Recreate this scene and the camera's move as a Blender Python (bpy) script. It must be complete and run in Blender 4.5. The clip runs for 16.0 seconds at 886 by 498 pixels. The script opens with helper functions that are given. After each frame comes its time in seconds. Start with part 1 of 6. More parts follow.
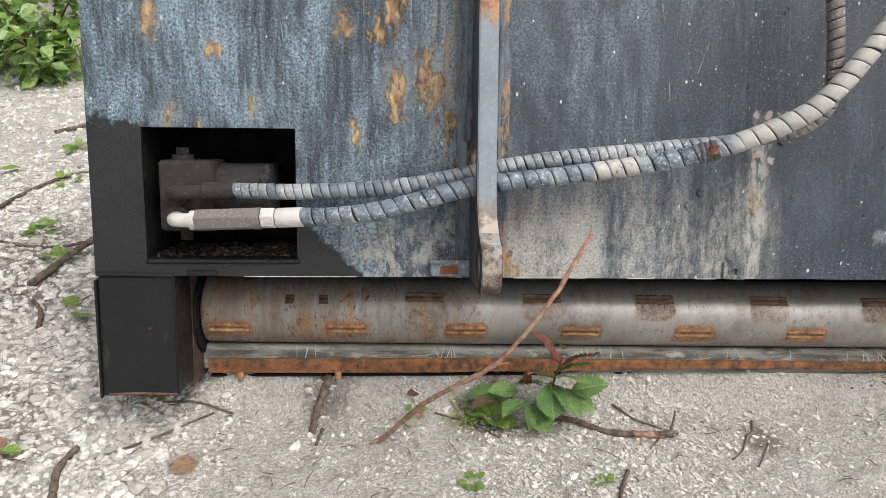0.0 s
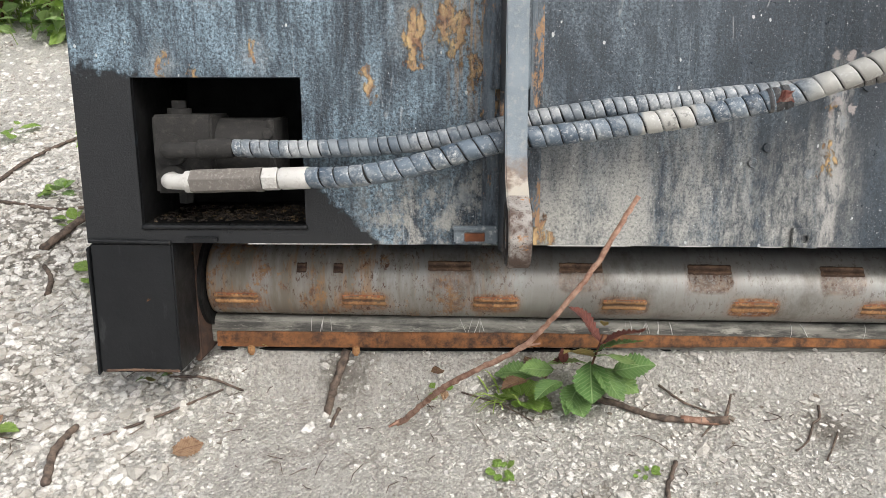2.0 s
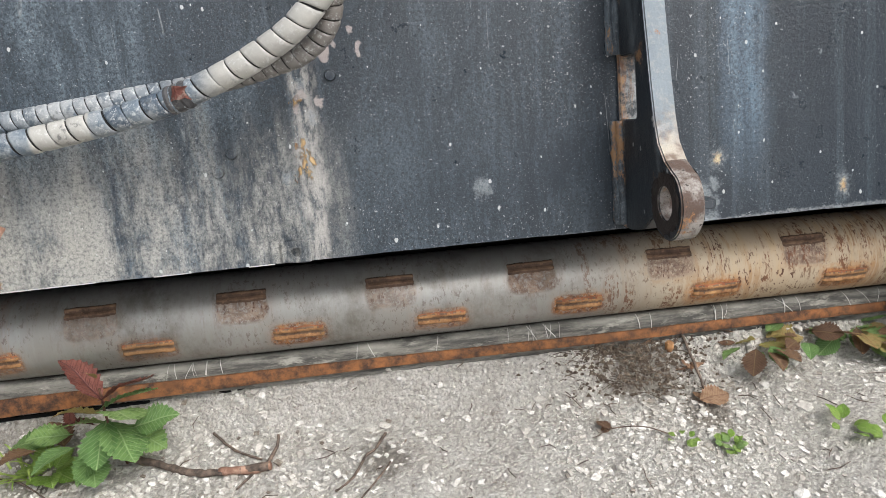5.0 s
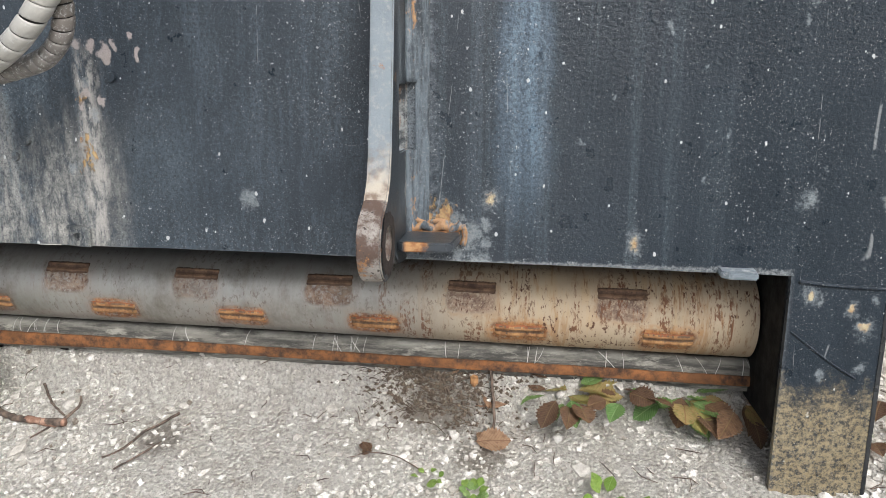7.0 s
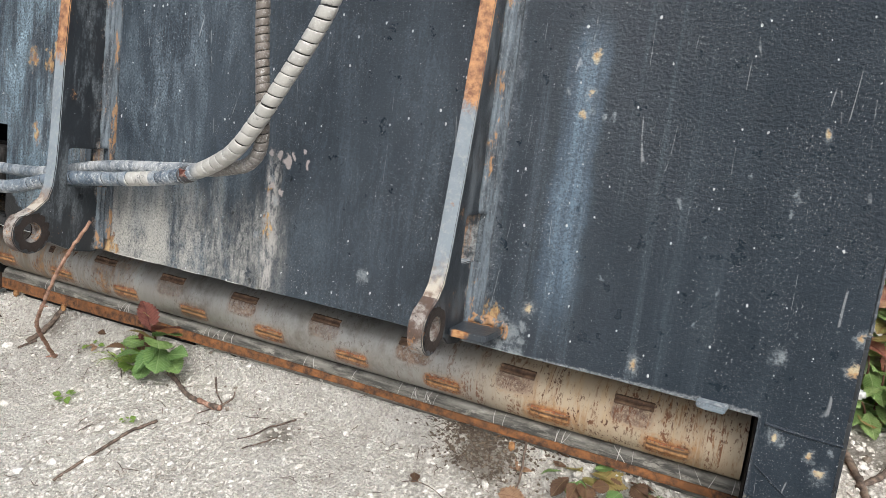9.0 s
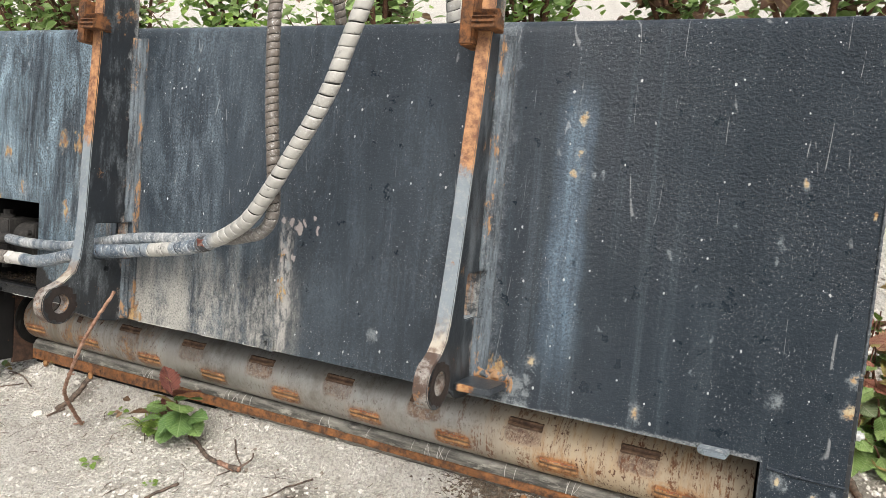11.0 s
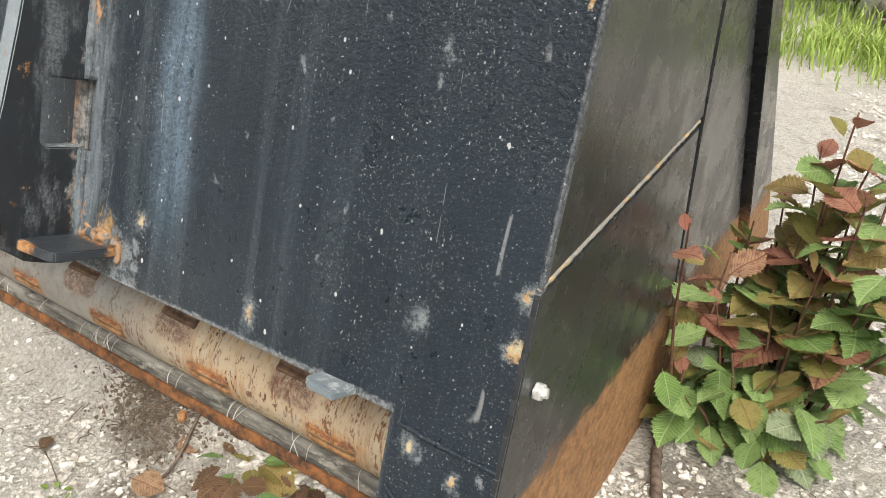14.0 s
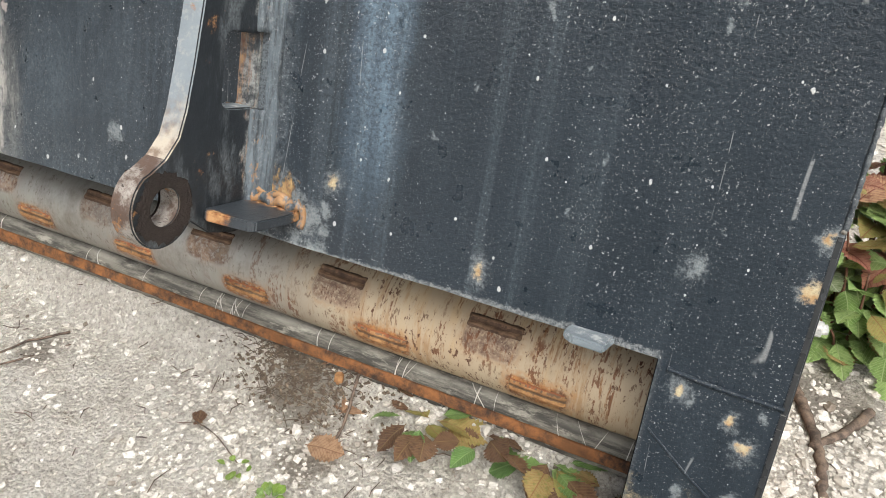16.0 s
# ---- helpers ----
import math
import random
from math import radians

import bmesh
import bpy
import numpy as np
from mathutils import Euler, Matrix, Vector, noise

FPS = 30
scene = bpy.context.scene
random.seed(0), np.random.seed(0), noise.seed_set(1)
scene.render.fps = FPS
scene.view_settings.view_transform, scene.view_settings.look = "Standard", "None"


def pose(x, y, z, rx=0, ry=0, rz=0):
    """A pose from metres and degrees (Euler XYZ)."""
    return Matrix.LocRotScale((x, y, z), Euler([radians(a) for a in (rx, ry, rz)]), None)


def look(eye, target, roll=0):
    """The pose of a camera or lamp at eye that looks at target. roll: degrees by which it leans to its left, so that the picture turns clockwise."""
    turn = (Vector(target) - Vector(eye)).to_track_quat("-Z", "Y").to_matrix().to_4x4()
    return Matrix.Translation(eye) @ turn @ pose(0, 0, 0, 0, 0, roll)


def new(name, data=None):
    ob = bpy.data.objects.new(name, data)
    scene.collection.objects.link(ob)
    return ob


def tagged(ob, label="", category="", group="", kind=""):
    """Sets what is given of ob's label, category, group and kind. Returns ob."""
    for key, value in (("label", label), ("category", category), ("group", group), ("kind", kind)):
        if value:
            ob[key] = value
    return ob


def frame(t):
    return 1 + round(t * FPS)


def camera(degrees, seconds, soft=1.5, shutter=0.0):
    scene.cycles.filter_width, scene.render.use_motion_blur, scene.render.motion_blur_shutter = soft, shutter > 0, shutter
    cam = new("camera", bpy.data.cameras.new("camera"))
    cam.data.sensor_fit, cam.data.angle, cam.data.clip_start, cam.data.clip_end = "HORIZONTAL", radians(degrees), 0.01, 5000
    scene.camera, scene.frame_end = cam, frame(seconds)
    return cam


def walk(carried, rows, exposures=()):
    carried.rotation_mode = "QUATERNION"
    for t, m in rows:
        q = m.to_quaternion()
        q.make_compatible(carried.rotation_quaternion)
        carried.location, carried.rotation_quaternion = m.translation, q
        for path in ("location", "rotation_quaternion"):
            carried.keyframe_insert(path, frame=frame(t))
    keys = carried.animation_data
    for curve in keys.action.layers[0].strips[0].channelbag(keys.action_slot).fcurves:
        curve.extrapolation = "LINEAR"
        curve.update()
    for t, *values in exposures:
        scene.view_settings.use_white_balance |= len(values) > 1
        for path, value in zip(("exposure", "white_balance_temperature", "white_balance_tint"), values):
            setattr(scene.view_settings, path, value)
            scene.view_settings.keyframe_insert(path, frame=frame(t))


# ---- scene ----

cam = camera(61.7, 16.0, soft=0.5)
# The machine's own axes: x along the front plate, y into the machine, z up the plate, which leans back by LEAN degrees.
LEAN = 18.0
TILTED = pose(0, 0, -0.2216, -LEAN)
RIG = TILTED @ pose(0, -1.475, 0)
PATH = [
    (0, (0.02, 0.033, 0.888), (0.114, 2.007, 0.581), 0.6),
    (0.5, (-0.006, 0.107, 0.876), (0.057, 2.075, 0.5279), 1.2),
    (1, (-0.018, 0.157, 0.871), (0.011, 2.12, 0.489), 1.3),
    (1.5, (0.008, 0.184, 0.868), (0.005, 2.143, 0.4631), 0.8),
    (2, (0.062, 0.195, 0.874), (0.036, 2.15, 0.4549), -0),
    (2.5, (0.168, 0.195, 0.879), (0.141, 2.15, 0.458), -0.8),
    (3, (0.293, 0.202, 0.858), (0.287, 2.16, 0.45), -1.5),
    (3.5, (0.393, 0.206, 0.819), (0.438, 2.168, 0.4359), -2.4),
    (4, (0.495, 0.207, 0.806), (0.603, 2.17, 0.44), -3.6),
    (4.5, (0.636, 0.265, 0.802), (0.804, 2.226, 0.447), -4.7),
    (5, (0.772, 0.329, 0.809), (0.9921, 2.284, 0.4519), -5.1),
    (5.2, (0.817, 0.34, 0.817), (1.044, 2.293, 0.4529), -5.1),
    (7.3, (1.486, 0.3274, 0.8945), (1.151, 2.251, 0.4612), 1.81),
    (7.5, (1.517, 0.3053, 0.9285), (1.111, 2.218, 0.5078), 2.81),
    (8, (1.61, 0.1937, 0.9735), (1.037, 2.068, 0.5733), 5.06),
    (8.5, (1.703, 0.0978, 1.006), (1.006, 1.938, 0.6451), 6.68),
    (9, (1.757, 0.0466, 1.033), (0.9927, 1.868, 0.7175), 7.3),
    (9.5, (1.793, -0.007, 1.058), (0.9926, 1.807, 0.7982), 7.39),
    (9.7, (1.802, -0.0224, 1.062), (0.9898, 1.79, 0.8209), 7.3),
    (11.8, (1.88, 0.0907, 0.9848), (1.029, 1.895, 0.8351), 3.97),
    (12, (1.905, 0.1649, 0.9577), (1.056, 1.969, 0.8035), 3.94),
    (12.5, (1.993, 0.3809, 0.9478), (1.14, 2.178, 0.742), 4.39),
    (13, (2.074, 0.5403, 0.9419), (1.199, 2.317, 0.6598), 6.29),
    (13.5, (2.152, 0.7094, 0.9645), (1.237, 2.451, 0.604), 8.82),
    (14, (2.218, 0.8036, 0.9654), (1.267, 2.508, 0.5286), 10.8),
    (14.5, (2.241, 0.8494, 0.9828), (1.288, 2.538, 0.4925), 11.9),
    (15, (2.201, 0.8315, 0.9637), (1.292, 2.534, 0.4402), 11.6),
    (15.5, (2.049, 0.7363, 0.9352), (1.241, 2.479, 0.38), 10.6),
    (16, (1.86, 0.6349, 0.92), (1.161, 2.419, 0.3485), 9.21),
]
walk(cam, [(t, RIG @ look(eye, target, roll)) for t, eye, target, roll in PATH], 
     [(0, 0.29, 6550, 10), (5, 0.42, 6400, 10), (9, 0.42, 6450, 10), (12, 0.48, 7000, 10), (13, 0.50, 7150, 10), (14, 0.60, 6950, 9), (14.5, 0.64, 6800, 8), (15.5, 0.60, 6780, 9), (16, 0.58, 6720, 9)])

# ---- world and light ----
world = bpy.data.worlds.new("world")
scene.world = world
world.use_nodes = True
wn = world.node_tree
sky = wn.nodes.new("ShaderNodeTexSky")
sky.sky_type = "NISHITA"
sky.sun_disc = False
sky.sun_elevation = radians(55)
sky.sun_rotation = radians(138)
sky.air_density, sky.dust_density, sky.ozone_density = 1.0, 6.0, 1.0
pale = wn.nodes.new("ShaderNodeHueSaturation")
pale.inputs["Saturation"].default_value = 0.35
wn.links.new(sky.outputs[0], pale.inputs["Color"])
wn.links.new(pale.outputs[0], wn.nodes["Background"].inputs["Color"])
wn.nodes["Background"].inputs["Strength"].default_value = 0.15
sun = new("sun", bpy.data.lights.new("sun", "SUN"))
sun.data.energy, sun.data.angle, sun.data.color = 1.4, radians(32), (1.0, 0.975, 0.94)
sun.matrix_world = look((5, -5.5, 12), (0.5, 0, 0))


# ---- material helpers ----
class Nodes:
    """A small builder of node materials, in the object's own coordinates."""

    def __init__(self, name, roughness=0.7, metallic=0.0):
        self.mat = bpy.data.materials.new(name)
        self.mat.use_nodes = True
        self.tree = self.mat.node_tree
        self.bsdf = self.tree.nodes["Principled BSDF"]
        self.bsdf.inputs["Roughness"].default_value = roughness
        self.bsdf.inputs["Metallic"].default_value = metallic
        self.where = self.add("ShaderNodeTexCoord").outputs["Object"]

    def add(self, kind, **values):
        node = self.tree.nodes.new(kind)
        for key, value in values.items():
            setattr(node, key, value)
        return node

    def put(self, socket, value):
        if isinstance(value, bpy.types.NodeSocket):
            self.tree.links.new(value, socket)
        elif isinstance(value, tuple) and len(value) == 3 and socket.type == "RGBA":
            socket.default_value = (*value, 1.0)
        else:
            socket.default_value = value

    def scaled(self, sx, sy, sz, where=None):
        m = self.add("ShaderNodeMapping")
        self.put(m.inputs["Vector"], where or self.where)
        m.inputs["Scale"].default_value = (sx, sy, sz)
        return m.outputs[0]

    def noise(self, scale, detail=4.0, rough=0.6, where=None, distortion=0.0):
        n = self.add("ShaderNodeTexNoise")
        self.put(n.inputs["Vector"], where or self.where)
        n.inputs["Scale"].default_value, n.inputs["Detail"].default_value = scale, detail
        n.inputs["Roughness"].default_value, n.inputs["Distortion"].default_value = rough, distortion
        return n.outputs["Fac"]

    def cells(self, scale, where=None, feature="F1"):
        n = self.add("ShaderNodeTexVoronoi", feature=feature)
        self.put(n.inputs["Vector"], where or self.where)
        n.inputs["Scale"].default_value = scale
        return n.outputs["Distance"]

    def drops(self, across, up, most):
        """Pale drops of many sizes, longer than wide: few large, most too small to see."""
        n = self.add("ShaderNodeTexVoronoi")
        jitter = self.add("ShaderNodeVectorMath", operation="ADD")
        warp = self.add("ShaderNodeTexNoise")
        self.put(warp.inputs["Vector"], self.where)
        warp.inputs["Scale"].default_value = 150.0
        part_of = self.add("ShaderNodeVectorMath", operation="SCALE")
        self.put(part_of.inputs[0], warp.outputs["Color"])
        part_of.inputs["Scale"].default_value = 0.16
        self.put(jitter.inputs[0], self.scaled(across, across, up))
        self.put(jitter.inputs[1], part_of.outputs[0])
        self.put(n.inputs["Vector"], jitter.outputs[0])
        n.inputs["Scale"].default_value = 1.0
        pick = self.add("ShaderNodeSeparateColor")
        self.put(pick.inputs[0], n.outputs["Color"])
        size = self.math("SUBTRACT", self.math("MULTIPLY", self.math("POWER", pick.outputs[0], 6.0), most), 0.03)
        return self.ramp(self.math("SUBTRACT", n.outputs["Distance"], size), 0.012, -0.012)

    def ramp(self, value, low, high, a=0.0, b=1.0):
        n = self.add("ShaderNodeMapRange", interpolation_type="SMOOTHSTEP")
        for socket, v in zip(n.inputs, (value, low, high, a, b)):
            self.put(socket, v)
        return n.outputs[0]

    def math(self, op, a, b=0.0, clamp=False):
        n = self.add("ShaderNodeMath", operation=op, use_clamp=clamp)
        self.put(n.inputs[0], a)
        self.put(n.inputs[1], b)
        return n.outputs[0]

    def mix(self, fac, a, b):
        n = self.add("ShaderNodeMix", data_type="RGBA")
        self.put(n.inputs["Factor"], fac)
        self.put(n.inputs[6], a)
        self.put(n.inputs[7], b)
        return n.outputs[2]

    def axis(self, i):
        n = self.add("ShaderNodeSeparateXYZ")
        self.put(n.inputs[0], self.where)
        return n.outputs[i]

    def spots(self, places, ragged, tall=0.75):
        """Ragged round marks at (x, z, radius) of the front plate: 1 in the middle, 0 outside."""
        warp = self.add("ShaderNodeTexNoise")
        self.put(warp.inputs["Vector"], self.where)
        warp.inputs["Scale"].default_value, warp.inputs["Detail"].default_value = 38.0, 6.0
        off = self.add("ShaderNodeVectorMath", operation="SUBTRACT")
        self.put(off.inputs[0], warp.outputs["Color"])
        off.inputs[1].default_value = (0.5, 0.5, 0.5)
        size = self.add("ShaderNodeVectorMath", operation="SCALE")
        self.put(size.inputs[0], off.outputs[0])
        size.inputs["Scale"].default_value = ragged
        moved = self.add("ShaderNodeVectorMath", operation="ADD")
        self.put(moved.inputs[0], self.where)
        self.put(moved.inputs[1], size.outputs[0])
        total = 0.0
        for x, z, r in places:
            d = self.add("ShaderNodeVectorMath", operation="DISTANCE")
            flat = self.add("ShaderNodeVectorMath", operation="MULTIPLY")
            self.put(flat.inputs[0], moved.outputs[0])
            flat.inputs[1].default_value = (1, 0, tall)
            self.put(d.inputs[0], flat.outputs[0])
            d.inputs[1].default_value = (x, 0, z * tall)
            v = self.math("SUBTRACT", 1.0, self.math("DIVIDE", d.outputs["Value"], r), True)
            total = v if isinstance(total, float) else self.math("MAXIMUM", total, v)
        return total

    def finish(self, color, rough=None, bump=None, strength=0.3, distance=0.002, metallic=None):
        self.put(self.bsdf.inputs["Base Color"], color)
        if rough is not None:
            self.put(self.bsdf.inputs["Roughness"], rough)
        if metallic is not None:
            self.put(self.bsdf.inputs["Metallic"], metallic)
        if bump is not None:
            b = self.add("ShaderNodeBump")
            b.inputs["Strength"].default_value, b.inputs["Distance"].default_value = strength, distance
            self.put(b.inputs["Height"], bump)
            self.put(self.bsdf.inputs["Normal"], b.outputs[0])
        return self.mat


RUST = (0.33, 0.12, 0.035)
RUST_DARK = (0.07, 0.03, 0.018)
CHALK = (0.52, 0.54, 0.54)


def plate_paint():
    n = Nodes("weathered_plate_paint", 0.4)
    x, z = n.axis(0), n.axis(2)
    grain = n.noise(190, 6, 0.8)
    fine = n.noise(1.0, 4, 0.8, n.scaled(420, 1, 210))
    middle = n.math("MULTIPLY", n.ramp(x, 0.12, 0.2), n.ramp(x, 1.26, 1.16))
    base = n.mix(n.noise(5, 6), (0.0088, 0.0140, 0.0202), (0.0185, 0.0275, 0.0385))
    base = n.mix(n.math("MULTIPLY", n.ramp(fine, 0.5, 0.68), n.ramp(x, 1.15, 1.25, n.ramp(x, 0.50, 0.80, 0.7, 0.22), n.ramp(x, 1.75, 1.45, 0.12, 0.35))), base, (0.050, 0.072, 0.098))
    # washed, chalky film that runs down the plate in streaks
    streak = n.math("ADD", n.math("MULTIPLY", n.noise(1.0, 6, 0.75, n.scaled(10, 1, 2.6), 0.6), 0.72), n.math("MULTIPLY", n.noise(1.0, 5, 0.7, n.scaled(90, 1, 6), 0.4), 0.28))
    left = n.ramp(x, 0.19, 0.08)
    film = n.math("MULTIPLY", n.ramp(streak, 0.40, 0.64), n.ramp(grain, 0.38, 0.60, 0.06, 1.0))
    film = n.math("MULTIPLY", film, n.ramp(n.noise(3.2, 4), 0.3, 0.6, 0.4, 1.0))
    film = n.math("MULTIPLY", film, n.ramp(left, 0, 1, n.ramp(middle, 0, 1, 0.14, 0.72), 1.0))
    # thin veil on the middle panel: sky sheen seen aslant, put into the colour
    film = n.math("MAXIMUM", film, n.math("MULTIPLY", n.math("MULTIPLY", middle, n.ramp(x, 0.2, 1.1, 0.10, 0.13)), n.math("MULTIPLY", n.ramp(grain, 0.40, 0.60, 0.1, 1.0), n.ramp(n.noise(1.0, 5, 0.7, n.scaled(30, 1, 5)), 0.35, 0.6, 0.5, 1.2))))
    film = n.math("MULTIPLY", film, n.ramp(x, 0.50, 0.80, 1.2, 0.5))
    color = n.mix(film, base, n.mix(left, (0.165, 0.215, 0.255), (0.26, 0.365, 0.435)))
    # pale grainy dust splashed on the middle panel below the hoses
    edge = n.noise(1.0, 4, 0.6, n.scaled(14, 1, 2.5))
    low = n.ramp(n.math("ADD", z, n.math("MULTIPLY", edge, 0.35)), 1.04, 0.86)
    inside = n.math("MULTIPLY", n.ramp(x, 0.17, 0.23), n.ramp(n.math("ADD", x, n.math("MULTIPLY", edge, 0.16)), 0.90, 0.74))
    wash = n.math("ADD", n.math("MULTIPLY", n.noise(1.0, 3, 0.6, n.scaled(9, 1, 0.9)), 0.5), n.math("MULTIPLY", n.noise(1.0, 6, 0.8, n.scaled(75, 1, 26)), 0.5))
    dust = n.math("MULTIPLY", n.math("MULTIPLY", low, inside), n.ramp(wash, 0.39, 0.57))
    dust = n.math("MULTIPLY", dust, n.ramp(grain, 0.32, 0.58, 0.25, 1.0))
    low2 = n.math("MULTIPLY", n.ramp(n.math("ADD", z, n.math("MULTIPLY", edge, 0.2)), 0.86, 0.76), n.math("MULTIPLY", n.ramp(x, 0.2, 0.14), n.ramp(x, -0.13, -0.04)))
    dust2 = n.math("MULTIPLY", low2, n.ramp(n.noise(1.0, 6, 0.8, n.scaled(34, 1, 22)), 0.44, 0.6))
    color = n.mix(n.math("MULTIPLY", n.math("MAXIMUM", dust, dust2), 0.95), color, n.mix(n.noise(11, 4), (0.34, 0.345, 0.33), (0.42, 0.40, 0.35)))
    # a pale scraped column at the end of the dusty part
    bar = n.math("ADD", n.math("SUBTRACT", x, 0.712), n.math("MULTIPLY", n.math("SUBTRACT", n.noise(1.0, 5, 0.7, n.scaled(16, 1, 7)), 0.5), 0.07))
    bar = n.math("MULTIPLY", n.ramp(n.math("ABSOLUTE", bar), 0.026, 0.006), n.math("MULTIPLY", n.ramp(z, 0.95, 0.88), n.ramp(n.noise(1.0, 6, 0.8, n.scaled(70, 1, 24)), 0.40, 0.56)))
    color = n.mix(n.math("MULTIPLY", bar, 0.8), color, n.mix(grain, (0.30, 0.29, 0.27), (0.46, 0.44, 0.41)))
    # long pale runs on the right panel
    run = n.math("MULTIPLY", n.ramp(n.math("ABSOLUTE", n.math("SUBTRACT", n.math("ADD", x, n.math("MULTIPLY", n.noise(12, 4), 0.05)), 1.435)), 0.055, 0.0), n.math("MULTIPLY", n.ramp(z, 0.60, 0.82), n.ramp(z, 1.30, 1.18)))
    run = n.math("MULTIPLY", run, n.math("MULTIPLY", n.ramp(n.noise(1.0, 4, 0.6, n.scaled(60, 1, 3)), 0.3, 0.65, 0.45, 1.0), n.ramp(grain, 0.38, 0.58, 0.3, 1.0)))
    color = n.mix(n.math("MULTIPLY", run, 0.65), color, (0.18, 0.265, 0.35))
    weep = n.math("MULTIPLY", n.ramp(n.noise(1.0, 5, 0.7, n.scaled(34, 1, 0.9)), 0.50, 0.66), n.math("MULTIPLY", n.ramp(grain, 0.36, 0.6, 0.15, 1.0), n.math("MULTIPLY", n.ramp(x, 1.2, 1.26), n.ramp(x, 1.9, 1.5))))
    color = n.mix(n.math("MULTIPLY", weep, 0.16), color, (0.20, 0.25, 0.285))
    # chalk and rust left along the backing strip and at the foot of the big lug
    close = n.math("ADD", n.math("SUBTRACT", x, 1.262), n.math("MULTIPLY", n.math("SUBTRACT", n.noise(30, 6, 0.75), 0.5), 0.10))
    seam = n.math("MULTIPLY", n.ramp(close, 0.022, -0.01), n.ramp(x, 1.215, 1.225))
    color = n.mix(n.math("MULTIPLY", seam, n.ramp(grain, 0.35, 0.6, 0.05, 0.45)), color, (0.26, 0.30, 0.33))
    rubbed = n.math("MULTIPLY", n.math("SUBTRACT", n.noise(40, 7, 0.8), 0.5), 0.05)
    rim = n.math("MAXIMUM", n.math("MULTIPLY", n.ramp(n.math("ADD", z, n.math("MULTIPLY", rubbed, 0.5)), 0.604, 0.600), n.ramp(x, 1.825, 1.805)), n.math("MULTIPLY", n.ramp(n.math("ADD", x, n.math("MULTIPLY", rubbed, 0.4)), 1.956, 1.961), 0.5))
    color = n.mix(n.math("MULTIPLY", rim, n.ramp(grain, 0.38, 0.6, 0.05, 0.5)), color, (0.36, 0.38, 0.385))
    # freshly blackened patch round the recess
    ragged = n.math("ADD", n.math("MULTIPLY", n.math("SUBTRACT", n.noise(9, 5), 0.5), 0.12), n.math("MULTIPLY", n.math("SUBTRACT", n.noise(45, 3), 0.5), 0.05))
    column = n.math("MAXIMUM", n.math("ADD", x, 0.475), n.math("SUBTRACT", z, 0.90))
    below = n.math("MAXIMUM", n.math("ADD", n.math("ADD", x, 0.09), n.math("MULTIPLY", n.math("SUBTRACT", z, 0.62), 0.9)), n.math("SUBTRACT", z, 0.745))
    box_far = n.math("MINIMUM", column, below)
    fresh = n.ramp(n.math("ADD", box_far, ragged), 0.012, -0.004)
    color = n.mix(fresh, color, n.mix(n.noise(30, 5), (0.005, 0.0055, 0.0065), (0.014, 0.015, 0.016)))
    # splashed drops and chips of many sizes
    plain = n.math("SUBTRACT", 1.0, fresh)
    speck = n.math("MAXIMUM", n.drops(30, 20, 0.15), n.drops(70, 50, 0.22))
    dot = n.math("MULTIPLY", n.ramp(n.noise(250, 2, 0.5), 0.66, 0.72), n.ramp(n.noise(16, 3), 0.40, 0.6, 0.3, 1.0))
    dot = n.math("MAXIMUM", dot, n.math("MULTIPLY", n.ramp(n.noise(430, 3, 0.6), 0.62, 0.68), n.ramp(n.noise(9, 4), 0.40, 0.6, 0.2, 0.6)))
    scratch = n.math("MULTIPLY", n.ramp(n.math("ABSOLUTE", n.math("SUBTRACT", n.noise(1.0, 2, 0.5, n.scaled(8, 1, 0.7)), 0.5)), 0.0035, 0.001), n.ramp(n.noise(1.0, 4, 0.7, n.scaled(14, 1, 9)), 0.52, 0.58))
    color = n.mix(n.math("MULTIPLY", n.math("MAXIMUM", n.math("MULTIPLY", speck, 0.8), n.math("MAXIMUM", n.math("MULTIPLY", dot, 0.6), n.math("MULTIPLY", scratch, 0.3))), plain), color, CHALK)
    # worn-through places: a chalky ring, rust in the middle
    halo = n.spots(WORN, 0.045)
    powder = n.math("MULTIPLY", n.math("SUBTRACT", n.noise(170, 5, 0.8), 0.5), 2.0)
    ring = n.ramp(n.math("ADD", halo, n.math("MULTIPLY", powder, n.ramp(halo, 0.0, 0.25))), 0.3, 1.0)
    color = n.mix(n.math("MULTIPLY", ring, 0.62), color, n.mix(grain, (0.15, 0.185, 0.215), (0.37, 0.40, 0.40)))
    core = n.spots(YELLOWED, 0.03)
    core = n.ramp(n.math("ADD", core, n.math("MULTIPLY", powder, n.ramp(core, 0.0, 0.25))), 0.2, 0.8)
    color = n.mix(n.math("MULTIPLY", core, 0.85), color, n.mix(n.ramp(n.noise(90, 4), 0.35, 0.65), (0.38, 0.22, 0.085), (0.50, 0.42, 0.26)))
    rust = n.spots(RUSTED, 0.06, 0.42)
    flakes = n.math("MULTIPLY", n.math("SUBTRACT", n.noise(1.0, 7, 0.8, n.scaled(80, 1, 40)), 0.5), 4.2)
    rust = n.ramp(n.math("ADD", rust, n.math("MULTIPLY", flakes, n.ramp(rust, 0.0, 0.25))), 0.3, 0.7)
    color = n.mix(n.math("MULTIPLY", rust, 0.85), color, n.mix(n.ramp(n.noise(1.0, 5, 0.7, n.scaled(60, 1, 30)), 0.35, 0.65), (0.20, 0.085, 0.035), (0.52, 0.35, 0.15)))
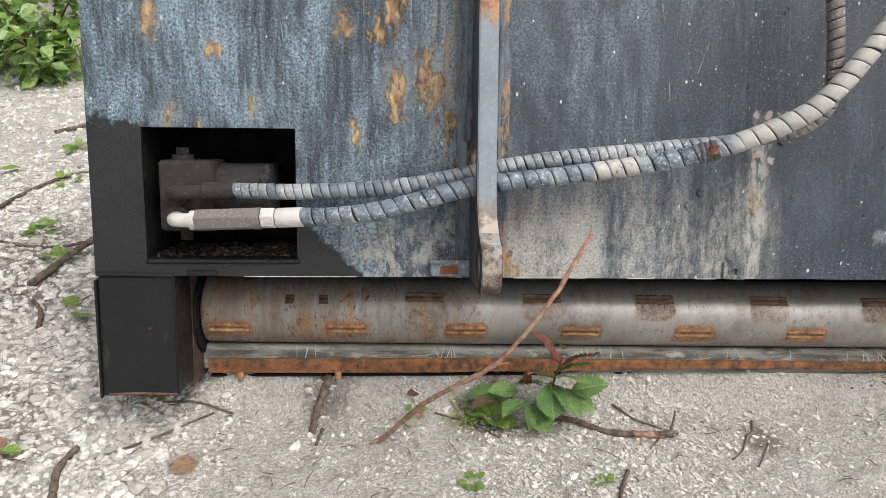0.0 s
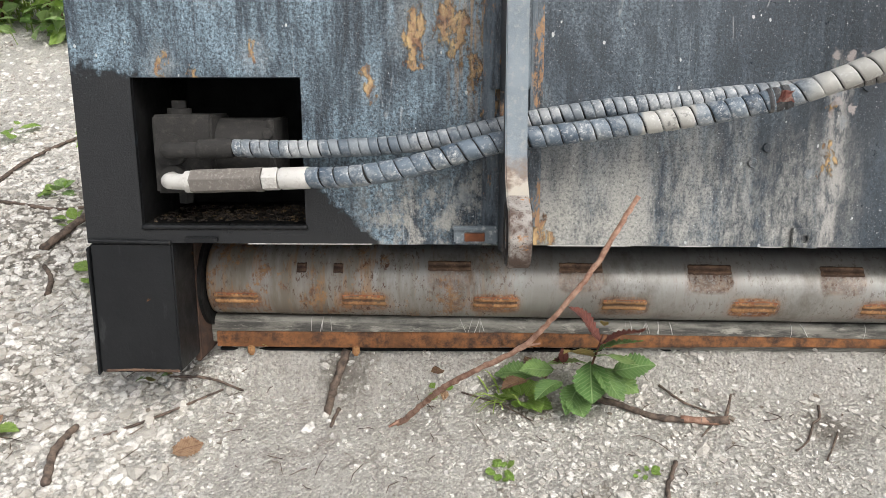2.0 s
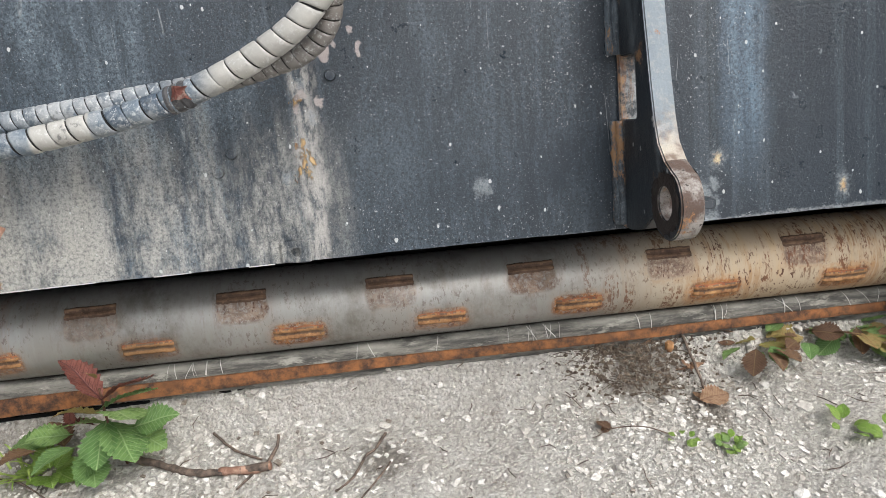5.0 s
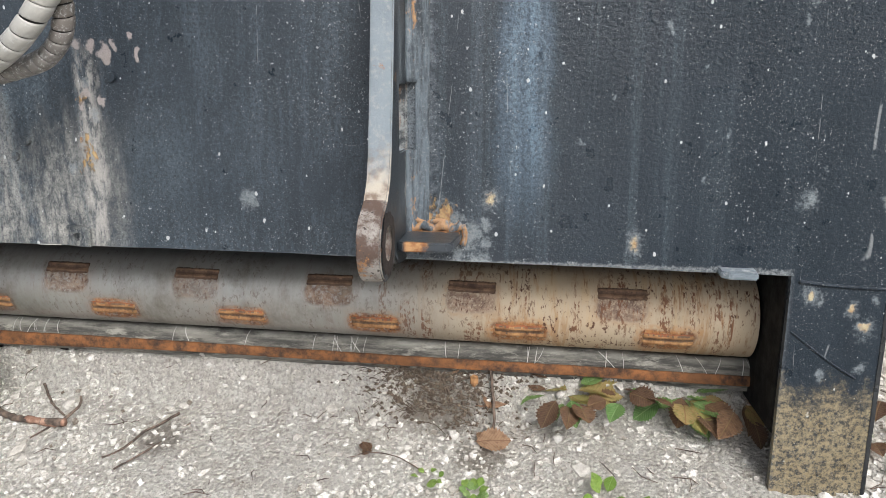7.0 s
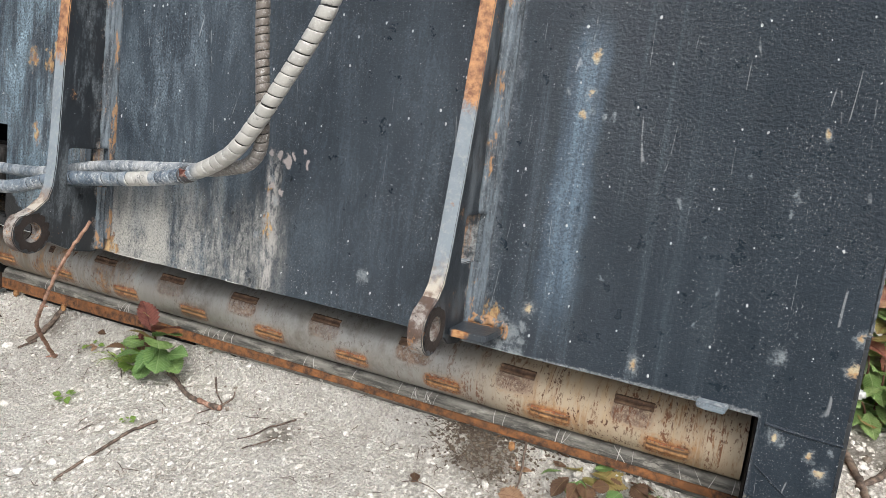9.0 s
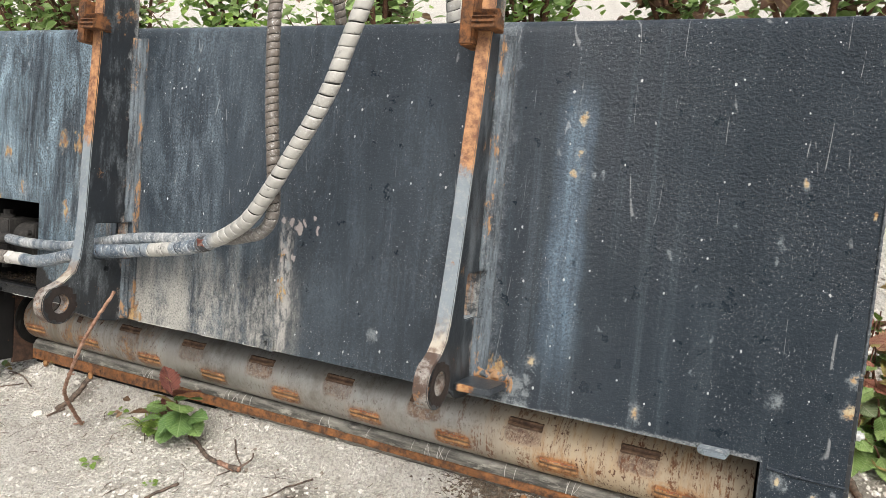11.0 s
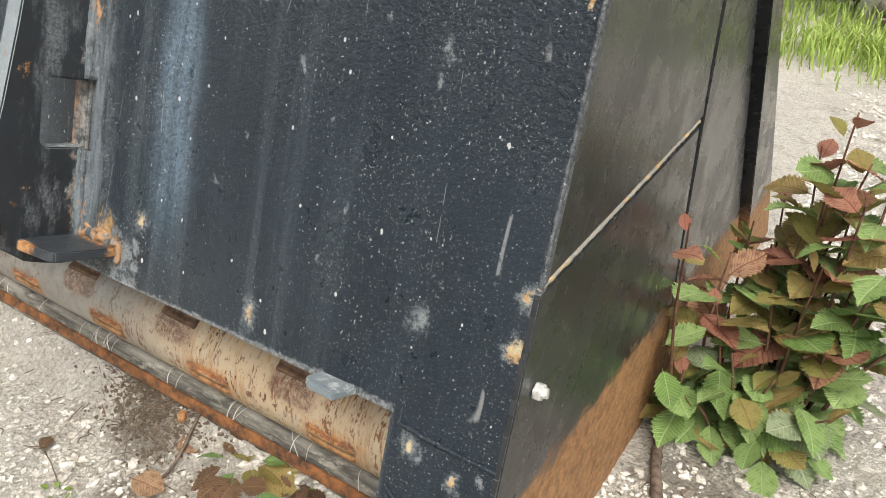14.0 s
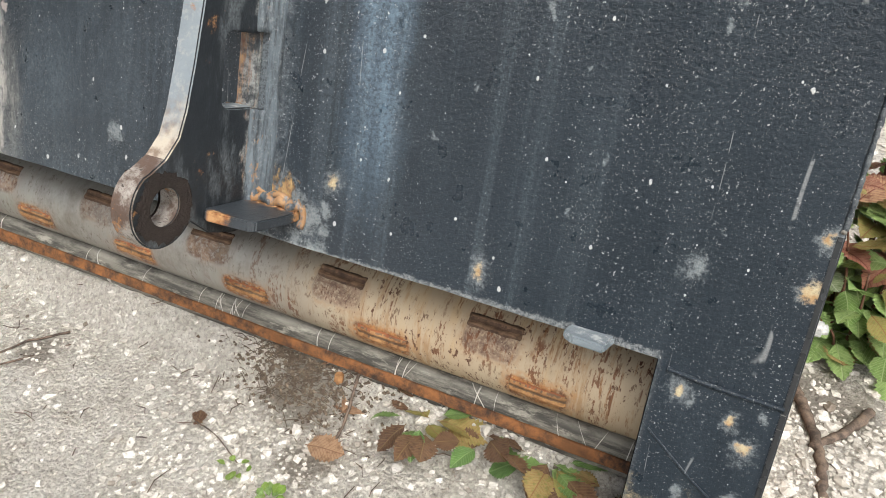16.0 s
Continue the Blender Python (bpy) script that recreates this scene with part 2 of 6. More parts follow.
    # thin brown runs that weep from the rusted corner beside the first lug
    tears = n.math("MULTIPLY", n.math("MULTIPLY", n.ramp(x, 0.03, 0.11), n.ramp(x, 0.16, 0.14)), n.math("MULTIPLY", n.ramp(z, 0.80, 0.90), n.ramp(n.noise(1.0, 6, 0.7, n.scaled(80, 1, 7), 0.3), 0.46, 0.60)))
    color = n.mix(n.math("MULTIPLY", tears, 0.8), color, n.mix(n.noise(60, 5), (0.24, 0.12, 0.05), (0.46, 0.32, 0.16)))
    mud = n.math("MULTIPLY", n.ramp(x, 1.785, 1.815), n.ramp(n.math("ADD", z, n.math("MULTIPLY", n.math("SUBTRACT", n.noise(24, 8, 0.85), 0.5), 0.30)), 0.43, 0.37))
    color = n.mix(n.math("MULTIPLY", mud, n.ramp(n.noise(110, 6, 0.8), 0.38, 0.60, 0.05, 0.8)), color, n.mix(n.noise(20, 5), (0.25, 0.19, 0.10), (0.40, 0.34, 0.22)))
    bare = n.spots(BARE, 0.05)
    color = n.mix(n.math("MULTIPLY", n.ramp(bare, 0.25, 0.6), 0.8), color, n.mix(grain, (0.30, 0.25, 0.24), (0.50, 0.45, 0.42)))
    peel = n.noise(1.0, 4, 0.6, n.scaled(125, 1, 145), 0.3)
    strong = n.math("MAXIMUM", n.math("MULTIPLY", n.ramp(x, 1.25, 1.6), n.ramp(z, 0.80, 1.15, 0.12, 1.0)), n.math("MULTIPLY", n.math("MULTIPLY", left, plain), 0.5))
    height = n.math("ADD", n.math("MULTIPLY", peel, n.math("ADD", strong, 0.12)), n.math("ADD", n.math("MULTIPLY", grain, 0.2), n.math("MULTIPLY", n.math("MAXIMUM", rust, n.math("MULTIPLY", speck, 0.2)), 0.35)))
    dull = n.math("MAXIMUM", n.math("MAXIMUM", film, dust), n.math("MAXIMUM", halo, rust))
    rough = n.math("ADD", n.ramp(n.noise(20, 4), 0.3, 0.7, 0.26, 0.42), n.math("MULTIPLY", dull, 0.2), True)
    # specular level falls along x to dim the sky reflected at the right end
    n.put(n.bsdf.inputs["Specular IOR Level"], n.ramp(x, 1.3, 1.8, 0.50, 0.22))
    return n.finish(color, rough, height, 0.9, 0.0055)


WORN = [(1.305, 0.668, 0.028), (1.335, 0.645, 0.022), (1.25, 0.69, 0.026), (1.422, 1.206, 0.019), (1.377, 1.137, 0.012), (1.421, 1.134, 0.014), (1.419, 1.098, 0.019), (1.45, 1.098, 0.01), (1.47, 1.098, 0.012), (1.833, 1.109, 0.016), (1.581, 0.632, 0.029),
        (1.805, 0.996, 0.014), (1.805, 0.965, 0.01), (1.83, 0.709, 0.026), (1.36, 0.7, 0.029), (1.357, 0.655, 0.018), (1.357, 0.63, 0.018), (1.95, 0.775, 0.025), (1.943, 0.715, 0.024),
        (1.845, 0.56, 0.022), (1.86, 0.552, 0.014), (1.91, 0.545, 0.016), (1.93, 0.515, 0.026), (1.94, 0.56, 0.014), (1.93, 0.455, 0.018), (1.875, 0.44, 0.014), (-0.46, 1.085, 0.05),
        (-0.347, 1.04, 0.04), (-0.273, 0.93, 0.045), (-0.43, 0.915, 0.05), (-0.1, 1.083, 0.045), (1.675, 0.735, 0.007), (1.85, 0.752, 0.004), (1.705, 0.8, 0.007), (1.535, 0.86, 0.007),
        (1.615, 0.95, 0.009), (1.665, 0.9, 0.007), (0.675, 0.735, 0.02), (0, 0.98, 0.09), (0.06, 1.0, 0.1), (0.12, 0.95, 0.07), (-0.08, 0.883, 0.04), (0.08, 0.69, 0.04), (0.975, 0.69, 0.022),
        (0.71, 0.87, 0.016), (0.72, 0.82, 0.016), (1.725, 1.02, 0.009), (1.495, 0.79, 0.007), (1.284, 0.66, 0.05), (1.244, 0.67, 0.04), (1.324, 0.64, 0.04), (1.309, 0.6, 0.03), (1.345, 0.6, 0.03)]
RUSTED = [(1.272, 0.668, 0.014), (0.052, 0.997, 0.034), (0.07, 0.97, 0.03), (0, 0.965, 0.028), (-0.005, 0.94, 0.022), (0.128, 1.02, 0.025), (0.13, 0.98, 0.03), (0.132, 0.94, 0.028), (0.128, 0.89, 0.022),
          (0.125, 0.845, 0.018), (0.1, 0.91, 0.02), (-0.1, 1.083, 0.02), (-0.04, 1.08, 0.02), (-0.005, 1.115, 0.025), (-0.46, 1.09, 0.022), (-0.347, 1.04, 0.014), (-0.273, 0.934, 0.012),
          (-0.43, 0.918, 0.012), (-0.38, 0.895, 0.014), (-0.08, 0.885, 0.016), (0.716, 0.755, 0.012), (0.2, 0.625, 0.022), (0.215, 0.64, 0.015),
          (1.269, 0.662, 0.022), (1.294, 0.668, 0.016), (1.239, 0.68, 0.018), (0.23, 0.61, 0.016), (0.695, 0.745, 0.012), (0.7, 0.845, 0.009),
          (0.7, 0.78, 0.009)]
YELLOWED = [(1.422, 1.206, 0.013), (1.421, 1.134, 0.007), (1.415, 1.098, 0.012), (1.581, 0.632, 0.012), (1.36, 0.7, 0.013), (1.947, 0.715, 0.016), (1.93, 0.515, 0.011), (1.947, 1.06, 0.007),
          (1.833, 1.109, 0.008), (1.845, 0.56, 0.008), (1.91, 0.545, 0.008), (1.95, 0.775, 0.009)]
BARE = [(0.70, 0.935, 0.013), (0.725, 0.925, 0.012), (0.745, 0.915, 0.013), (0.765, 0.925, 0.010), (0.79, 0.94, 0.010), (0.80, 0.915, 0.007), (0.705, 0.86, 0.012), (0.70, 0.835, 0.010), (0.735, 0.845, 0.008)]


def plain_steel_paint(name, dark, light, rough=(0.35, 0.6), rusty=0.0, bump=0.3, scale=1.0):
    n = Nodes(name)
    color = n.mix(n.noise(14 * scale, 6), dark, light)
    mark = n.ramp(n.noise(1.0, 5, 0.7, n.scaled(30, 30, 8)), 0.6, 0.72)
    color = n.mix(n.math("MULTIPLY", mark, 0.35), color, tuple(v * 2.6 + 0.03 for v in light))
    if rusty:
        fleck = n.ramp(n.noise(17 * scale, 9, 0.78), 0.66 - rusty * 0.3, 0.74 - rusty * 0.3)
        color = n.mix(fleck, color, n.mix(n.noise(70, 4), (0.14, 0.05, 0.02), (0.45, 0.2, 0.06)))
    r = n.ramp(n.noise(25, 4), 0.3, 0.7, *rough)
    return n.finish(color, r, n.math("ADD", n.noise(60, 4), n.math("MULTIPLY", n.noise(260, 2), 0.4)), bump, 0.003)


LOW_PADS = [-0.366, -0.113, 0.146, 0.398, 0.651, 0.901, 1.151, 1.410, 1.664]
HIGH_PADS = [0.056, 0.312, 0.561, 0.816, 1.068, 1.325, 1.584]


def drum_steel():
    n = Nodes("stained_drum_steel", 0.4, 0.5)
    x, z = n.axis(0), n.axis(2)
    right = n.ramp(x, 1.02, 1.4)
    ends = n.ramp(n.math("ABSOLUTE", n.math("SUBTRACT", x, 0.72)), 0.35, 0.85)
    color = n.mix(n.noise(6, 5), (0.30, 0.295, 0.28), (0.44, 0.435, 0.41))
    tan = n.math("MULTIPLY", n.ramp(n.noise(1.0, 5, 0.7, n.scaled(14, 2.5, 2.5)), 0.35, 0.62), n.ramp(ends, 0, 1, 0.25, 1.0))
    tan = n.math("MAXIMUM", tan, n.math("MULTIPLY", right, 0.8))
    color = n.mix(n.math("MULTIPLY", tan, 0.85), color, n.mix(right, (0.15, 0.122, 0.085), n.mix(n.noise(1.0, 4, 0.6, n.scaled(12, 3, 3)), (0.54, 0.46, 0.32), (0.44, 0.27, 0.115))))
    run = n.math("MULTIPLY", n.ramp(n.noise(1.0, 6, 0.75, n.scaled(38, 5, 5)), 0.53, 0.62), n.ramp(ends, 0, 1, 0.08, 1.0))
    color = n.mix(n.math("MULTIPLY", run, 0.6), color, n.mix(n.noise(50, 5), (0.22, 0.10, 0.04), (0.44, 0.25, 0.10)))
    # rust round and below each welded wear bar: dark brown under the upper ones, orange round the lower ones
    soft = n.math("ADD", n.math("MULTIPLY", n.math("SUBTRACT", n.noise(75, 6, 0.8), 0.5), 0.045), n.math("MULTIPLY", n.math("SUBTRACT", n.noise(19, 3), 0.5), 0.05))
    speckle = n.ramp(n.noise(150, 6, 0.8), 0.36, 0.54, 0.2, 1.0)
    stain = 0.0
    for places, mid, slope, wide, high, dark, light in ((LOW_PADS, 0.464, -0.0115, 0.051, 0.022, (0.15, 0.055, 0.022), (0.44, 0.19, 0.06)), (HIGH_PADS, 0.516, -0.0095, 0.045, 0.024, (0.13, 0.080, 0.058), (0.30, 0.215, 0.155))):
        way = 9.0
        for place in places:
            gap = n.math("ABSOLUTE", n.math("SUBTRACT", x, place))
            way = gap if isinstance(way, float) else n.math("MINIMUM", way, gap)
        off_x, off_z = n.math("DIVIDE", way, wide), n.math("DIVIDE", n.math("SUBTRACT", z, n.math("ADD", mid, n.math("MULTIPLY", x, slope))), high)
        far = n.math("ADD", n.math("POWER", off_x, 6.0), n.math("POWER", n.math("ABSOLUTE", off_z), 3.0))
        one = n.ramp(n.math("ADD", far, n.math("MULTIPLY", soft, 26.0)), 1.35, 0.45)
        one = n.math("MULTIPLY", one, n.ramp(n.noise(3.1, 2), 0.36, 0.54, 0.6, 1.0))
        color = n.mix(n.math("MULTIPLY", one, speckle), color, n.mix(n.ramp(n.noise(60, 5, 0.7), 0.35, 0.65), dark, light))
        wider = n.math("MULTIPLY", n.ramp(n.math("ADD", far, n.math("MULTIPLY", soft, 45.0)), 3.6, 0.6), n.ramp(right, 0, 1, 0.15, 0.7))
        color = n.mix(n.math("MULTIPLY", n.math("SUBTRACT", wider, one, True), n.ramp(n.noise(120, 6, 0.8), 0.38, 0.58)), color, n.mix(0.45, light, (0.42, 0.24, 0.10)))
        # pits and thin runs crowd above and below the bars
        crowd = n.ramp(n.math("ADD", way, soft), 0.075, 0.03)
        stain = n.math("MAXIMUM", stain, n.math("MAXIMUM", one, n.math("MULTIPLY", crowd, 0.55)))
    pits = n.ramp(n.noise(1.0, 5, 0.75, n.scaled(150, 70, 70)), 0.56, 0.61)
    pits = n.math("MULTIPLY", pits, n.math("MULTIPLY", n.ramp(n.noise(5, 3), 0.36, 0.54), n.math("MAXIMUM", n.ramp(ends, 0, 0.7, 0.1, 1.0), n.math("MULTIPLY", stain, 0.9))))
    color = n.mix(pits, color, (0.085, 0.032, 0.016))
    # beaded dark red runs down the drum
    bead_line = n.math("MULTIPLY", n.ramp(n.noise(1.0, 3, 0.6, n.scaled(46, 1.2, 1.2)), 0.55, 0.60), n.ramp(n.noise(1.0, 4, 0.7, n.scaled(170, 75, 75)), 0.50, 0.55))
    bead_line = n.math("MULTIPLY", bead_line, n.math("MULTIPLY", n.ramp(x, 1.0, 1.3, 0.15, 1.0), n.ramp(n.noise(7, 3), 0.40, 0.52)))
    color = n.mix(n.math("MULTIPLY", bead_line, 0.9), color, n.mix(n.noise(60, 3), (0.07, 0.025, 0.014), (0.22, 0.085, 0.03)))
    drip = n.math("MULTIPLY", n.math("MULTIPLY", n.ramp(n.noise(1.0, 4, 0.7, n.scaled(130, 16, 16)), 0.55, 0.63), n.ramp(n.noise(13, 4), 0.48, 0.60)), n.ramp(ends, 0, 1, 0.05, 1.0))
    color = n.mix(n.math("MULTIPLY", drip, 0.75), color, n.mix(n.noise(45, 3), (0.11, 0.045, 0.02), (0.33, 0.15, 0.05)))
    dull = n.math("MAXIMUM", n.math("MAXIMUM", run, n.ramp(stain, 0.5, 1.0)), n.math("MAXIMUM", tan, pits))
    splash = n.math("MULTIPLY", n.math("MULTIPLY", n.ramp(n.noise(1.0, 7, 0.8, n.scaled(26, 14, 14)), 0.53, 0.60), n.ramp(n.noise(150, 5, 0.8), 0.36, 0.52)), n.ramp(x, 0.28, -0.05, 0.0, 0.9))
    color = n.mix(splash, color, n.mix(n.ramp(n.noise(60, 5), 0.35, 0.65), (0.12, 0.04, 0.016), (0.40, 0.20, 0.065)))
    grime = n.math("MAXIMUM", n.ramp(n.noise(1.0, 6, 0.75, n.scaled(9, 6, 6)), 0.48, 0.72), n.ramp(x, 0.15, -0.25, 0.0, 0.45))
    color = n.mix(n.math("MULTIPLY", grime, 0.62), color, n.mix(right, (0.105, 0.088, 0.066), (0.33, 0.25, 0.16)))
    rough = n.ramp(dull, 0, 1, 0.42, 0.66)
    metal = n.ramp(dull, 0, 0.8, 0.6, 0.12)
    return n.finish(color, rough, n.math("ADD", n.math("MULTIPLY", pits, -0.4), n.math("ADD", n.noise(30, 5), n.math("MULTIPLY", n.noise(1.0, 2, 0.5, n.scaled(10, 300, 300)), 0.3))), 0.2, 0.002, metal)


def rusty(name, dark=(0.10, 0.035, 0.015), light=(0.42, 0.18, 0.06), paint=None):
    n = Nodes(name, 0.85)
    color = n.mix(n.ramp(n.noise(40, 8, 0.7), 0.3, 0.7), dark, light)
    color = n.mix(n.ramp(n.noise(9, 4), 0.5, 0.7), color, tuple(v * 0.5 for v in light))
    if paint:
        color = n.mix(n.ramp(n.noise(16, 6, 0.7), 0.45, 0.55), color, paint)
    return n.finish(color, 0.85, n.noise(120, 5, 0.7), 0.6, 0.003)


def rubber():
    n = Nodes("dusty_rubber", 0.85)
    color = n.mix(n.ramp(n.noise(1.0, 7, 0.8, n.scaled(7, 55, 55)), 0.40, 0.60), (0.055, 0.053, 0.048), (0.19, 0.182, 0.158))
    color = n.mix(n.math("MULTIPLY", n.ramp(n.noise(1.0, 6, 0.75, n.scaled(18, 60, 60)), 0.52, 0.66), 0.8), color, (0.36, 0.35, 0.305))
    # paler top: frayed edge, plus the light on that face put into the colour
    color = n.mix(n.math("MULTIPLY", n.math("MULTIPLY", n.ramp(n.math("ADD", n.axis(2), n.math("MULTIPLY", n.axis(0), 0.0095)), 0.404, 0.412), n.ramp(n.noise(1.0, 5, 0.7, n.scaled(9, 9, 9)), 0.35, 0.6)), 0.6), color, (0.36, 0.35, 0.31))
    return n.finish(color, 0.85, n.noise(1.0, 6, 0.75, n.scaled(15, 110, 110)), 0.7, 0.004)


def hose_cover(name, cols, far=(0.50, 0.66), near=None, top=None):
    n = Nodes(name, 0.6)
    x = n.axis(0)
    tone = n.noise(7, 2, 0.5)
    info = n.add("ShaderNodeObjectInfo").outputs["Random"]
    tone = n.math("ADD", n.math("MULTIPLY", tone, 0.6), n.math("MULTIPLY", info, 0.4))
    color = n.mix(n.ramp(tone, 0.35, 0.65), cols[0], cols[1])
    color = n.mix(n.math("MULTIPLY", n.ramp(n.noise(16, 6, 0.75), 0.46, 0.60), 0.85), color, cols[2])
    if len(cols) > 3:
        band = n.ramp(x, *far)
        if near:
            band = n.math("MAXIMUM", band, n.math("MULTIPLY", n.ramp(x, near[0], near[0] + 0.006), n.ramp(x, near[1] + 0.006, near[1])))
        color = n.mix(n.math("MULTIPLY", band, 0.85), color, n.mix(n.noise(40, 5), cols[3], tuple(v * 0.7 for v in cols[3])))
    if top:
        color = n.mix(n.ramp(n.axis(2), *top), color, n.mix(n.noise(45, 5), (0.085, 0.073, 0.063), (0.19, 0.165, 0.14)))
    rubbed = n.math("MULTIPLY", n.ramp(n.noise(150, 6, 0.8), 0.53, 0.62), n.ramp(n.noise(13, 4), 0.40, 0.58, 0.15, 1.0))
    color = n.mix(n.math("MULTIPLY", rubbed, 0.75), color, (0.56, 0.57, 0.56))
    stain = n.math("MULTIPLY", n.ramp(n.noise(60, 6, 0.8), 0.55, 0.64), n.ramp(n.noise(9, 3), 0.45, 0.6))
    color = n.mix(n.math("MULTIPLY", stain, 0.7), color, (0.06, 0.066, 0.072))
    return n.finish(color, n.ramp(n.noise(50, 4), 0.3, 0.7, 0.28, 0.55), n.noise(140, 5, 0.7), 0.35, 0.002)


def speckled(name, a, b, c, rough=0.9, s=60):
    n = Nodes(name, rough)
    color = n.mix(n.noise(s * 0.3, 5), a, b)
    color = n.mix(n.ramp(n.noise(s, 6, 0.7), 0.5, 0.65), color, c)
    return n.finish(color, rough, n.noise(s * 2.5, 5, 0.7), 0.5, 0.004)


def ground_dust():
    n = Nodes("crushed_limestone_ground", 0.95)
    color = n.mix(n.noise(1.7, 6, 0.65), (0.56, 0.53, 0.475), (0.75, 0.72, 0.66))
    color = n.mix(n.ramp(n.noise(22, 7, 0.8), 0.42, 0.62), color, (0.79, 0.765, 0.71))
    color = n.mix(n.math("MULTIPLY", n.ramp(n.noise(120, 7, 0.85), 0.50, 0.60), 0.62), color, (0.29, 0.265, 0.225))
    color = n.mix(n.math("MULTIPLY", n.ramp(n.noise(4.5, 8, 0.8), 0.53, 0.70), 0.6), color, (0.36, 0.33, 0.285))
    # soil and rotted litter near the bar and the plants
    soil = 0.0
    for sx, sy, r in ((1.28, 0.23, 0.18), (0.20, 0.22, 0.17), (-0.16, 0.25, 0.12), (1.6, 0.30, 0.16), (2.08, 0.62, 0.22), (-0.5, 0.28, 0.16), (1.35, 0.10, 0.10), (-1.15, 1.0, 0.35), (0.78, 0.10, 0.10), (-0.98, 0.15, 0.60), (-1.15, 0.75, 0.50), (-0.75, -0.25, 0.40)):
        far = n.add("ShaderNodeVectorMath", operation="DISTANCE")
        n.put(far.inputs[0], n.where)
        far.inputs[1].default_value = (sx, sy, 0.0)
        one = n.math("SUBTRACT", 1.0, n.math("DIVIDE", far.outputs["Value"], r), True)
        soil = one if isinstance(soil, float) else n.math("MAXIMUM", soil, one)
    soil = n.ramp(n.math("ADD", soil, n.math("MULTIPLY", n.math("SUBTRACT", n.noise(45, 7, 0.8), 0.5), 1.3)), 0.35, 0.8)
    color = n.mix(n.math("MULTIPLY", soil, 0.75), color, (0.17, 0.145, 0.115))
    brown = n.math("MULTIPLY", n.ramp(n.noise(9, 8, 0.8), 0.54, 0.66), n.ramp(n.noise(140, 5, 0.8), 0.40, 0.6, 0.2, 1.0))
    color = n.mix(n.math("MULTIPLY", brown, 0.7), color, (0.26, 0.205, 0.15))
    grit = n.cells(150)
    color = n.mix(n.math("MULTIPLY", n.ramp(grit, 0.55, 0.75), 0.35), color, (0.33, 0.31, 0.27))
    height = n.math("ADD", n.math("MULTIPLY", n.noise(70, 8, 0.8), 1.2), n.math("MULTIPLY", grit, -0.6))
    return n.finish(color, 0.95, height, 1.0, 0.016)


def stone():
    n = Nodes("limestone_chips", 0.9)
    r = n.add("ShaderNodeNewGeometry").outputs["Random Per Island"]
    color = n.mix(n.math("POWER", r, 1.1), (0.40, 0.375, 0.33), (0.80, 0.78, 0.735))
    color = n.mix(n.ramp(r, 0.03, 0.0), color, (0.16, 0.13, 0.10))
    color = n.mix(n.math("MULTIPLY", n.ramp(n.noise(90, 7, 0.8), 0.44, 0.64), 0.75), color, (0.33, 0.305, 0.265))
    return n.finish(color, 0.9, n.noise(260, 5, 0.75), 0.7, 0.003)


def leaf_mat(name, a, b, vein):
    """A leaf's surface, with a midrib and slanting side veins along its own length (y)."""
    n = Nodes(name, 0.5)
    r = n.add("ShaderNodeObjectInfo").outputs["Random"]
    island = n.add("ShaderNodeNewGeometry").outputs["Random Per Island"]
    color = n.mix(n.math("FRACT", n.math("ADD", r, island)), a, b)
    color = n.mix(n.ramp(n.noise(5, 4), 0.45, 0.7), color, tuple(v * 0.75 for v in a))
    across = n.math("ABSOLUTE", n.axis(0))
    slant = n.math("SUBTRACT", n.axis(1), n.math("MULTIPLY", across, 0.75))
    rib = n.ramp(n.math("PINGPONG", slant, 0.045), 0.014, 0.002)
    rib = n.math("MAXIMUM", n.math("MULTIPLY", rib, 0.7), n.ramp(across, 0.022, 0.008))
    color = n.mix(n.math("MULTIPLY", rib, 0.85), color, vein)
    n.bsdf.inputs["Specular IOR Level"].default_value = 0.4
    made = n.finish(color, 0.45, n.math("ADD", n.noise(30, 3), n.math("MULTIPLY", rib, -1.0)), 0.5, 0.02)
    t = n.add("ShaderNodeBsdfTranslucent")
    n.put(t.inputs["Color"], color)
    m = n.add("ShaderNodeMixShader")
    m.inputs[0].default_value = 0.28
    out = n.tree.nodes["Material Output"]
    n.tree.links.new(n.bsdf.outputs[0], m.inputs[1])
    n.tree.links.new(t.outputs[0], m.inputs[2])
    n.tree.links.new(m.outputs[0], out.inputs["Surface"])
    return made


def bark(name, a, b):
    n = Nodes(name, 0.9)
    color = n.mix(n.ramp(n.noise(55, 6, 0.7), 0.35, 0.65), a, b)
    return n.finish(color, 0.9, n.noise(140, 5), 0.6, 0.003)


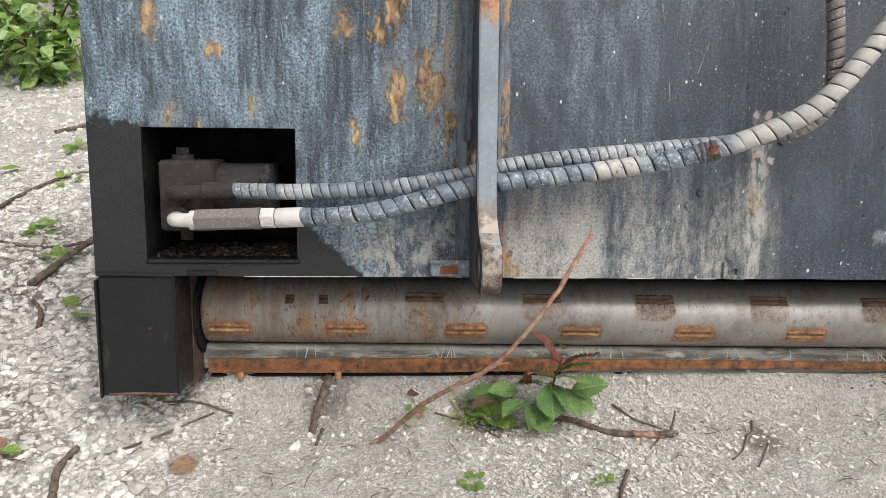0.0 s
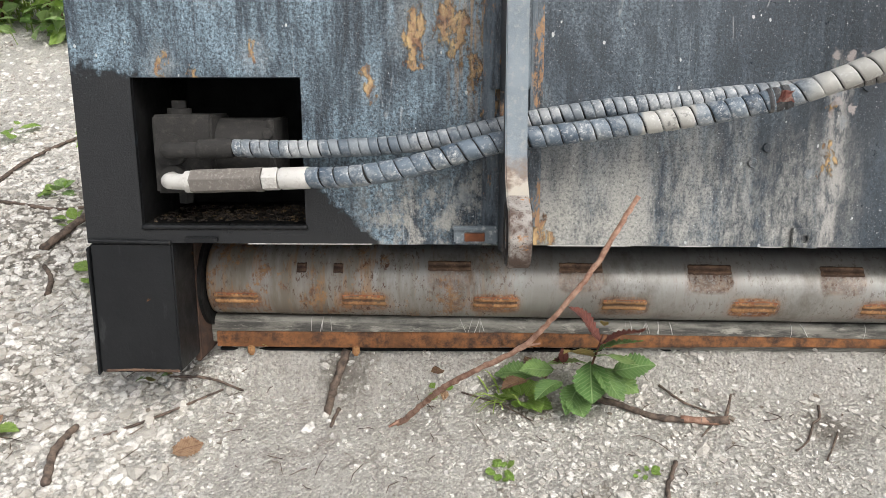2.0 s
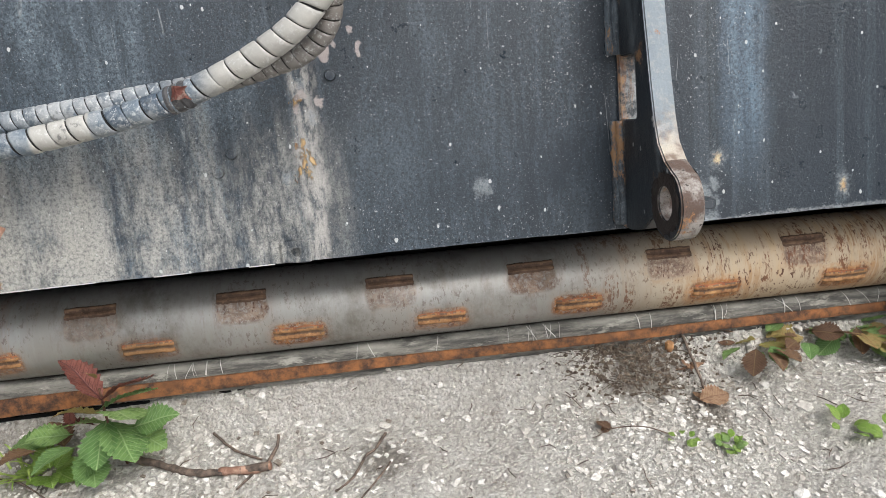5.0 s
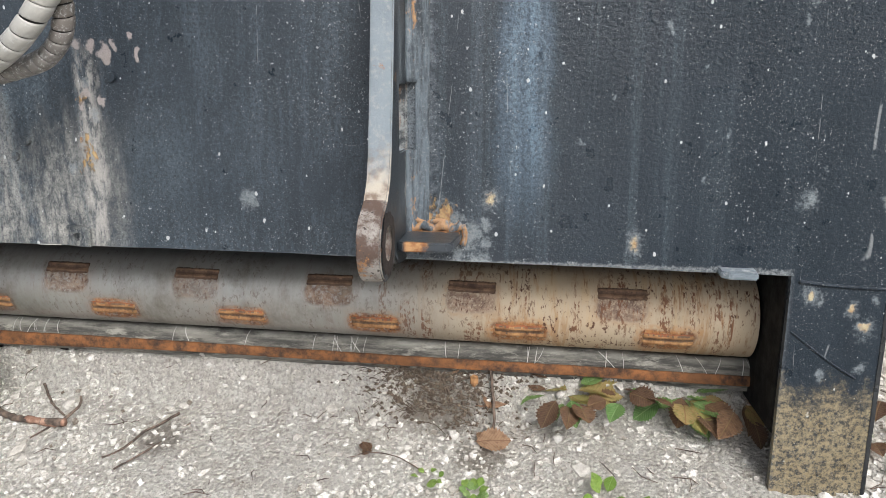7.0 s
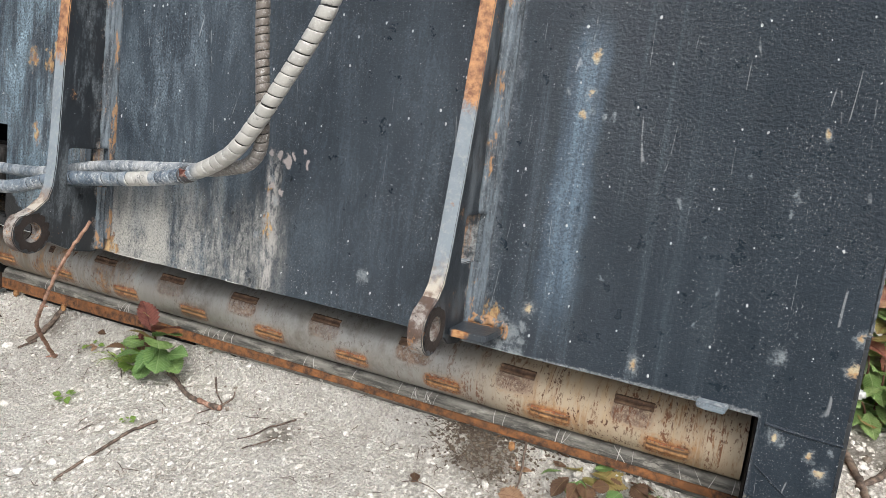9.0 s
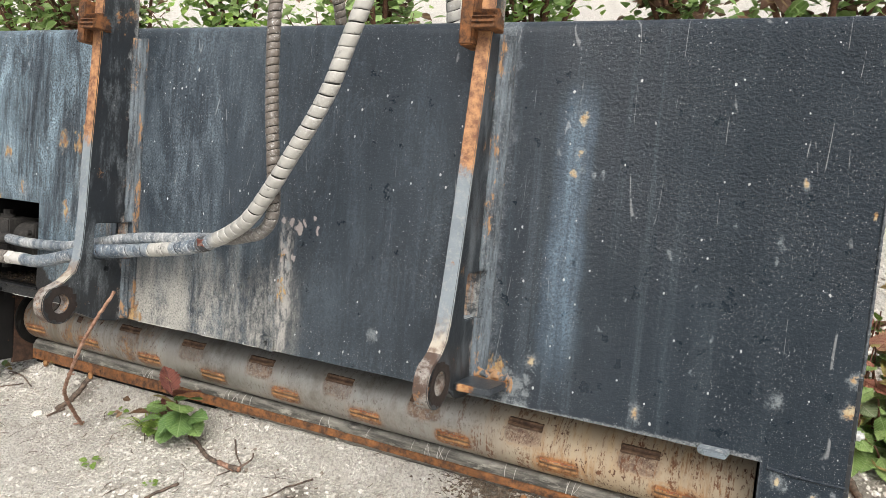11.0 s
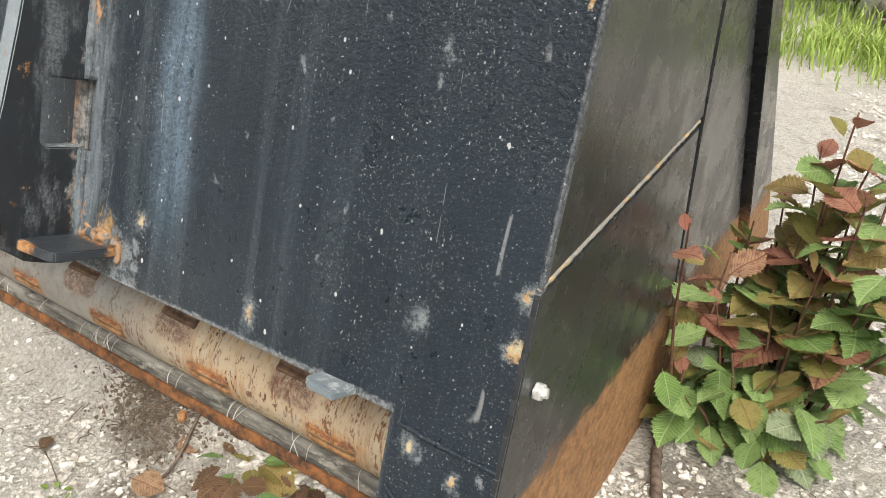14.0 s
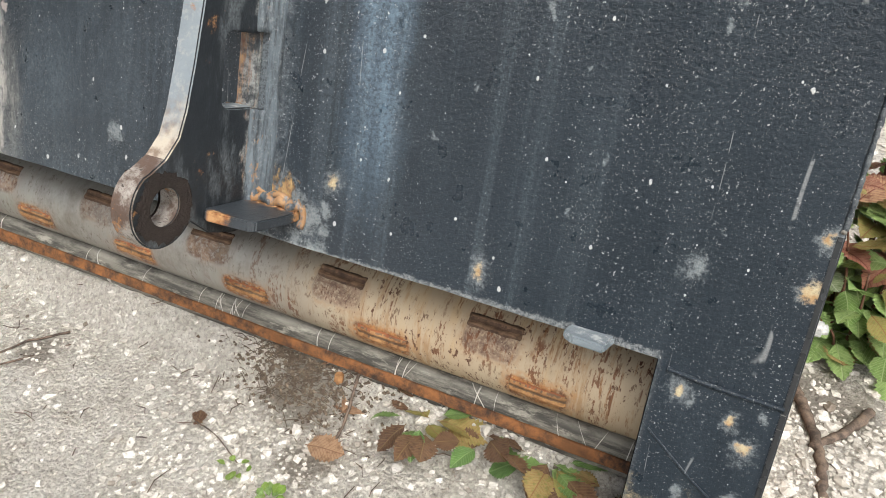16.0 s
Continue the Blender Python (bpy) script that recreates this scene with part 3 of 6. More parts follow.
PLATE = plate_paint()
BLACK = plain_steel_paint("black_steel_paint", (0.005, 0.0055, 0.0065), (0.013, 0.014, 0.015), (0.38, 0.6), 0.03)
BLACK.node_tree.nodes["Principled BSDF"].inputs["Specular IOR Level"].default_value = 0.3
def lug_paint():
    """Dark paint of the lugs: mottled with pale dust, rusted in blotches and along the weld to the plate."""
    n = Nodes("worn_lug_paint", 0.5)
    y, z = n.axis(1), n.axis(2)
    grain = n.noise(190, 6, 0.8)
    color = n.mix(n.noise(14, 6), (0.009, 0.011, 0.014), (0.030, 0.037, 0.044))
    pale = n.math("MULTIPLY", n.ramp(n.noise(1.0, 7, 0.75, n.scaled(22, 22, 7)), 0.48, 0.64), n.ramp(grain, 0.36, 0.6, 0.15, 1.0))
    color = n.mix(n.math("MULTIPLY", pale, 0.6), color, (0.20, 0.23, 0.25))
    ragged = n.math("MULTIPLY", n.math("SUBTRACT", n.noise(24, 7, 0.75), 0.5), 0.12)
    near = n.ramp(n.math("ADD", y, ragged), -0.022, -0.004)
    color = n.mix(n.math("MULTIPLY", near, n.ramp(grain, 0.33, 0.6, 0.15, 0.8)), color, (0.32, 0.335, 0.33))
    seam = n.math("MULTIPLY", near, n.ramp(n.noise(1.0, 6, 0.75, n.scaled(30, 30, 5)), 0.46, 0.58))
    blot = n.ramp(n.noise(13, 8, 0.75), 0.62, 0.68)
    color = n.mix(n.math("MULTIPLY", n.math("MAXIMUM", seam, blot), 0.85), color, n.mix(n.ramp(n.noise(70, 5), 0.35, 0.65), (0.17, 0.07, 0.03), (0.47, 0.26, 0.11)))
    color = n.mix(n.math("MULTIPLY", n.drops(50, 35, 0.2), 0.7), color, CHALK)
    return n.finish(color, n.ramp(pale, 0, 1, 0.4, 0.75), n.math("ADD", n.noise(60, 4), n.math("MULTIPLY", grain, 0.5)), 0.4, 0.003)


def strip_paint(name="chalky_strip_paint", rusted=0.60):
    """The narrow flat strips welded beside the lugs: blue-grey chalk over dark paint, flecked with rust."""
    n = Nodes(name, 0.6)
    grain = n.noise(190, 6, 0.8)
    color = n.mix(n.ramp(n.noise(1.0, 7, 0.75, n.scaled(60, 60, 8)), 0.38, 0.62), (0.028, 0.036, 0.044), (0.125, 0.155, 0.18))
    color = n.mix(n.math("MULTIPLY", n.ramp(grain, 0.5, 0.66), 0.4), color, (0.30, 0.32, 0.33))
    fleck = n.ramp(n.noise(1.0, 8, 0.75, n.scaled(26, 26, 9)), rusted, rusted + 0.06)
    color = n.mix(n.math("MULTIPLY", fleck, 0.85), color, n.mix(n.noise(70, 5), (0.20, 0.085, 0.035), (0.48, 0.29, 0.13)))
    return n.finish(color, 0.62, n.math("ADD", n.noise(60, 4), n.math("MULTIPLY", grain, 0.5)), 0.4, 0.003)


LUG = lug_paint()


def ledge_paint():
    n = Nodes("scuffed_ledge_paint", 0.45)
    x, y = n.axis(0), n.axis(1)
    color = n.mix(n.noise(30, 6, 0.75), (0.014, 0.018, 0.023), (0.055, 0.066, 0.078))
    ragged = n.math("MULTIPLY", n.math("SUBTRACT", n.noise(70, 6, 0.8), 0.5), 0.05)
    front = n.math("MULTIPLY", n.ramp(n.math("ADD", y, n.math("MULTIPLY", ragged, 0.5)), -0.092, -0.098), n.ramp(n.math("ADD", x, ragged), 1.280, 1.268))
    back = n.ramp(n.math("ADD", y, ragged), -0.022, -0.008)
    rust = n.math("MAXIMUM", n.math("MULTIPLY", front, n.ramp(x, 1.238, 1.246)), back)
    color = n.mix(rust, color, n.mix(n.ramp(n.noise(90, 5), 0.35, 0.65), (0.24, 0.10, 0.04), (0.42, 0.24, 0.11)))
    return n.finish(color, n.ramp(rust, 0, 1, 0.38, 0.85), n.noise(120, 5, 0.7), 0.4, 0.003)


GUSSET = ledge_paint()
GUSSET_WELD = strip_paint("rusted_ledge_weld", 0.44)
STRIP = strip_paint()
WELD_CHALKY = strip_paint("chalky_rusted_weld", 0.535)


def lug_edge():
    """The narrow front edge of a lug: grey-blue paint, rusted through at the top, rubbed bare towards the eye."""
    n = Nodes("rubbed_lug_edge", 0.6)
    z = n.axis(2)
    ragged = n.math("MULTIPLY", n.math("SUBTRACT", n.noise(26, 6, 0.75), 0.5), 0.16)
    color = n.mix(n.noise(18, 6), (0.12, 0.15, 0.175), (0.26, 0.30, 0.33))
    color = n.mix(n.math("MULTIPLY", n.ramp(n.noise(110, 5, 0.75), 0.5, 0.66), 0.6), color, (0.30, 0.31, 0.30))
    bare = n.ramp(n.math("ADD", z, ragged), 0.80, 0.73)
    color = n.mix(bare, color, n.mix(n.ramp(n.noise(22, 5), 0.45, 0.6), (0.40, 0.36, 0.30), (0.17, 0.125, 0.095)))
    rust = n.ramp(n.math("ADD", z, ragged), 1.07, 1.10)
    fleck = n.ramp(n.noise(13, 8, 0.75), 0.64, 0.70)
    color = n.mix(n.math("MAXIMUM", rust, fleck), color, n.mix(n.ramp(n.noise(45, 6, 0.75), 0.35, 0.65), (0.16, 0.075, 0.045), (0.46, 0.24, 0.11)))
    return n.finish(color, 0.65, n.noise(150, 5, 0.7), 0.4, 0.003)


EDGE_LUG = lug_edge()
SIDE_WELD = speckled("rubbed_side_weld", (0.14, 0.135, 0.12), (0.30, 0.29, 0.26), (0.42, 0.27, 0.11), 0.7, 30)
BOLT_PALE = speckled("battered_bolt_paint", (0.22, 0.23, 0.23), (0.48, 0.49, 0.48), (0.62, 0.62, 0.60), 0.6, 90)
EDGE_PALE = speckled("pale_scuffed_paint", (0.11, 0.14, 0.165), (0.24, 0.275, 0.30), (0.46, 0.48, 0.49), 0.5, 45)


def rim_steel():
    """Rubbed rim of a lug's eye: bare grey, brown rust and orange in patches."""
    n = Nodes("scuffed_bare_rim", 0.75)
    color = n.mix(n.ramp(n.noise(20, 7, 0.75), 0.42, 0.58), (0.085, 0.055, 0.042), (0.33, 0.31, 0.285))
    color = n.mix(n.ramp(n.noise(15, 7, 0.75, n.scaled(1, 1.3, 1)), 0.56, 0.62), color, n.mix(n.noise(60, 4), (0.20, 0.085, 0.035), (0.44, 0.23, 0.09)))
    color = n.mix(n.ramp(n.noise(160, 4, 0.75), 0.56, 0.66), color, (0.05, 0.038, 0.032))
    return n.finish(color, 0.75, n.noise(120, 5, 0.75), 0.5, 0.003)


RIM = rim_steel()
GREASE = plain_steel_paint("greasy_iron", (0.009, 0.007, 0.006), (0.034, 0.023, 0.019), (0.7, 0.95), 0.05, 1.0, 1.6)
# near-black, so that the shade of recesses and gaps is in the colour
CAVITY = plain_steel_paint("recess_shade_black", (0.004, 0.004, 0.004), (0.009, 0.009, 0.009), (0.6, 0.9))
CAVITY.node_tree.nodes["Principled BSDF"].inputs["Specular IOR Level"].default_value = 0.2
BLOCK = speckled("dusty_cast_iron", (0.014, 0.014, 0.013), (0.030, 0.028, 0.026), (0.045, 0.041, 0.037))
DRUM = drum_steel()
WELD = rusty("rusted_weld", (0.14, 0.058, 0.024), (0.46, 0.25, 0.105))
WELD_RED = rusty("red_rust", (0.12, 0.04, 0.02), (0.34, 0.12, 0.05))
WELD_BROWN = rusty("brown_weld", (0.07, 0.038, 0.024), (0.24, 0.15, 0.09))
WELD_UMBER = rusty("umber_weld", (0.045, 0.026, 0.018), (0.15, 0.09, 0.058))
WELD_DARK = rusty("dark_scale", (0.022, 0.013, 0.010), (0.085, 0.045, 0.028))
BAR = rusty("rusted_bar", (0.020, 0.012, 0.009), (0.26, 0.105, 0.034))
RUBBER = rubber()
HOSE_A = hose_cover("blue_grey_hose_guard", [(0.055, 0.080, 0.110), (0.125, 0.160, 0.195), (0.27, 0.295, 0.31), (0.50, 0.485, 0.44)], (0.575, 0.62), (0.355, 0.435))
HOSE_B = hose_cover("grey_hose_guard", [(0.10, 0.125, 0.15), (0.185, 0.21, 0.23), (0.34, 0.355, 0.36), (0.20, 0.18, 0.16)], top=(0.90, 1.0))
TAPE = speckled("dark_grey_tape", (0.03, 0.03, 0.032), (0.085, 0.085, 0.088), (0.18, 0.175, 0.165), 0.7, 60)
RAG = speckled("faded_red_rag", (0.16, 0.05, 0.04), (0.30, 0.13, 0.105), (0.36, 0.26, 0.22), 0.95, 70)
CORE = speckled("black_hose_rubber", (0.01, 0.01, 0.01), (0.02, 0.02, 0.02), (0.04, 0.04, 0.04))
ZINC = speckled("dusty_zinc_fitting", (0.45, 0.44, 0.41), (0.62, 0.61, 0.58), (0.36, 0.34, 0.31), 0.55, 40)
GRIME = speckled("grimy_fitting", (0.12, 0.11, 0.097), (0.2, 0.18, 0.16), (0.25, 0.23, 0.205), 0.85, 160)
DEBRIS = speckled("dirt_and_debris", (0.012, 0.009, 0.007), (0.03, 0.022, 0.015), (0.13, 0.085, 0.04), 0.95, 60)
GROUND = ground_dust()
STONE = stone()


def side_paint():
    n = Nodes("scratched_side_paint", 0.45)
    y, z = n.axis(1), n.axis(2)
    grain = n.noise(210, 5, 0.8)
    color = n.mix(n.noise(4, 5), (0.012, 0.014, 0.016), (0.026, 0.029, 0.032))
    dust = n.math("MULTIPLY", n.ramp(n.noise(1.0, 7, 0.75, n.scaled(1, 22, 6)), 0.44, 0.70), n.ramp(grain, 0.36, 0.6, 0.2, 1.0))
    color = n.mix(n.math("MULTIPLY", dust, 0.09), color, (0.20, 0.205, 0.20))
    # scratches that slant across the plate, rubbed flecks, dark scrapes
    across = n.add("ShaderNodeMapping")
    n.put(across.inputs["Vector"], n.where)
    across.inputs["Rotation"].default_value = (0.9, 0, 0)
    slant = across.outputs[0]
    line = n.math("MULTIPLY", n.ramp(n.noise(1.0, 3, 0.6, n.scaled(1, 300, 40, slant)), 0.66, 0.71), n.ramp(n.noise(7, 3), 0.45, 0.6))
    scuff = n.math("MULTIPLY", n.ramp(n.noise(1.0, 4, 0.7, n.scaled(1, 160, 60)), 0.67, 0.72), n.ramp(n.noise(6, 2), 0.45, 0.6))
    color = n.mix(n.math("MULTIPLY", n.math("MAXIMUM", line, scuff), 0.6), color, (0.30, 0.30, 0.285))
    scrape = n.math("MULTIPLY", n.ramp(n.noise(1.0, 5, 0.75, n.scaled(1, 45, 13, slant)), 0.62, 0.66), n.ramp(n.noise(5, 2), 0.52, 0.6))
    color = n.mix(n.math("MULTIPLY", scrape, 0.5), color, (0.008, 0.008, 0.009))
    ragged = n.math("MULTIPLY", n.math("SUBTRACT", n.noise(26, 7, 0.75), 0.5), 0.13)
    top = n.math("ADD", n.math("MULTIPLY", y, 0.27), 0.497)
    worn = n.ramp(n.math("SUBTRACT", n.math("ADD", z, ragged), top), 0.022, -0.018)
    worn = n.math("MULTIPLY", worn, n.ramp(n.math("SUBTRACT", y, n.math("MULTIPLY", n.math("SUBTRACT", 0.5, z), 0.35)), 0.05, 0.10))
    brown = n.mix(n.ramp(n.noise(70, 6, 0.75), 0.35, 0.65), (0.15, 0.075, 0.033), (0.32, 0.17, 0.072))
    color = n.mix(worn, color, brown)
    rust = n.math("MULTIPLY", n.ramp(n.noise(1.0, 7, 0.75, n.scaled(1, 22, 9)), 0.68, 0.73), n.ramp(grain, 0.4, 0.55))
    color = n.mix(n.math("MULTIPLY", rust, 0.7), color, (0.40, 0.27, 0.12))
    rough = n.math("ADD", n.ramp(n.noise(14, 4), 0.3, 0.7, 0.17, 0.36), n.math("MULTIPLY", worn, 0.5), True)
    return n.finish(color, rough, n.math("ADD", n.noise(70, 4), n.math("ADD", n.math("MULTIPLY", scrape, -0.25), n.math("MULTIPLY", n.noise(300, 2), 0.3))), 0.2, 0.003)


SIDE = side_paint()
LEAF_GREEN = leaf_mat("green_leaf", (0.17, 0.30, 0.08), (0.32, 0.45, 0.17), (0.38, 0.49, 0.24))
LEAF_PALE = leaf_mat("dusty_low_leaf", (0.18, 0.26, 0.12), (0.32, 0.38, 0.24), (0.44, 0.47, 0.36))
LEAF_RED = leaf_mat("reddish_young_leaf", (0.38, 0.155, 0.115), (0.55, 0.34, 0.21), (0.22, 0.06, 0.05))
LEAF_OLIVE = leaf_mat("olive_young_leaf", (0.27, 0.28, 0.08), (0.42, 0.30, 0.13), (0.30, 0.15, 0.07))
LEAF_WINE = leaf_mat("wine_red_leaf", (0.15, 0.05, 0.042), (0.27, 0.105, 0.08), (0.10, 0.03, 0.03))
LEAF_DEEP = leaf_mat("deep_green_leaf", (0.12, 0.24, 0.07), (0.22, 0.35, 0.11), (0.30, 0.43, 0.19))
LEAF_FRESH = leaf_mat("bright_fresh_leaf", (0.17, 0.31, 0.045), (0.28, 0.41, 0.09), (0.36, 0.48, 0.18))
LEAF_DEAD = leaf_mat("dry_dead_leaf", (0.30, 0.17, 0.10), (0.48, 0.32, 0.20), (0.24, 0.13, 0.08))
LEAF_DARK = leaf_mat("dark_wilted_leaf", (0.11, 0.06, 0.04), (0.21, 0.12, 0.07), (0.26, 0.18, 0.09))
STEM = bark("red_brown_stem", (0.07, 0.03, 0.02), (0.16, 0.08, 0.05))
TWIG = bark("orange_twig_bark", (0.20, 0.105, 0.07), (0.40, 0.25, 0.18))
BRANCH = bark("grey_brown_bark", (0.05, 0.038, 0.031), (0.17, 0.125, 0.095))
GRASS = leaf_mat("grass_blade", (0.24, 0.36, 0.07), (0.40, 0.50, 0.14), (0.3, 0.42, 0.1))


# ---- mesh helpers ----
def part(name, bm, material, parent=None, label="", smooth=None):
    mesh = bpy.data.meshes.new(name)
    bmesh.ops.recalc_face_normals(bm, faces=bm.faces)
    bm.to_mesh(mesh)
    bm.free()
    if smooth is not None:
        for p in mesh.polygons:
            p.use_smooth = True
        if smooth:
            mesh.set_sharp_from_angle(angle=radians(smooth))
    for m in material if isinstance(material, (list, tuple)) else [material]:
        mesh.materials.append(m)
    ob = new(name, mesh)
    if parent is not None:
        ob.parent = parent
    if label:
        ob["label"] = label
    return ob


def box(x0, x1, y0, y1, z0, z1, bevel=0.002, bm=None):
    made = bmesh.new()
    bmesh.ops.create_cube(made, size=1)
    for v in made.verts:
        v.co = Vector(((x0 + x1) / 2 + v.co.x * (x1 - x0), (y0 + y1) / 2 + v.co.y * (y1 - y0), (z0 + z1) / 2 + v.co.z * (z1 - z0)))
    if bevel:
        bmesh.ops.bevel(made, geom=list(made.edges), offset=bevel, segments=2, affect="EDGES")
    return joined(bm, made)


def joined(bm, made):
    if bm is None:
        return made
    keep = bpy.data.meshes.new("join")
    made.to_mesh(keep)
    made.free()
    bm.from_mesh(keep)
    bpy.data.meshes.remove(keep)
    return bm


def slab(outline, axis, a, b, bevel=0.002, bm=None, holes=()):
    """A flat plate: an outline in two axes, drawn from a to b along the third. holes: outlines cut through it."""
    made = bmesh.new()
    spot = (lambda p, c: (c, p[0], p[1])) if axis == "x" else (lambda p, c: (p[0], c, p[1])) if axis == "y" else (lambda p, c: (p[0], p[1], c))
    edges = []
    for loop in (outline, *holes):
        ring = [made.verts.new(spot(p, a)) for p in loop]
        edges += [made.edges.new((ring[i], ring[i - 1])) for i in range(len(ring))]
    if holes:
        bmesh.ops.triangle_fill(made, edges=edges, use_beauty=True)
        bmesh.ops.dissolve_limit(made, angle_limit=0.01, verts=made.verts, edges=made.edges)
    else:
        bmesh.ops.contextual_create(made, geom=made.verts[:])
    out = bmesh.ops.extrude_face_region(made, geom=made.faces[:])
    move = Vector(spot((0, 0), b)) - Vector(spot((0, 0), a))
    bmesh.ops.translate(made, verts=[g for g in out["geom"] if isinstance(g, bmesh.types.BMVert)], vec=move)
    bmesh.ops.recalc_face_normals(made, faces=made.faces)
    if bevel:
        sharp = [e for e in made.edges if len(e.link_faces) == 2 and e.calc_face_angle() > 0.6]
        bmesh.ops.bevel(made, geom=sharp, offset=bevel, segments=2, affect="EDGES")
    return joined(bm, made)


def smooth_line(points, step):
    """Points along a smooth curve through the given ones, about step apart."""
    pts = [Vector(p) for p in points]
    pts = [2 * pts[0] - pts[1], *pts, 2 * pts[-1] - pts[-2]]
    out = []
    for i in range(1, len(pts) - 2):
        a, b, c, d = pts[i - 1:i + 3]
        count = max(2, round((c - b).length / step))
        for k in range(count):
            t = k / count
            out.append(0.5 * (2 * b + (c - a) * t + (2 * a - 5 * b + 4 * c - d) * t * t + (3 * b - a - 3 * c + d) * t ** 3))
    return out + [pts[-2]]


def pipe(points, radius, seg=12, bm=None, caps=True):
    """A round rod along points; radius is a number or one for each point."""
    bm = bm or bmesh.new()
    pts = [Vector(p) for p in points]
    side = None
    rings = []
    for i, p in enumerate(pts):
        way = (pts[min(i + 1, len(pts) - 1)] - pts[max(i - 1, 0)]).normalized()
        if side is None:
            side = way.orthogonal().normalized()
        side = (side - way * side.dot(way)).normalized()
        up = way.cross(side)
        r = radius if isinstance(radius, (int, float)) else radius[i]
        rings.append([bm.verts.new(p + r * (math.cos(a) * side + math.sin(a) * up)) for a in (2 * math.pi * k / seg for k in range(seg))])
    for a, b in zip(rings, rings[1:]):
        for k in range(seg):
            bm.faces.new((a[k], a[k - 1], b[k - 1], b[k]))
    if caps:
        bm.faces.new(rings[0])
        bm.faces.new(rings[-1][::-1])
    return bm


def bead(points, r, bm=None, seed=0):
    """A lumpy weld bead along points."""
    line = smooth_line(points, r * 1.2)
    rng = random.Random(seed)
    return pipe(line, [r * rng.uniform(0.75, 1.2) for _ in line], 8, bm)


def hexagon(center, axis, r, length, bm=None, seg=6, bevel=0.0012):
    a = Vector(axis).normalized()
    made = pipe([Vector(center), Vector(center) + a * length], r, seg)
    bmesh.ops.recalc_face_normals(made, faces=made.faces)
    sharp = [e for e in made.edges if e.calc_face_angle(0) > 0.6]
    bmesh.ops.bevel(made, geom=sharp, offset=bevel, segments=1, affect="EDGES")
    return joined(bm, made)


def thing(name, label, category, group="", at=TILTED):
    ob = new(name)
    ob.empty_display_size = 0.1
    ob.matrix_world = at
    return tagged(ob, label, category, group)


# ---- ground ----
def fade(t):
    return t * t * (3 - 2 * t)


def lattice(x, y, scale, seed):
    """Smooth value noise on arrays, from 0 to 1."""
    gx, gy = x * scale, y * scale
    ix, iy = np.floor(gx).astype(np.int64), np.floor(gy).astype(np.int64)
    fx, fy = fade(gx - ix), fade(gy - iy)

    def rnd(a, b):
        h = (a * 374761393 + b * 668265263 + seed * 974634777) & 0x7FFFFFFF
        h = ((h ^ (h >> 13)) * 1274126177) & 0x7FFFFFFF
        return ((h ^ (h >> 16)) & 0xFFFF) / 65535.0

    return (rnd(ix, iy) * (1 - fx) + rnd(ix + 1, iy) * fx) * (1 - fy) + (rnd(ix, iy + 1) * (1 - fx) + rnd(ix + 1, iy + 1) * fx) * fy


def relief(x, y):
    """The ground's height: nearly level, with small lumps."""
    near = np.exp(-(np.maximum(0, np.hypot(x - 0.6, y - 0.5) - 3.0) / 6.0) ** 2)
    h = 0.030 * (lattice(x, y, 1.3, 1) - 0.5) + 0.014 * (lattice(x, y, 5, 2) - 0.5) + 0.010 * (lattice(x, y, 17, 3) - 0.5) + 0.007 * (lattice(x, y, 48, 4) - 0.5)
    lift = np.clip((y - 0.205 + 0.022 * np.clip((x - 0.4) / 0.5, 0, 1)) / 0.085, 0, 1)
    bank = 0.060 * lift * lift * (3 - 2 * lift) * np.clip((x + 0.5) / 0.12, 0, 1) * np.clip((1.9 - x) / 0.12, 0, 1) * np.clip((1.0 - y) / 0.5, 0, 1)
    return bank + h * near + 0.25 * (1 - near) * (lattice(x, y, 0.12, 5) - 0.4)


def ground_lines(lo, hi, step, far):
    mid = np.arange(lo, hi + step / 2, step)
    grow = step * 1.35 ** np.arange(1, 60)
    out = np.cumsum(grow)
    out = out[out < far]
    return np.concatenate([(lo - out)[::-1], mid, hi + out])


gx, gy = ground_lines(-2.2, 3.2, 0.014, 400), ground_lines(-0.75, 2.6, 0.014, 400)
X, Y = np.meshgrid(gx, gy)
verts = np.stack([X, Y, relief(X, Y)], -1).reshape(-1, 3)
nx, ny = len(gx), len(gy)
i = (np.arange(ny - 1)[:, None] * nx + np.arange(nx - 1)[None]).reshape(-1)
quads = np.stack([i, i + 1, i + 1 + nx, i + nx], -1)
mesh = bpy.data.meshes.new("ground")
mesh.from_pydata(verts.tolist(), [], quads.tolist())
for p in mesh.polygons:
    p.use_smooth = True
mesh.materials.append(GROUND)
ground = tagged(new("ground", mesh), "pale dusty ground of crushed limestone gravel", "ground", kind="structure")

# loose chips of stone, in one sheet over the ground
ROUND = bmesh.new()
bmesh.ops.create_icosphere(ROUND, subdivisions=1, radius=1)
SHARD = bmesh.new()
bmesh.ops.create_cube(SHARD, size=1.2)
bmesh.ops.triangulate(SHARD, faces=SHARD.faces)
SOLIDS = []
for solid in (ROUND, SHARD):
    SOLIDS.append((np.array([v.co[:] for v in solid.verts]), np.array([[v.index for v in f.verts] for f in solid.faces])))
    solid.free()


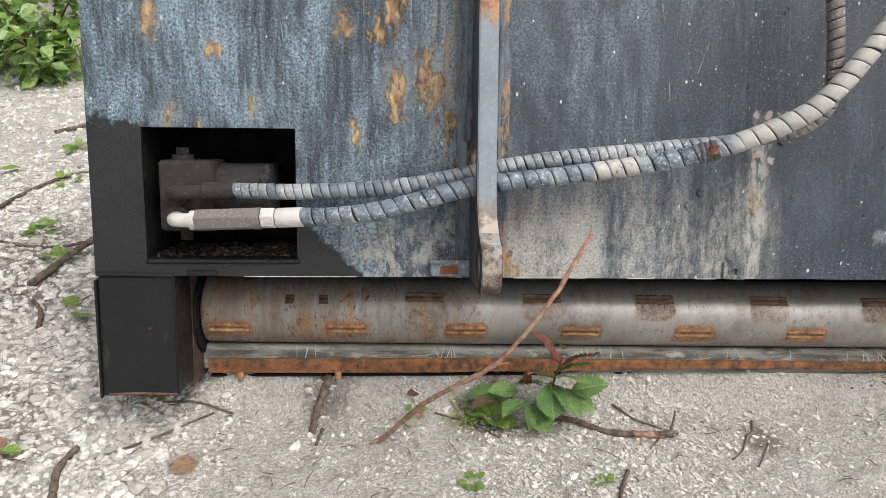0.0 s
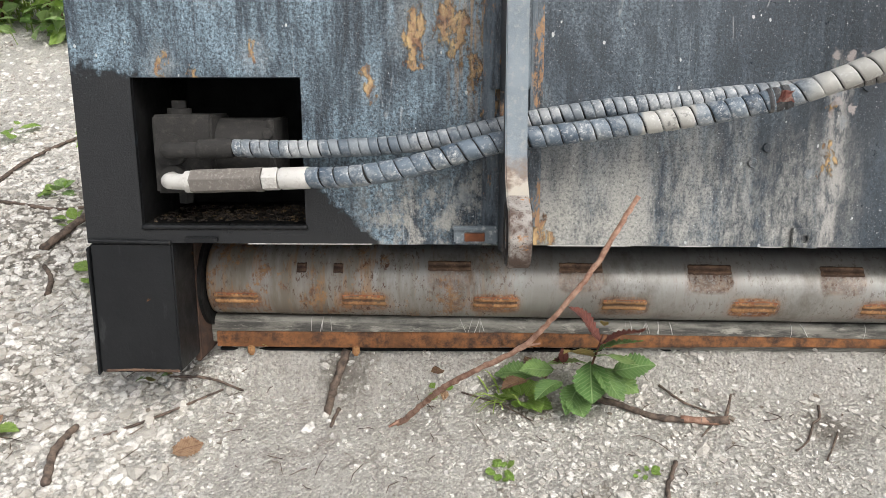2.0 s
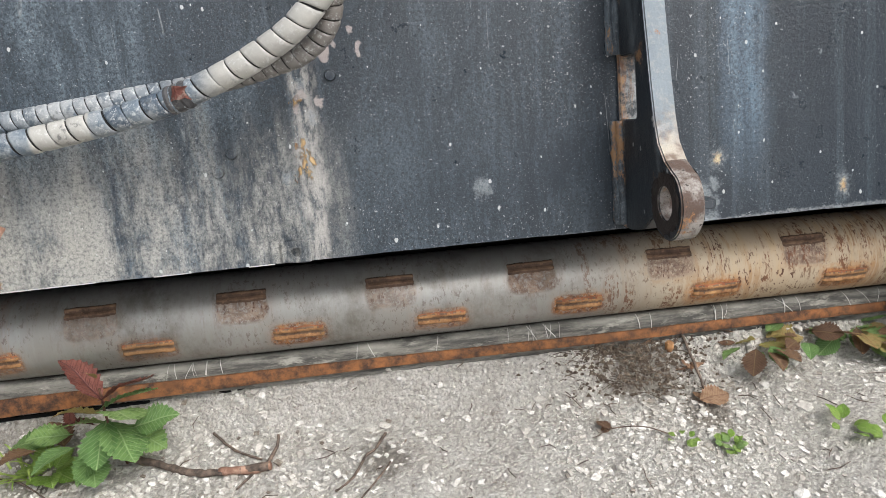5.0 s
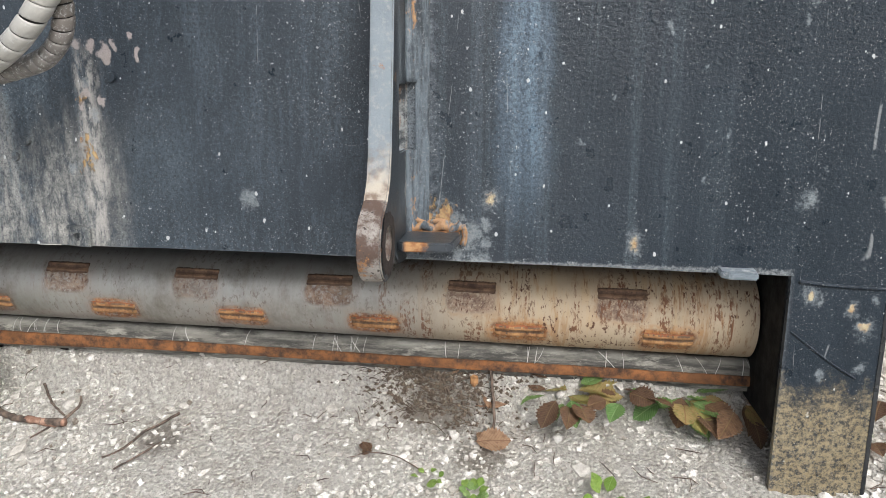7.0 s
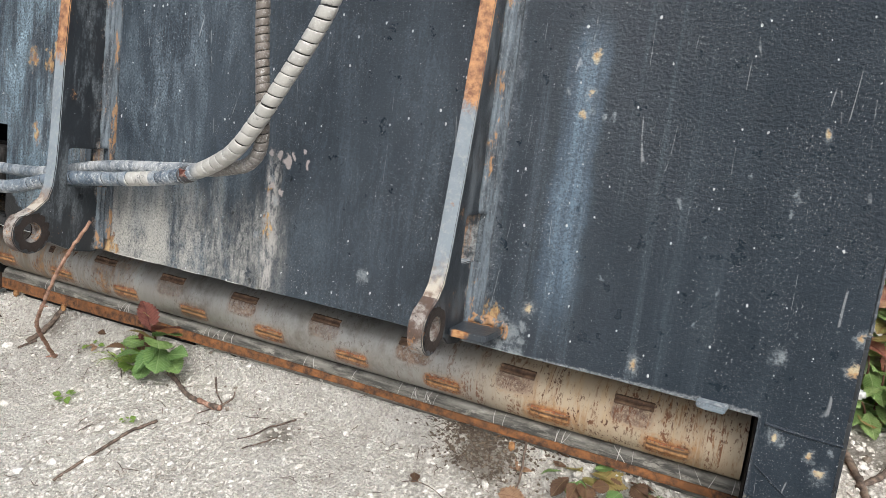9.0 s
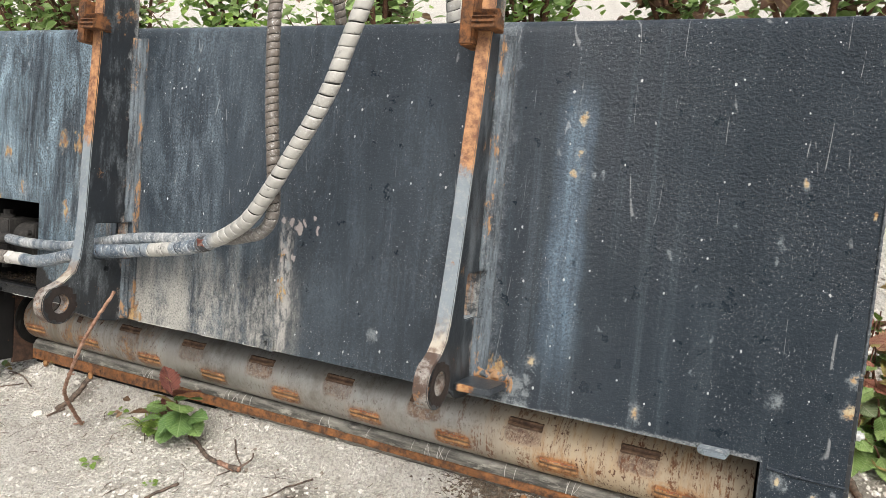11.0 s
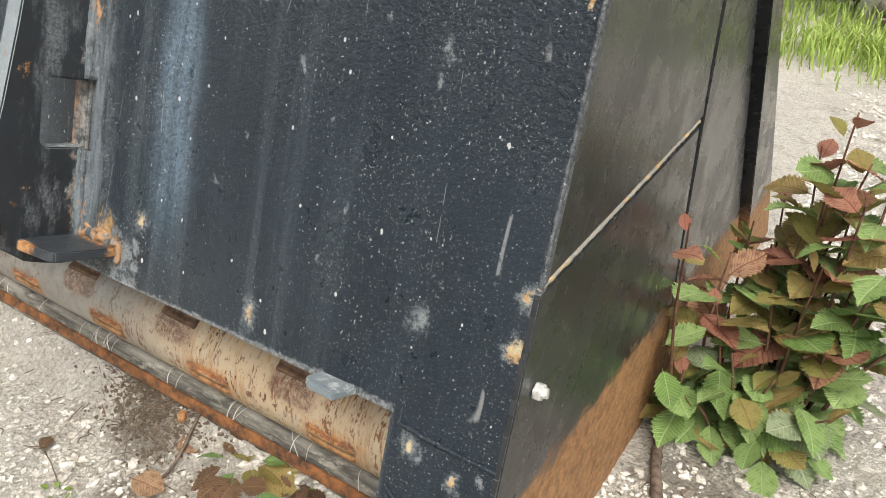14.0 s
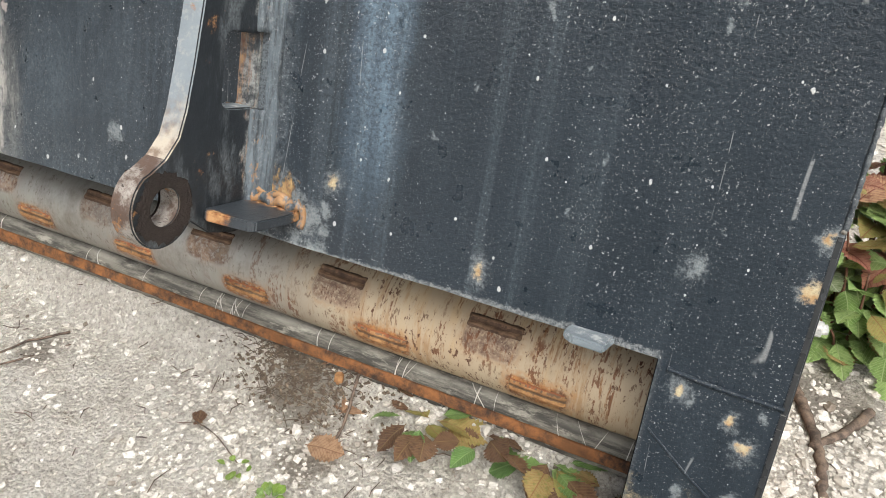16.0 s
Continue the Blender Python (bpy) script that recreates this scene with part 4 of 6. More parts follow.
def chips(name, count, area, sizes, seed, label, skew=2.5, solid=0):
    base_v, base_f = SOLIDS[solid]
    rng = np.random.default_rng(seed)
    px, py = rng.uniform(area[0], area[1], count), rng.uniform(area[2], area[3], count)
    # none beneath the machine, where nothing shows
    seen = (px < -0.62) | (px > 2.0) | (py < 0.62)
    # trodden dust shows between the drifts of chips
    drift = np.clip((0.65 * lattice(px, py, 3.1, seed) + 0.35 * lattice(px, py, 13, seed + 1) - 0.30) / 0.35, 0.12, 1)
    seen &= rng.random(count) < np.where((px < -0.35) | (px > 1.9), 1.0, drift)
    seen &= np.hypot(px - 1.27, 1.4 * (py - 0.22)) > 0.14 * rng.random(count) ** 0.6
    px, py = px[seen], py[seen]
    count = len(px)
    size = sizes[0] + (sizes[1] - sizes[0]) * rng.random(count) ** skew
    v = base_v[None] * rng.uniform(0.62, 1.2, (count, len(base_v), 1))
    v = v * np.stack([rng.uniform(0.7, 1.3, count), rng.uniform(0.6, 1.1, count), rng.uniform(0.4, 0.8, count)], -1)[:, None]
    a = rng.uniform(0, 2 * math.pi, count)
    ca, sa = np.cos(a)[:, None], np.sin(a)[:, None]
    v = np.stack([v[..., 0] * ca - v[..., 1] * sa, v[..., 0] * sa + v[..., 1] * ca, v[..., 2]], -1) * size[:, None, None]
    v += np.stack([px, py, relief(px, py) + size * 0.06], -1)[:, None]
    f = base_f[None] + (np.arange(count) * len(base_v))[:, None, None]
    mesh = bpy.data.meshes.new(name)
    mesh.from_pydata(v.reshape(-1, 3).tolist(), [], f.reshape(-1, 3).tolist())
    mesh.materials.append(STONE)
    return tagged(new(name, mesh), label, "gravel", kind="stuff")


chips("fine_gravel", 90000, (-1.3, 2.5, -0.55, 0.6), (0.0014, 0.0090), 11, "fine pale limestone chips strewn over the ground", 3.6, 1)
chips("far_gravel", 20000, (-1.9, 3.0, 0.3, 2.2), (0.0022, 0.0095), 15, "fine pale limestone chips beside and behind the machine", 2.6, 1)
chips("coarse_gravel", 9000, (-2.6, -0.45, -0.7, 3.2), (0.005, 0.021), 12, "coarse grey-white broken stones beside the machine", 2.3)
chips("broken_gravel", 9500, (-1.55, -0.5, -0.5, 1.7), (0.0035, 0.015), 16, "grey broken stones packed beside the steel foot", 1.9)
chips("loose_stones", 9000, (1.95, 3.2, 0.1, 3.4), (0.003, 0.015), 13, "pale broken stones round the leafy shrub", 2.4)
chips("scattered_pebbles", 1500, (-0.6, 2.0, -0.7, 0.5), (0.004, 0.016), 14, "scattered pale pebbles on the dusty ground", 3.0)

# ---- the steel attachment ----
machine = thing("steel_attachment", "blue-black painted steel attachment with rust spots, leaning on gravel", "machine attachment")

XL, XR, XLEG = -0.585, 1.962, 1.817
HOLE = (-0.485, -0.196, 0.642, 0.895)


def bottom_edge(x):
    return 0.609 - 0.006 * max(0.0, min(1.0, (x + 0.4) / 1.4)) - 0.010 * max(0.0, min(1.0, (x - 1.0) / 0.82))


def cuts(*spans):
    out = []
    for a, b, n in spans:
        out += [a + (b - a) * k / n for k in range(n)]
    return out + [spans[-1][1]]


def front_plate():
    xs = cuts((XL, HOLE[0], 4), (HOLE[0], HOLE[1], 10), (HOLE[1], XLEG, 66), (XLEG, XR, 6))
    zs = cuts((0.215, 0.609, 10), (0.609, HOLE[2], 2), (HOLE[2], HOLE[3], 9), (HOLE[3], 1.375, 17))
    bend = [(0.03 - 0.03 * math.cos(a), 1.375 + 0.03 * math.sin(a)) for a in (radians(k * 15) for k in range(1, 7))] + [(0.12, 1.406), (0.22, 1.407)]
    bm = bmesh.new()
    rows = [(None, z) for z in zs] + bend
    grid = {}

    def at(i, j):
        if (i, j) not in grid:
            x, (y, z) = xs[i], rows[j]
            wave = 0.0022 * (noise.noise((x * 2.3, z * 2.1, 0.3)) + 0.4 * noise.noise((x * 7, z * 6, 2.0)))
            if abs(z - 0.609) < 1e-6 and x < XLEG + 0.001:
                z = bottom_edge(x) + 0.0012 * noise.noise((x * 14, 0, 0))
            grid[i, j] = bm.verts.new((x, wave if y is None else y, z))
        return grid[i, j]

    for i in range(len(xs) - 1):
        for j in range(len(rows) - 1):
            cx, cz = (xs[i] + xs[i + 1]) / 2, (rows[j][1] + rows[j + 1][1]) / 2
            flat = rows[j][0] is None
            if flat and cz < 0.609 and cx < XLEG:
                continue
            if flat and HOLE[0] < cx < HOLE[1] and HOLE[2] < cz < HOLE[3]:
                continue
            bm.faces.new((at(i, j), at(i + 1, j), at(i + 1, j + 1), at(i, j + 1)))
    bmesh.ops.recalc_face_normals(bm, faces=bm.faces)
    if sum(f.normal.y for f in bm.faces) > 0:
        bmesh.ops.reverse_faces(bm, faces=bm.faces)
    bmesh.ops.solidify(bm, geom=bm.faces[:], thickness=0.012)
    return bm


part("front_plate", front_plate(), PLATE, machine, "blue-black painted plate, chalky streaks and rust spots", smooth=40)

# right side: a skin, a thicker lower plate welded on, a slot and a rear flange
GROUND_AT = lambda d: 0.233 + 0.325 * d
skin = slab([(0.010, 0.30), (0.010, 1.37), (0.03, 1.40), (0.27, 1.40), (1.185, GROUND_AT(1.185) + 0.02), (0.7, GROUND_AT(0.7) - 0.01), (0.3, 0.30)], "x", XR - 0.022, XR - 0.008, 0.0015)
part("side_skin", skin, SIDE, machine, "dull dark side sheet")
lower = slab([(-0.001, 0.20), (-0.001, 0.779), (0.489, 0.968), (0.705, 0.475), (0.705, GROUND_AT(0.705) - 0.01), (0.2, 0.27)], "x", XR - 0.008, XR + 0.0015, 0.002)
part("lower_side_plate", lower, SIDE, machine, "scratched black side plate, bare brown rust along its lower edge")
upper = slab([(0.002, 0.787), (0.002, 1.36), (0.375, 1.36), (0.468, 1.07), (0.506, 0.985)], "x", XR - 0.008, XR - 0.001, 0.0015)
part("upper_side_plate", upper, SIDE, machine)
part("rear_side_plate", slab([(0.400, 1.30), (0.54, 1.30), (0.725, 1.135), (1.075, 0.815), (1.26, 0.65), (1.26, GROUND_AT(1.26)), (0.712, 0.455), (0.514, 0.965)], "x", XR - 0.0075, XR + 0.001, 0.0015), SIDE, machine)
part("rear_flange", slab([(0.575, 1.30), (0.75, 1.14), (1.10, 0.82), (1.29, 0.645), (1.29, GROUND_AT(1.29) - 0.01), (1.55, GROUND_AT(1.55) - 0.01), (1.30, 0.886), (0.89, 1.148), (0.655, 1.30)], "x", XR - 0.012, XR + 0.020, 0.002), SIDE, machine)
part("side_weld", bead([(XR - 0.0020, -0.002, 0.783), (XR - 0.0020, 0.25, 0.881), (XR - 0.0020, 0.489, 0.976)], 0.0033, seed=4), SIDE_WELD, machine, "pale scuffed weld bead", smooth=0)
part("corner_weld", bead([(XR - 0.001, 0.0, 0.785), (XR - 0.001, 0.001, 1.36)], 0.003, seed=5), PLATE, machine, smooth=0)
part("leg_weld", bead([(XLEG + 0.012, -0.001, 0.585), (1.885, -0.001, 0.580), (XR - 0.004, -0.001, 0.578)], 0.003, seed=6), PLATE, machine, smooth=0)
part("leg_weld", bead([(XLEG + 0.008, -0.001, 0.505), (1.885, -0.001, 0.460), (1.925, -0.001, 0.435)], 0.0018, seed=7), PLATE, machine, smooth=0)
nut = hexagon((XR + 0.002, 0.040, 0.666), (1, 0, 0), 0.0105, 0.010)
pipe([(XR + 0.011, 0.040, 0.666), (XR + 0.017, 0.041, 0.667)], 0.006, 10, nut)
part("side_bolt", nut, BOLT_PALE, machine, "bright battered bolt head")

# left side, back and underside close the body
part("left_skin", slab([(0.010, 0.60), (0.010, 1.37), (0.03, 1.40), (0.27, 1.40), (1.50, GROUND_AT(1.5)), (0.9, GROUND_AT(0.9)), (0.30, 0.60)], "x", XL + 0.002, XL + 0.014, 0.0015), SIDE, machine)
part("back_sheet", slab([(0.21, 1.385), (0.25, 1.40), (1.20, 0.64), (1.17, 0.62)], "x", XL + 0.014, XR - 0.022, 0.001), SIDE, machine)
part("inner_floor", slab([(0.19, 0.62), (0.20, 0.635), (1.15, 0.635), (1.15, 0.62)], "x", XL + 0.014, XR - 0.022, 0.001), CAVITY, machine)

# left foot: a boxed column below the plate
foot = slab([(XL + 0.002, 0.366), (-0.435, 0.366), (-0.435, 0.609), (XL + 0.004, 0.609)], "y", -0.0015, 0.14, 0.003)
part("foot", foot, BLACK, machine, "black painted box foot", smooth=40)
part("foot_edge_sheet", slab([(-0.006, 0.362), (-0.004, 0.60), (0.16, 0.62), (0.16, 0.40)], "x", XL - 0.003, XL + 0.0015, 0.001), BLACK, machine, "dark sheet edge")
part("foot_wear", bead([(XL + 0.012, -0.0005, 0.369), (-0.52, -0.0005, 0.371), (-0.438, -0.0005, 0.369)], 0.0030, seed=17), WELD_UMBER, machine, "scuffed, rusted lower edge", smooth=0)
part("foot_weld", bead([(XL + 0.003, -0.003, 0.613), (-0.52, -0.003, 0.612), (-0.436, -0.003, 0.610)], 0.0042, seed=8), BLACK, machine, smooth=0)
part("foot_tab", box(-0.41, -0.352, -0.010, 0.02, 0.611, 0.621, 0.002), BLACK, machine)
flange = bmesh.new()
pipe([(-0.434, 0.196, 0.495), (-0.426, 0.196, 0.495)], 0.094, 40, flange)
part("bearing_flange", flange, CAVITY, machine, smooth=40)
part("foot_cheek", box(-0.444, -0.433, 0.10, 0.32, 0.35, 0.62, 0.002), WELD_DARK, machine, "rust-browned inner cheek of the foot")

# unseen near-black panels added round the drum to keep daylight out of the gap
part("gap_shade_top", box(-0.43, XLEG, 0.013, 0.302, 0.622, 0.634, 0.001), CAVITY, machine)
part("gap_shade_back", box(-0.43, XLEG, 0.290, 0.302, 0.372, 0.621, 0.001), CAVITY, machine)
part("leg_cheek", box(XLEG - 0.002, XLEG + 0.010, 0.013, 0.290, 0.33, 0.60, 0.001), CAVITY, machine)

# drum
DR = 0.075


def axis_y(x):
    return 0.199 - 0.0105 * (x + 0.42)


def axis_z(x):
    return 0.499 - 0.0095 * (x + 0.42)



def drum():
    bm = bmesh.new()
    xs = [-0.424, -0.422, -0.418] + [-0.412 + 2.222 * k / 60 for k in range(61)]
    rings = []
    for k, x in enumerate(xs):
        r = DR - (0.005, 0.0015, 0.0)[k] if k < 3 else DR
        rings.append([bm.verts.new((x, axis_y(x) + r * math.cos(a) + 0.0006 * noise.noise((x * 5, a, 0)), axis_z(x) + r * math.sin(a))) for a in (2 * math.pi * j / 64 for j in range(64))])
    for a, b in zip(rings, rings[1:]):
        for j in range(64):
            bm.faces.new((a[j], a[j - 1], b[j - 1], b[j]))
    bm.faces.new(rings[0])
    bm.faces.new(rings[-1][::-1])
    return bm


drum_ob = part("drum", drum(), DRUM, machine, "grey steel drum, brown and orange rust stains", smooth=40)


def on_drum(x, a, lift=0.0):
    return (x, axis_y(x) - (DR + lift) * math.cos(a), axis_z(x) + (DR + lift) * math.sin(a))


def weld_pad(x, a, width, height, seed, materials, ridge):
    """A worn weld pad that hugs the drum: a lumpy crust with a ragged outline and two soft ridges along it."""
    bm = bmesh.new()
    rows = []
    for j in range(13):
        v = -1 + j / 6
        row = []
        for i in range(31):
            u = -1 + i / 15
            rag = 1 + 0.12 * noise.noise((u * 3.1 + seed, v * 2.2, seed * 0.7)) + 0.08 * noise.noise((u * 9 + seed, v * 7, seed))
            edge = max(0.0, 1 - abs(u) ** 10) ** 0.5 * max(0.0, 1 - abs(v) ** 7) ** 0.5
            lump = 0.0013 * noise.noise((u * 13, v * 5, seed + 3)) + 0.0013 * noise.noise((u * 31, v * 12, seed + 8))
            crest = math.exp(-((abs(v - 0.1 * noise.noise((u * 2, seed, 0))) - 0.52) / 0.24) ** 2)
            lift = edge * (0.0020 + ridge * crest + lump) - 0.0009
            bend = 0.12 * noise.noise((u * 1.6, seed, 4))
            row.append(bm.verts.new(on_drum(x + width / 2 * u * (0.9 + 0.1 * rag), a + (v * rag + bend) * height / 2 / DR, lift)))
        rows.append(row)
    for j, (p, q) in enumerate(zip(rows, rows[1:])):
        for i in range(30):
            f = bm.faces.new((p[i], p[i + 1], q[i + 1], q[i]))
            level = j + 1.2 * noise.noise((i * 0.35, seed, 2))
            f.material_index = 2 if level > 10.2 else 0 if 1.4 < level < 4.4 or 7.2 < level < 9.9 else 1
    part("wear_bar", bm, materials, drum_ob, smooth=0)


for k, x in enumerate(LOW_PADS):
    weld_pad(x, radians(-22 - 2.5 * x), 0.088, 0.027, 20 + k, [WELD, WELD_BROWN, WELD_RED], 0.0034)
for k, x in enumerate(HIGH_PADS):
    weld_pad(x, radians(35), 0.086, 0.023, 60 + k, [WELD_BROWN, WELD_UMBER, WELD_DARK], 0.0030)
for k, x in enumerate((-0.234, -0.162)):
    weld_pad(x, radians(29), 0.020, 0.022, 90 + k, [WELD_UMBER, WELD_DARK, WELD_DARK], 0.002)

# rubber strip and rusty bar under the drum
def strip(profile, x0, x1, rough, seed):
    """A long strip drawn along x through a profile of (y, z) for each x, with a wavering, worn outline."""
    bm = bmesh.new()
    rings = []
    count = 190
    for k in range(count + 1):
        x = x0 + (x1 - x0) * k / count
        w = rough * noise.noise((x * 3, seed, 0)) + rough * 0.6 * noise.noise((x * 27, seed, 1))
        rings.append([bm.verts.new((x, y + w * (0.5 + 0.5 * noise.noise((x * 40, i, seed))), z + w * (0.6 + 0.6 * noise.noise((x * 31, i + 9, seed))))) for i, (y, z) in enumerate(profile(x))])
    n = len(rings[0])
    for a, b in zip(rings, rings[1:]):
        for j in range(n):
            bm.faces.new((a[j], a[j - 1], b[j - 1], b[j]))
    bm.faces.new(rings[0])
    bm.faces.new(rings[-1][::-1])
    return bm


def bar_top(x):
    return float(np.interp(x, [0.2, 0.77, 1.1, 1.5, 1.8], [0.391, 0.386, 0.381, 0.377, 0.375]))


def rubber_profile(x):
    y, z = axis_y(x) - 0.030, axis_z(x) - 0.089
    return [(y + 0.005, z - 0.045), (y + 0.0006, z - 0.019), (y, z - 0.008), (y + 0.0015, z), (y + 0.006, z + 0.0065), (y + 0.014, z + 0.0115), (y + 0.024, z + 0.0120), (y + 0.033, z + 0.005), (y + 0.035, z - 0.045)]


def bar_profile(x):
    top, y = bar_top(x), axis_y(x) - 0.0375
    low = top - float(np.interp(x, [0.1, 0.8], [0.033, 0.019]))
    return [(y + 0.0035, low), (y, low + 0.0015), (y, top - 0.0015), (y + 0.0015, top), (y + 0.0055, top), (y + 0.0065, top - 0.0015), (y + 0.0065, low)]


part("rubber_strip", strip(rubber_profile, -0.432, 1.815, 0.0022, 3), RUBBER, machine, "frayed dusty grey rubber wiper strip", smooth=60)
part("scraper_bar", strip(bar_profile, -0.420, 1.82, 0.0016, 5), BAR, machine, "flat bar of flaking orange rust", smooth=50)
# ledge coloured near-black to give the shaded gap between strip and bar
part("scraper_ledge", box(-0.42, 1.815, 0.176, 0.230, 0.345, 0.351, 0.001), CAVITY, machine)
for k in range(5):
    x = -0.36 + 0.132 * k
    bm = hexagon((x, axis_y(x) - 0.0375, bar_top(x) - 0.017), (0, -1, 0), 0.0065, 0.003)
    part("bar_bolt", bm, BAR, machine)
for x in (-0.35, -0.135, 1.33):
    bm = hexagon((x, axis_y(x) - 0.039, bar_top(x) - 0.044), (0, 0, 1), 0.0085, 0.014)
    pipe([(x, axis_y(x) - 0.039, bar_top(x) - 0.048), (x, axis_y(x) - 0.039, bar_top(x) - 0.028)], 0.005, 8, bm)
    part("hanging_bolt", bm, WELD, machine)
rng = random.Random(9)
for k in range(44):
    tuft = rng.choice((-0.2, 0.1, 0.42, 0.47, 0.75, 0.9, 1.05, 1.12, 1.3, 1.42, 1.5, 1.56, 1.7, 1.78))
    x = rng.gauss(tuft, 0.02)
    bm = bmesh.new()
    a, b0 = rng.uniform(0.1, 1.6), rng.gauss(0, 1.4)
    y, z = axis_y(x) - 0.030, axis_z(x) - 0.089
    line = [(x, y + 0.012, z + 0.0115), (x + 0.002 * b0, y + 0.003, z + 0.0055), (x + 0.005 * b0, y - 0.002, z - 0.002 - 0.003 * a), (x + 0.008 * b0, y - 0.003 + 0.001 * rng.random(), z - 0.009 - 0.008 * a)]
    pipe(smooth_line(line, 0.003), rng.choice((0.0004, 0.0005, 0.0008)), 4, bm)
    part("frayed_thread", bm, ZINC, machine)


# ---- lugs ----
def lug(x0, x1, front, eye, hook_to, drilled):
    """One lifting lug: a web on the plate whose front edge leans forward on its way down and sweeps into an eye."""
    cy, cz, r = eye
    ring = [(cy + r * math.cos(radians(a)), cz + r * math.sin(radians(a))) for a in range(130, 331, 8)]
    outline = list(front) + ring + [(-0.085, 0.612), (-0.06, 0.607), (-0.03, 0.603), (0.0, 0.604), (0.0, front[0][1])]
    hole = [(cy + 0.025 * math.cos(radians(a)), cz + 0.025 * math.sin(radians(a))) for a in range(0, 360, 12)]
    window = [(-0.008, 0.776), (-0.008, 0.872)]
    for z, start in ((0.862, 90), (0.786, 180)):
        window += [(hook_to + 0.010 + 0.010 * math.cos(radians(start + d)), z + 0.010 * math.sin(radians(start + d))) for d in (0, 30, 60, 90)]
    small = [[(-0.066 + 0.0075 * math.cos(radians(a)), 0.750 + 0.0075 * math.sin(radians(a))) for a in range(0, 360, 30)]] if drilled else []
    return slab(outline, "x", x0, x1, 0.0022, holes=(hole, window, *small))


LUGS = ((0.141, 0.175, ((-0.108, 1.62), (-0.119, 1.28), (-0.132, 1.06), (-0.137, 0.915), (-0.142, 0.83), (-0.149, 0.78), (-0.161, 0.748), (-0.193, 0.722), (-0.222, 0.709)), (-0.200, 0.667, 0.052), -0.108, True),
        (1.198, 1.231, ((-0.030, 1.62), (-0.070, 1.28), (-0.097, 1.07), (-0.113, 0.935), (-0.128, 0.83), (-0.138, 0.775), (-0.148, 0.743), (-0.168, 0.719), (-0.192, 0.704)), (-0.166, 0.660, 0.053), -0.074, False))
for x0, x1, front, eye, hook_to, drilled in LUGS:
    ob = part("lug", lug(x0, x1, front, eye, hook_to, drilled), [LUG, EDGE_LUG, RIM, GREASE, EDGE_PALE], machine, "steel lug with a drilled eye, scuffed front edge and rust", smooth=35)
    middle = Vector(eye[:2])
    for p in ob.data.polygons:
        c = p.center
        away = (Vector((c.y, c.z)) - middle).length
        fore = np.interp(c.z, [q[1] for q in front][::-1], [q[0] for q in front][::-1])
        if abs(p.normal.x) < 0.8 and away < 0.031:
            p.material_index = 2
        elif abs(p.normal.x) < 0.8 and away < 0.062:
            p.material_index = 2
        elif abs(p.normal.x) < 0.8 and c.y < fore + 0.012 and c.z > 0.66:
            p.material_index = 1
        elif p.normal.z > 0.8 and 0.77 < c.z < 0.79 and c.y > hook_to:
            p.material_index = 4
    for face, out in ((x0, -0.0012), (x1, 0.0012)):
        rng = random.Random(int(face * 1000))
        bm = bmesh.new()
        inner, outer = [], []
        for k in range(72):
            ang = radians(5 * k)
            ra = 0.0245
            rb = 0.0455 + 0.007 * noise.noise((math.cos(ang) * 3, math.sin(ang) * 3, face)) + 0.003 * rng.uniform(-1, 1)
            inner.append(bm.verts.new((face + out, eye[0] + ra * math.cos(ang), eye[1] + ra * math.sin(ang))))
            outer.append(bm.verts.new((face + out, eye[0] + rb * math.cos(ang), eye[1] + rb * math.sin(ang))))
        for k in range(72):
            bm.faces.new((inner[k], inner[k - 1], outer[k - 1], outer[k]))
        part("grease_ring", bm, GREASE, ob, "ring of dark grease round the eye")
    for out, xx in ((-1, x0), (1, x1)):
        bm = bmesh.new()
        for seed, (za, zb) in enumerate(((0.61, 0.774), (0.875, 1.37))):
            steps = [za + (zb - za) * k / 4 for k in range(5)]
            bead([(xx + out * 0.003, -0.012, z) for z in steps], 0.0072, bm, 3 + seed)
            bead([(xx + out * 0.011, -0.004, z) for z in steps], 0.0065, bm, 13 + seed)
            bead([(xx + out * 0.005, -0.005, z) for z in steps], 0.0080, bm, 23 + seed)
        part("lug_weld", bm, WELD_CHALKY, ob, "thick lumpy weld, chalky and rusted", smooth=0)
part("backing_flat", box(1.244, 1.265, -0.006, 0.002, 0.606, 1.37, 0.001), STRIP, machine, "narrow welded backing strip with rust")
part("backing_flat", box(0.192, 0.213, -0.005, 0.002, 0.64, 1.37, 0.001), WELD_CHALKY, machine)
part("backing_flat", box(0.112, 0.133, -0.005, 0.002, 0.64, 1.37, 0.001), WELD_CHALKY, machine)
gusset = slab([(1.231, 0.0), (1.314, 0.0), (1.316, -0.03), (1.311, -0.092), (1.303, -0.099), (1.240, -0.104), (1.231, -0.095)], "z", 0.634, 0.648, 0.0018)
part("gusset", gusset, GUSSET, machine, "small thick ledge plate rimmed with rust", smooth=35)
part("gusset_weld", bead([(1.222 + 0.0105 * k, -0.007 + 0.003 * (k % 2), 0.654 + 0.004 * math.sin(k * 2.3)) for k in range(10)], 0.0080, seed=31), GUSSET_WELD, machine, "orange rusted weld crusted with chalk", smooth=0)
part("gusset_weld", bead([(1.226 + 0.012 * k, -0.003, 0.666 - 0.0011 * k + 0.003 * math.sin(k * 1.7)) for k in range(8)], 0.0050, seed=32), GUSSET_WELD, machine, "orange rusted weld crusted with chalk", smooth=0)
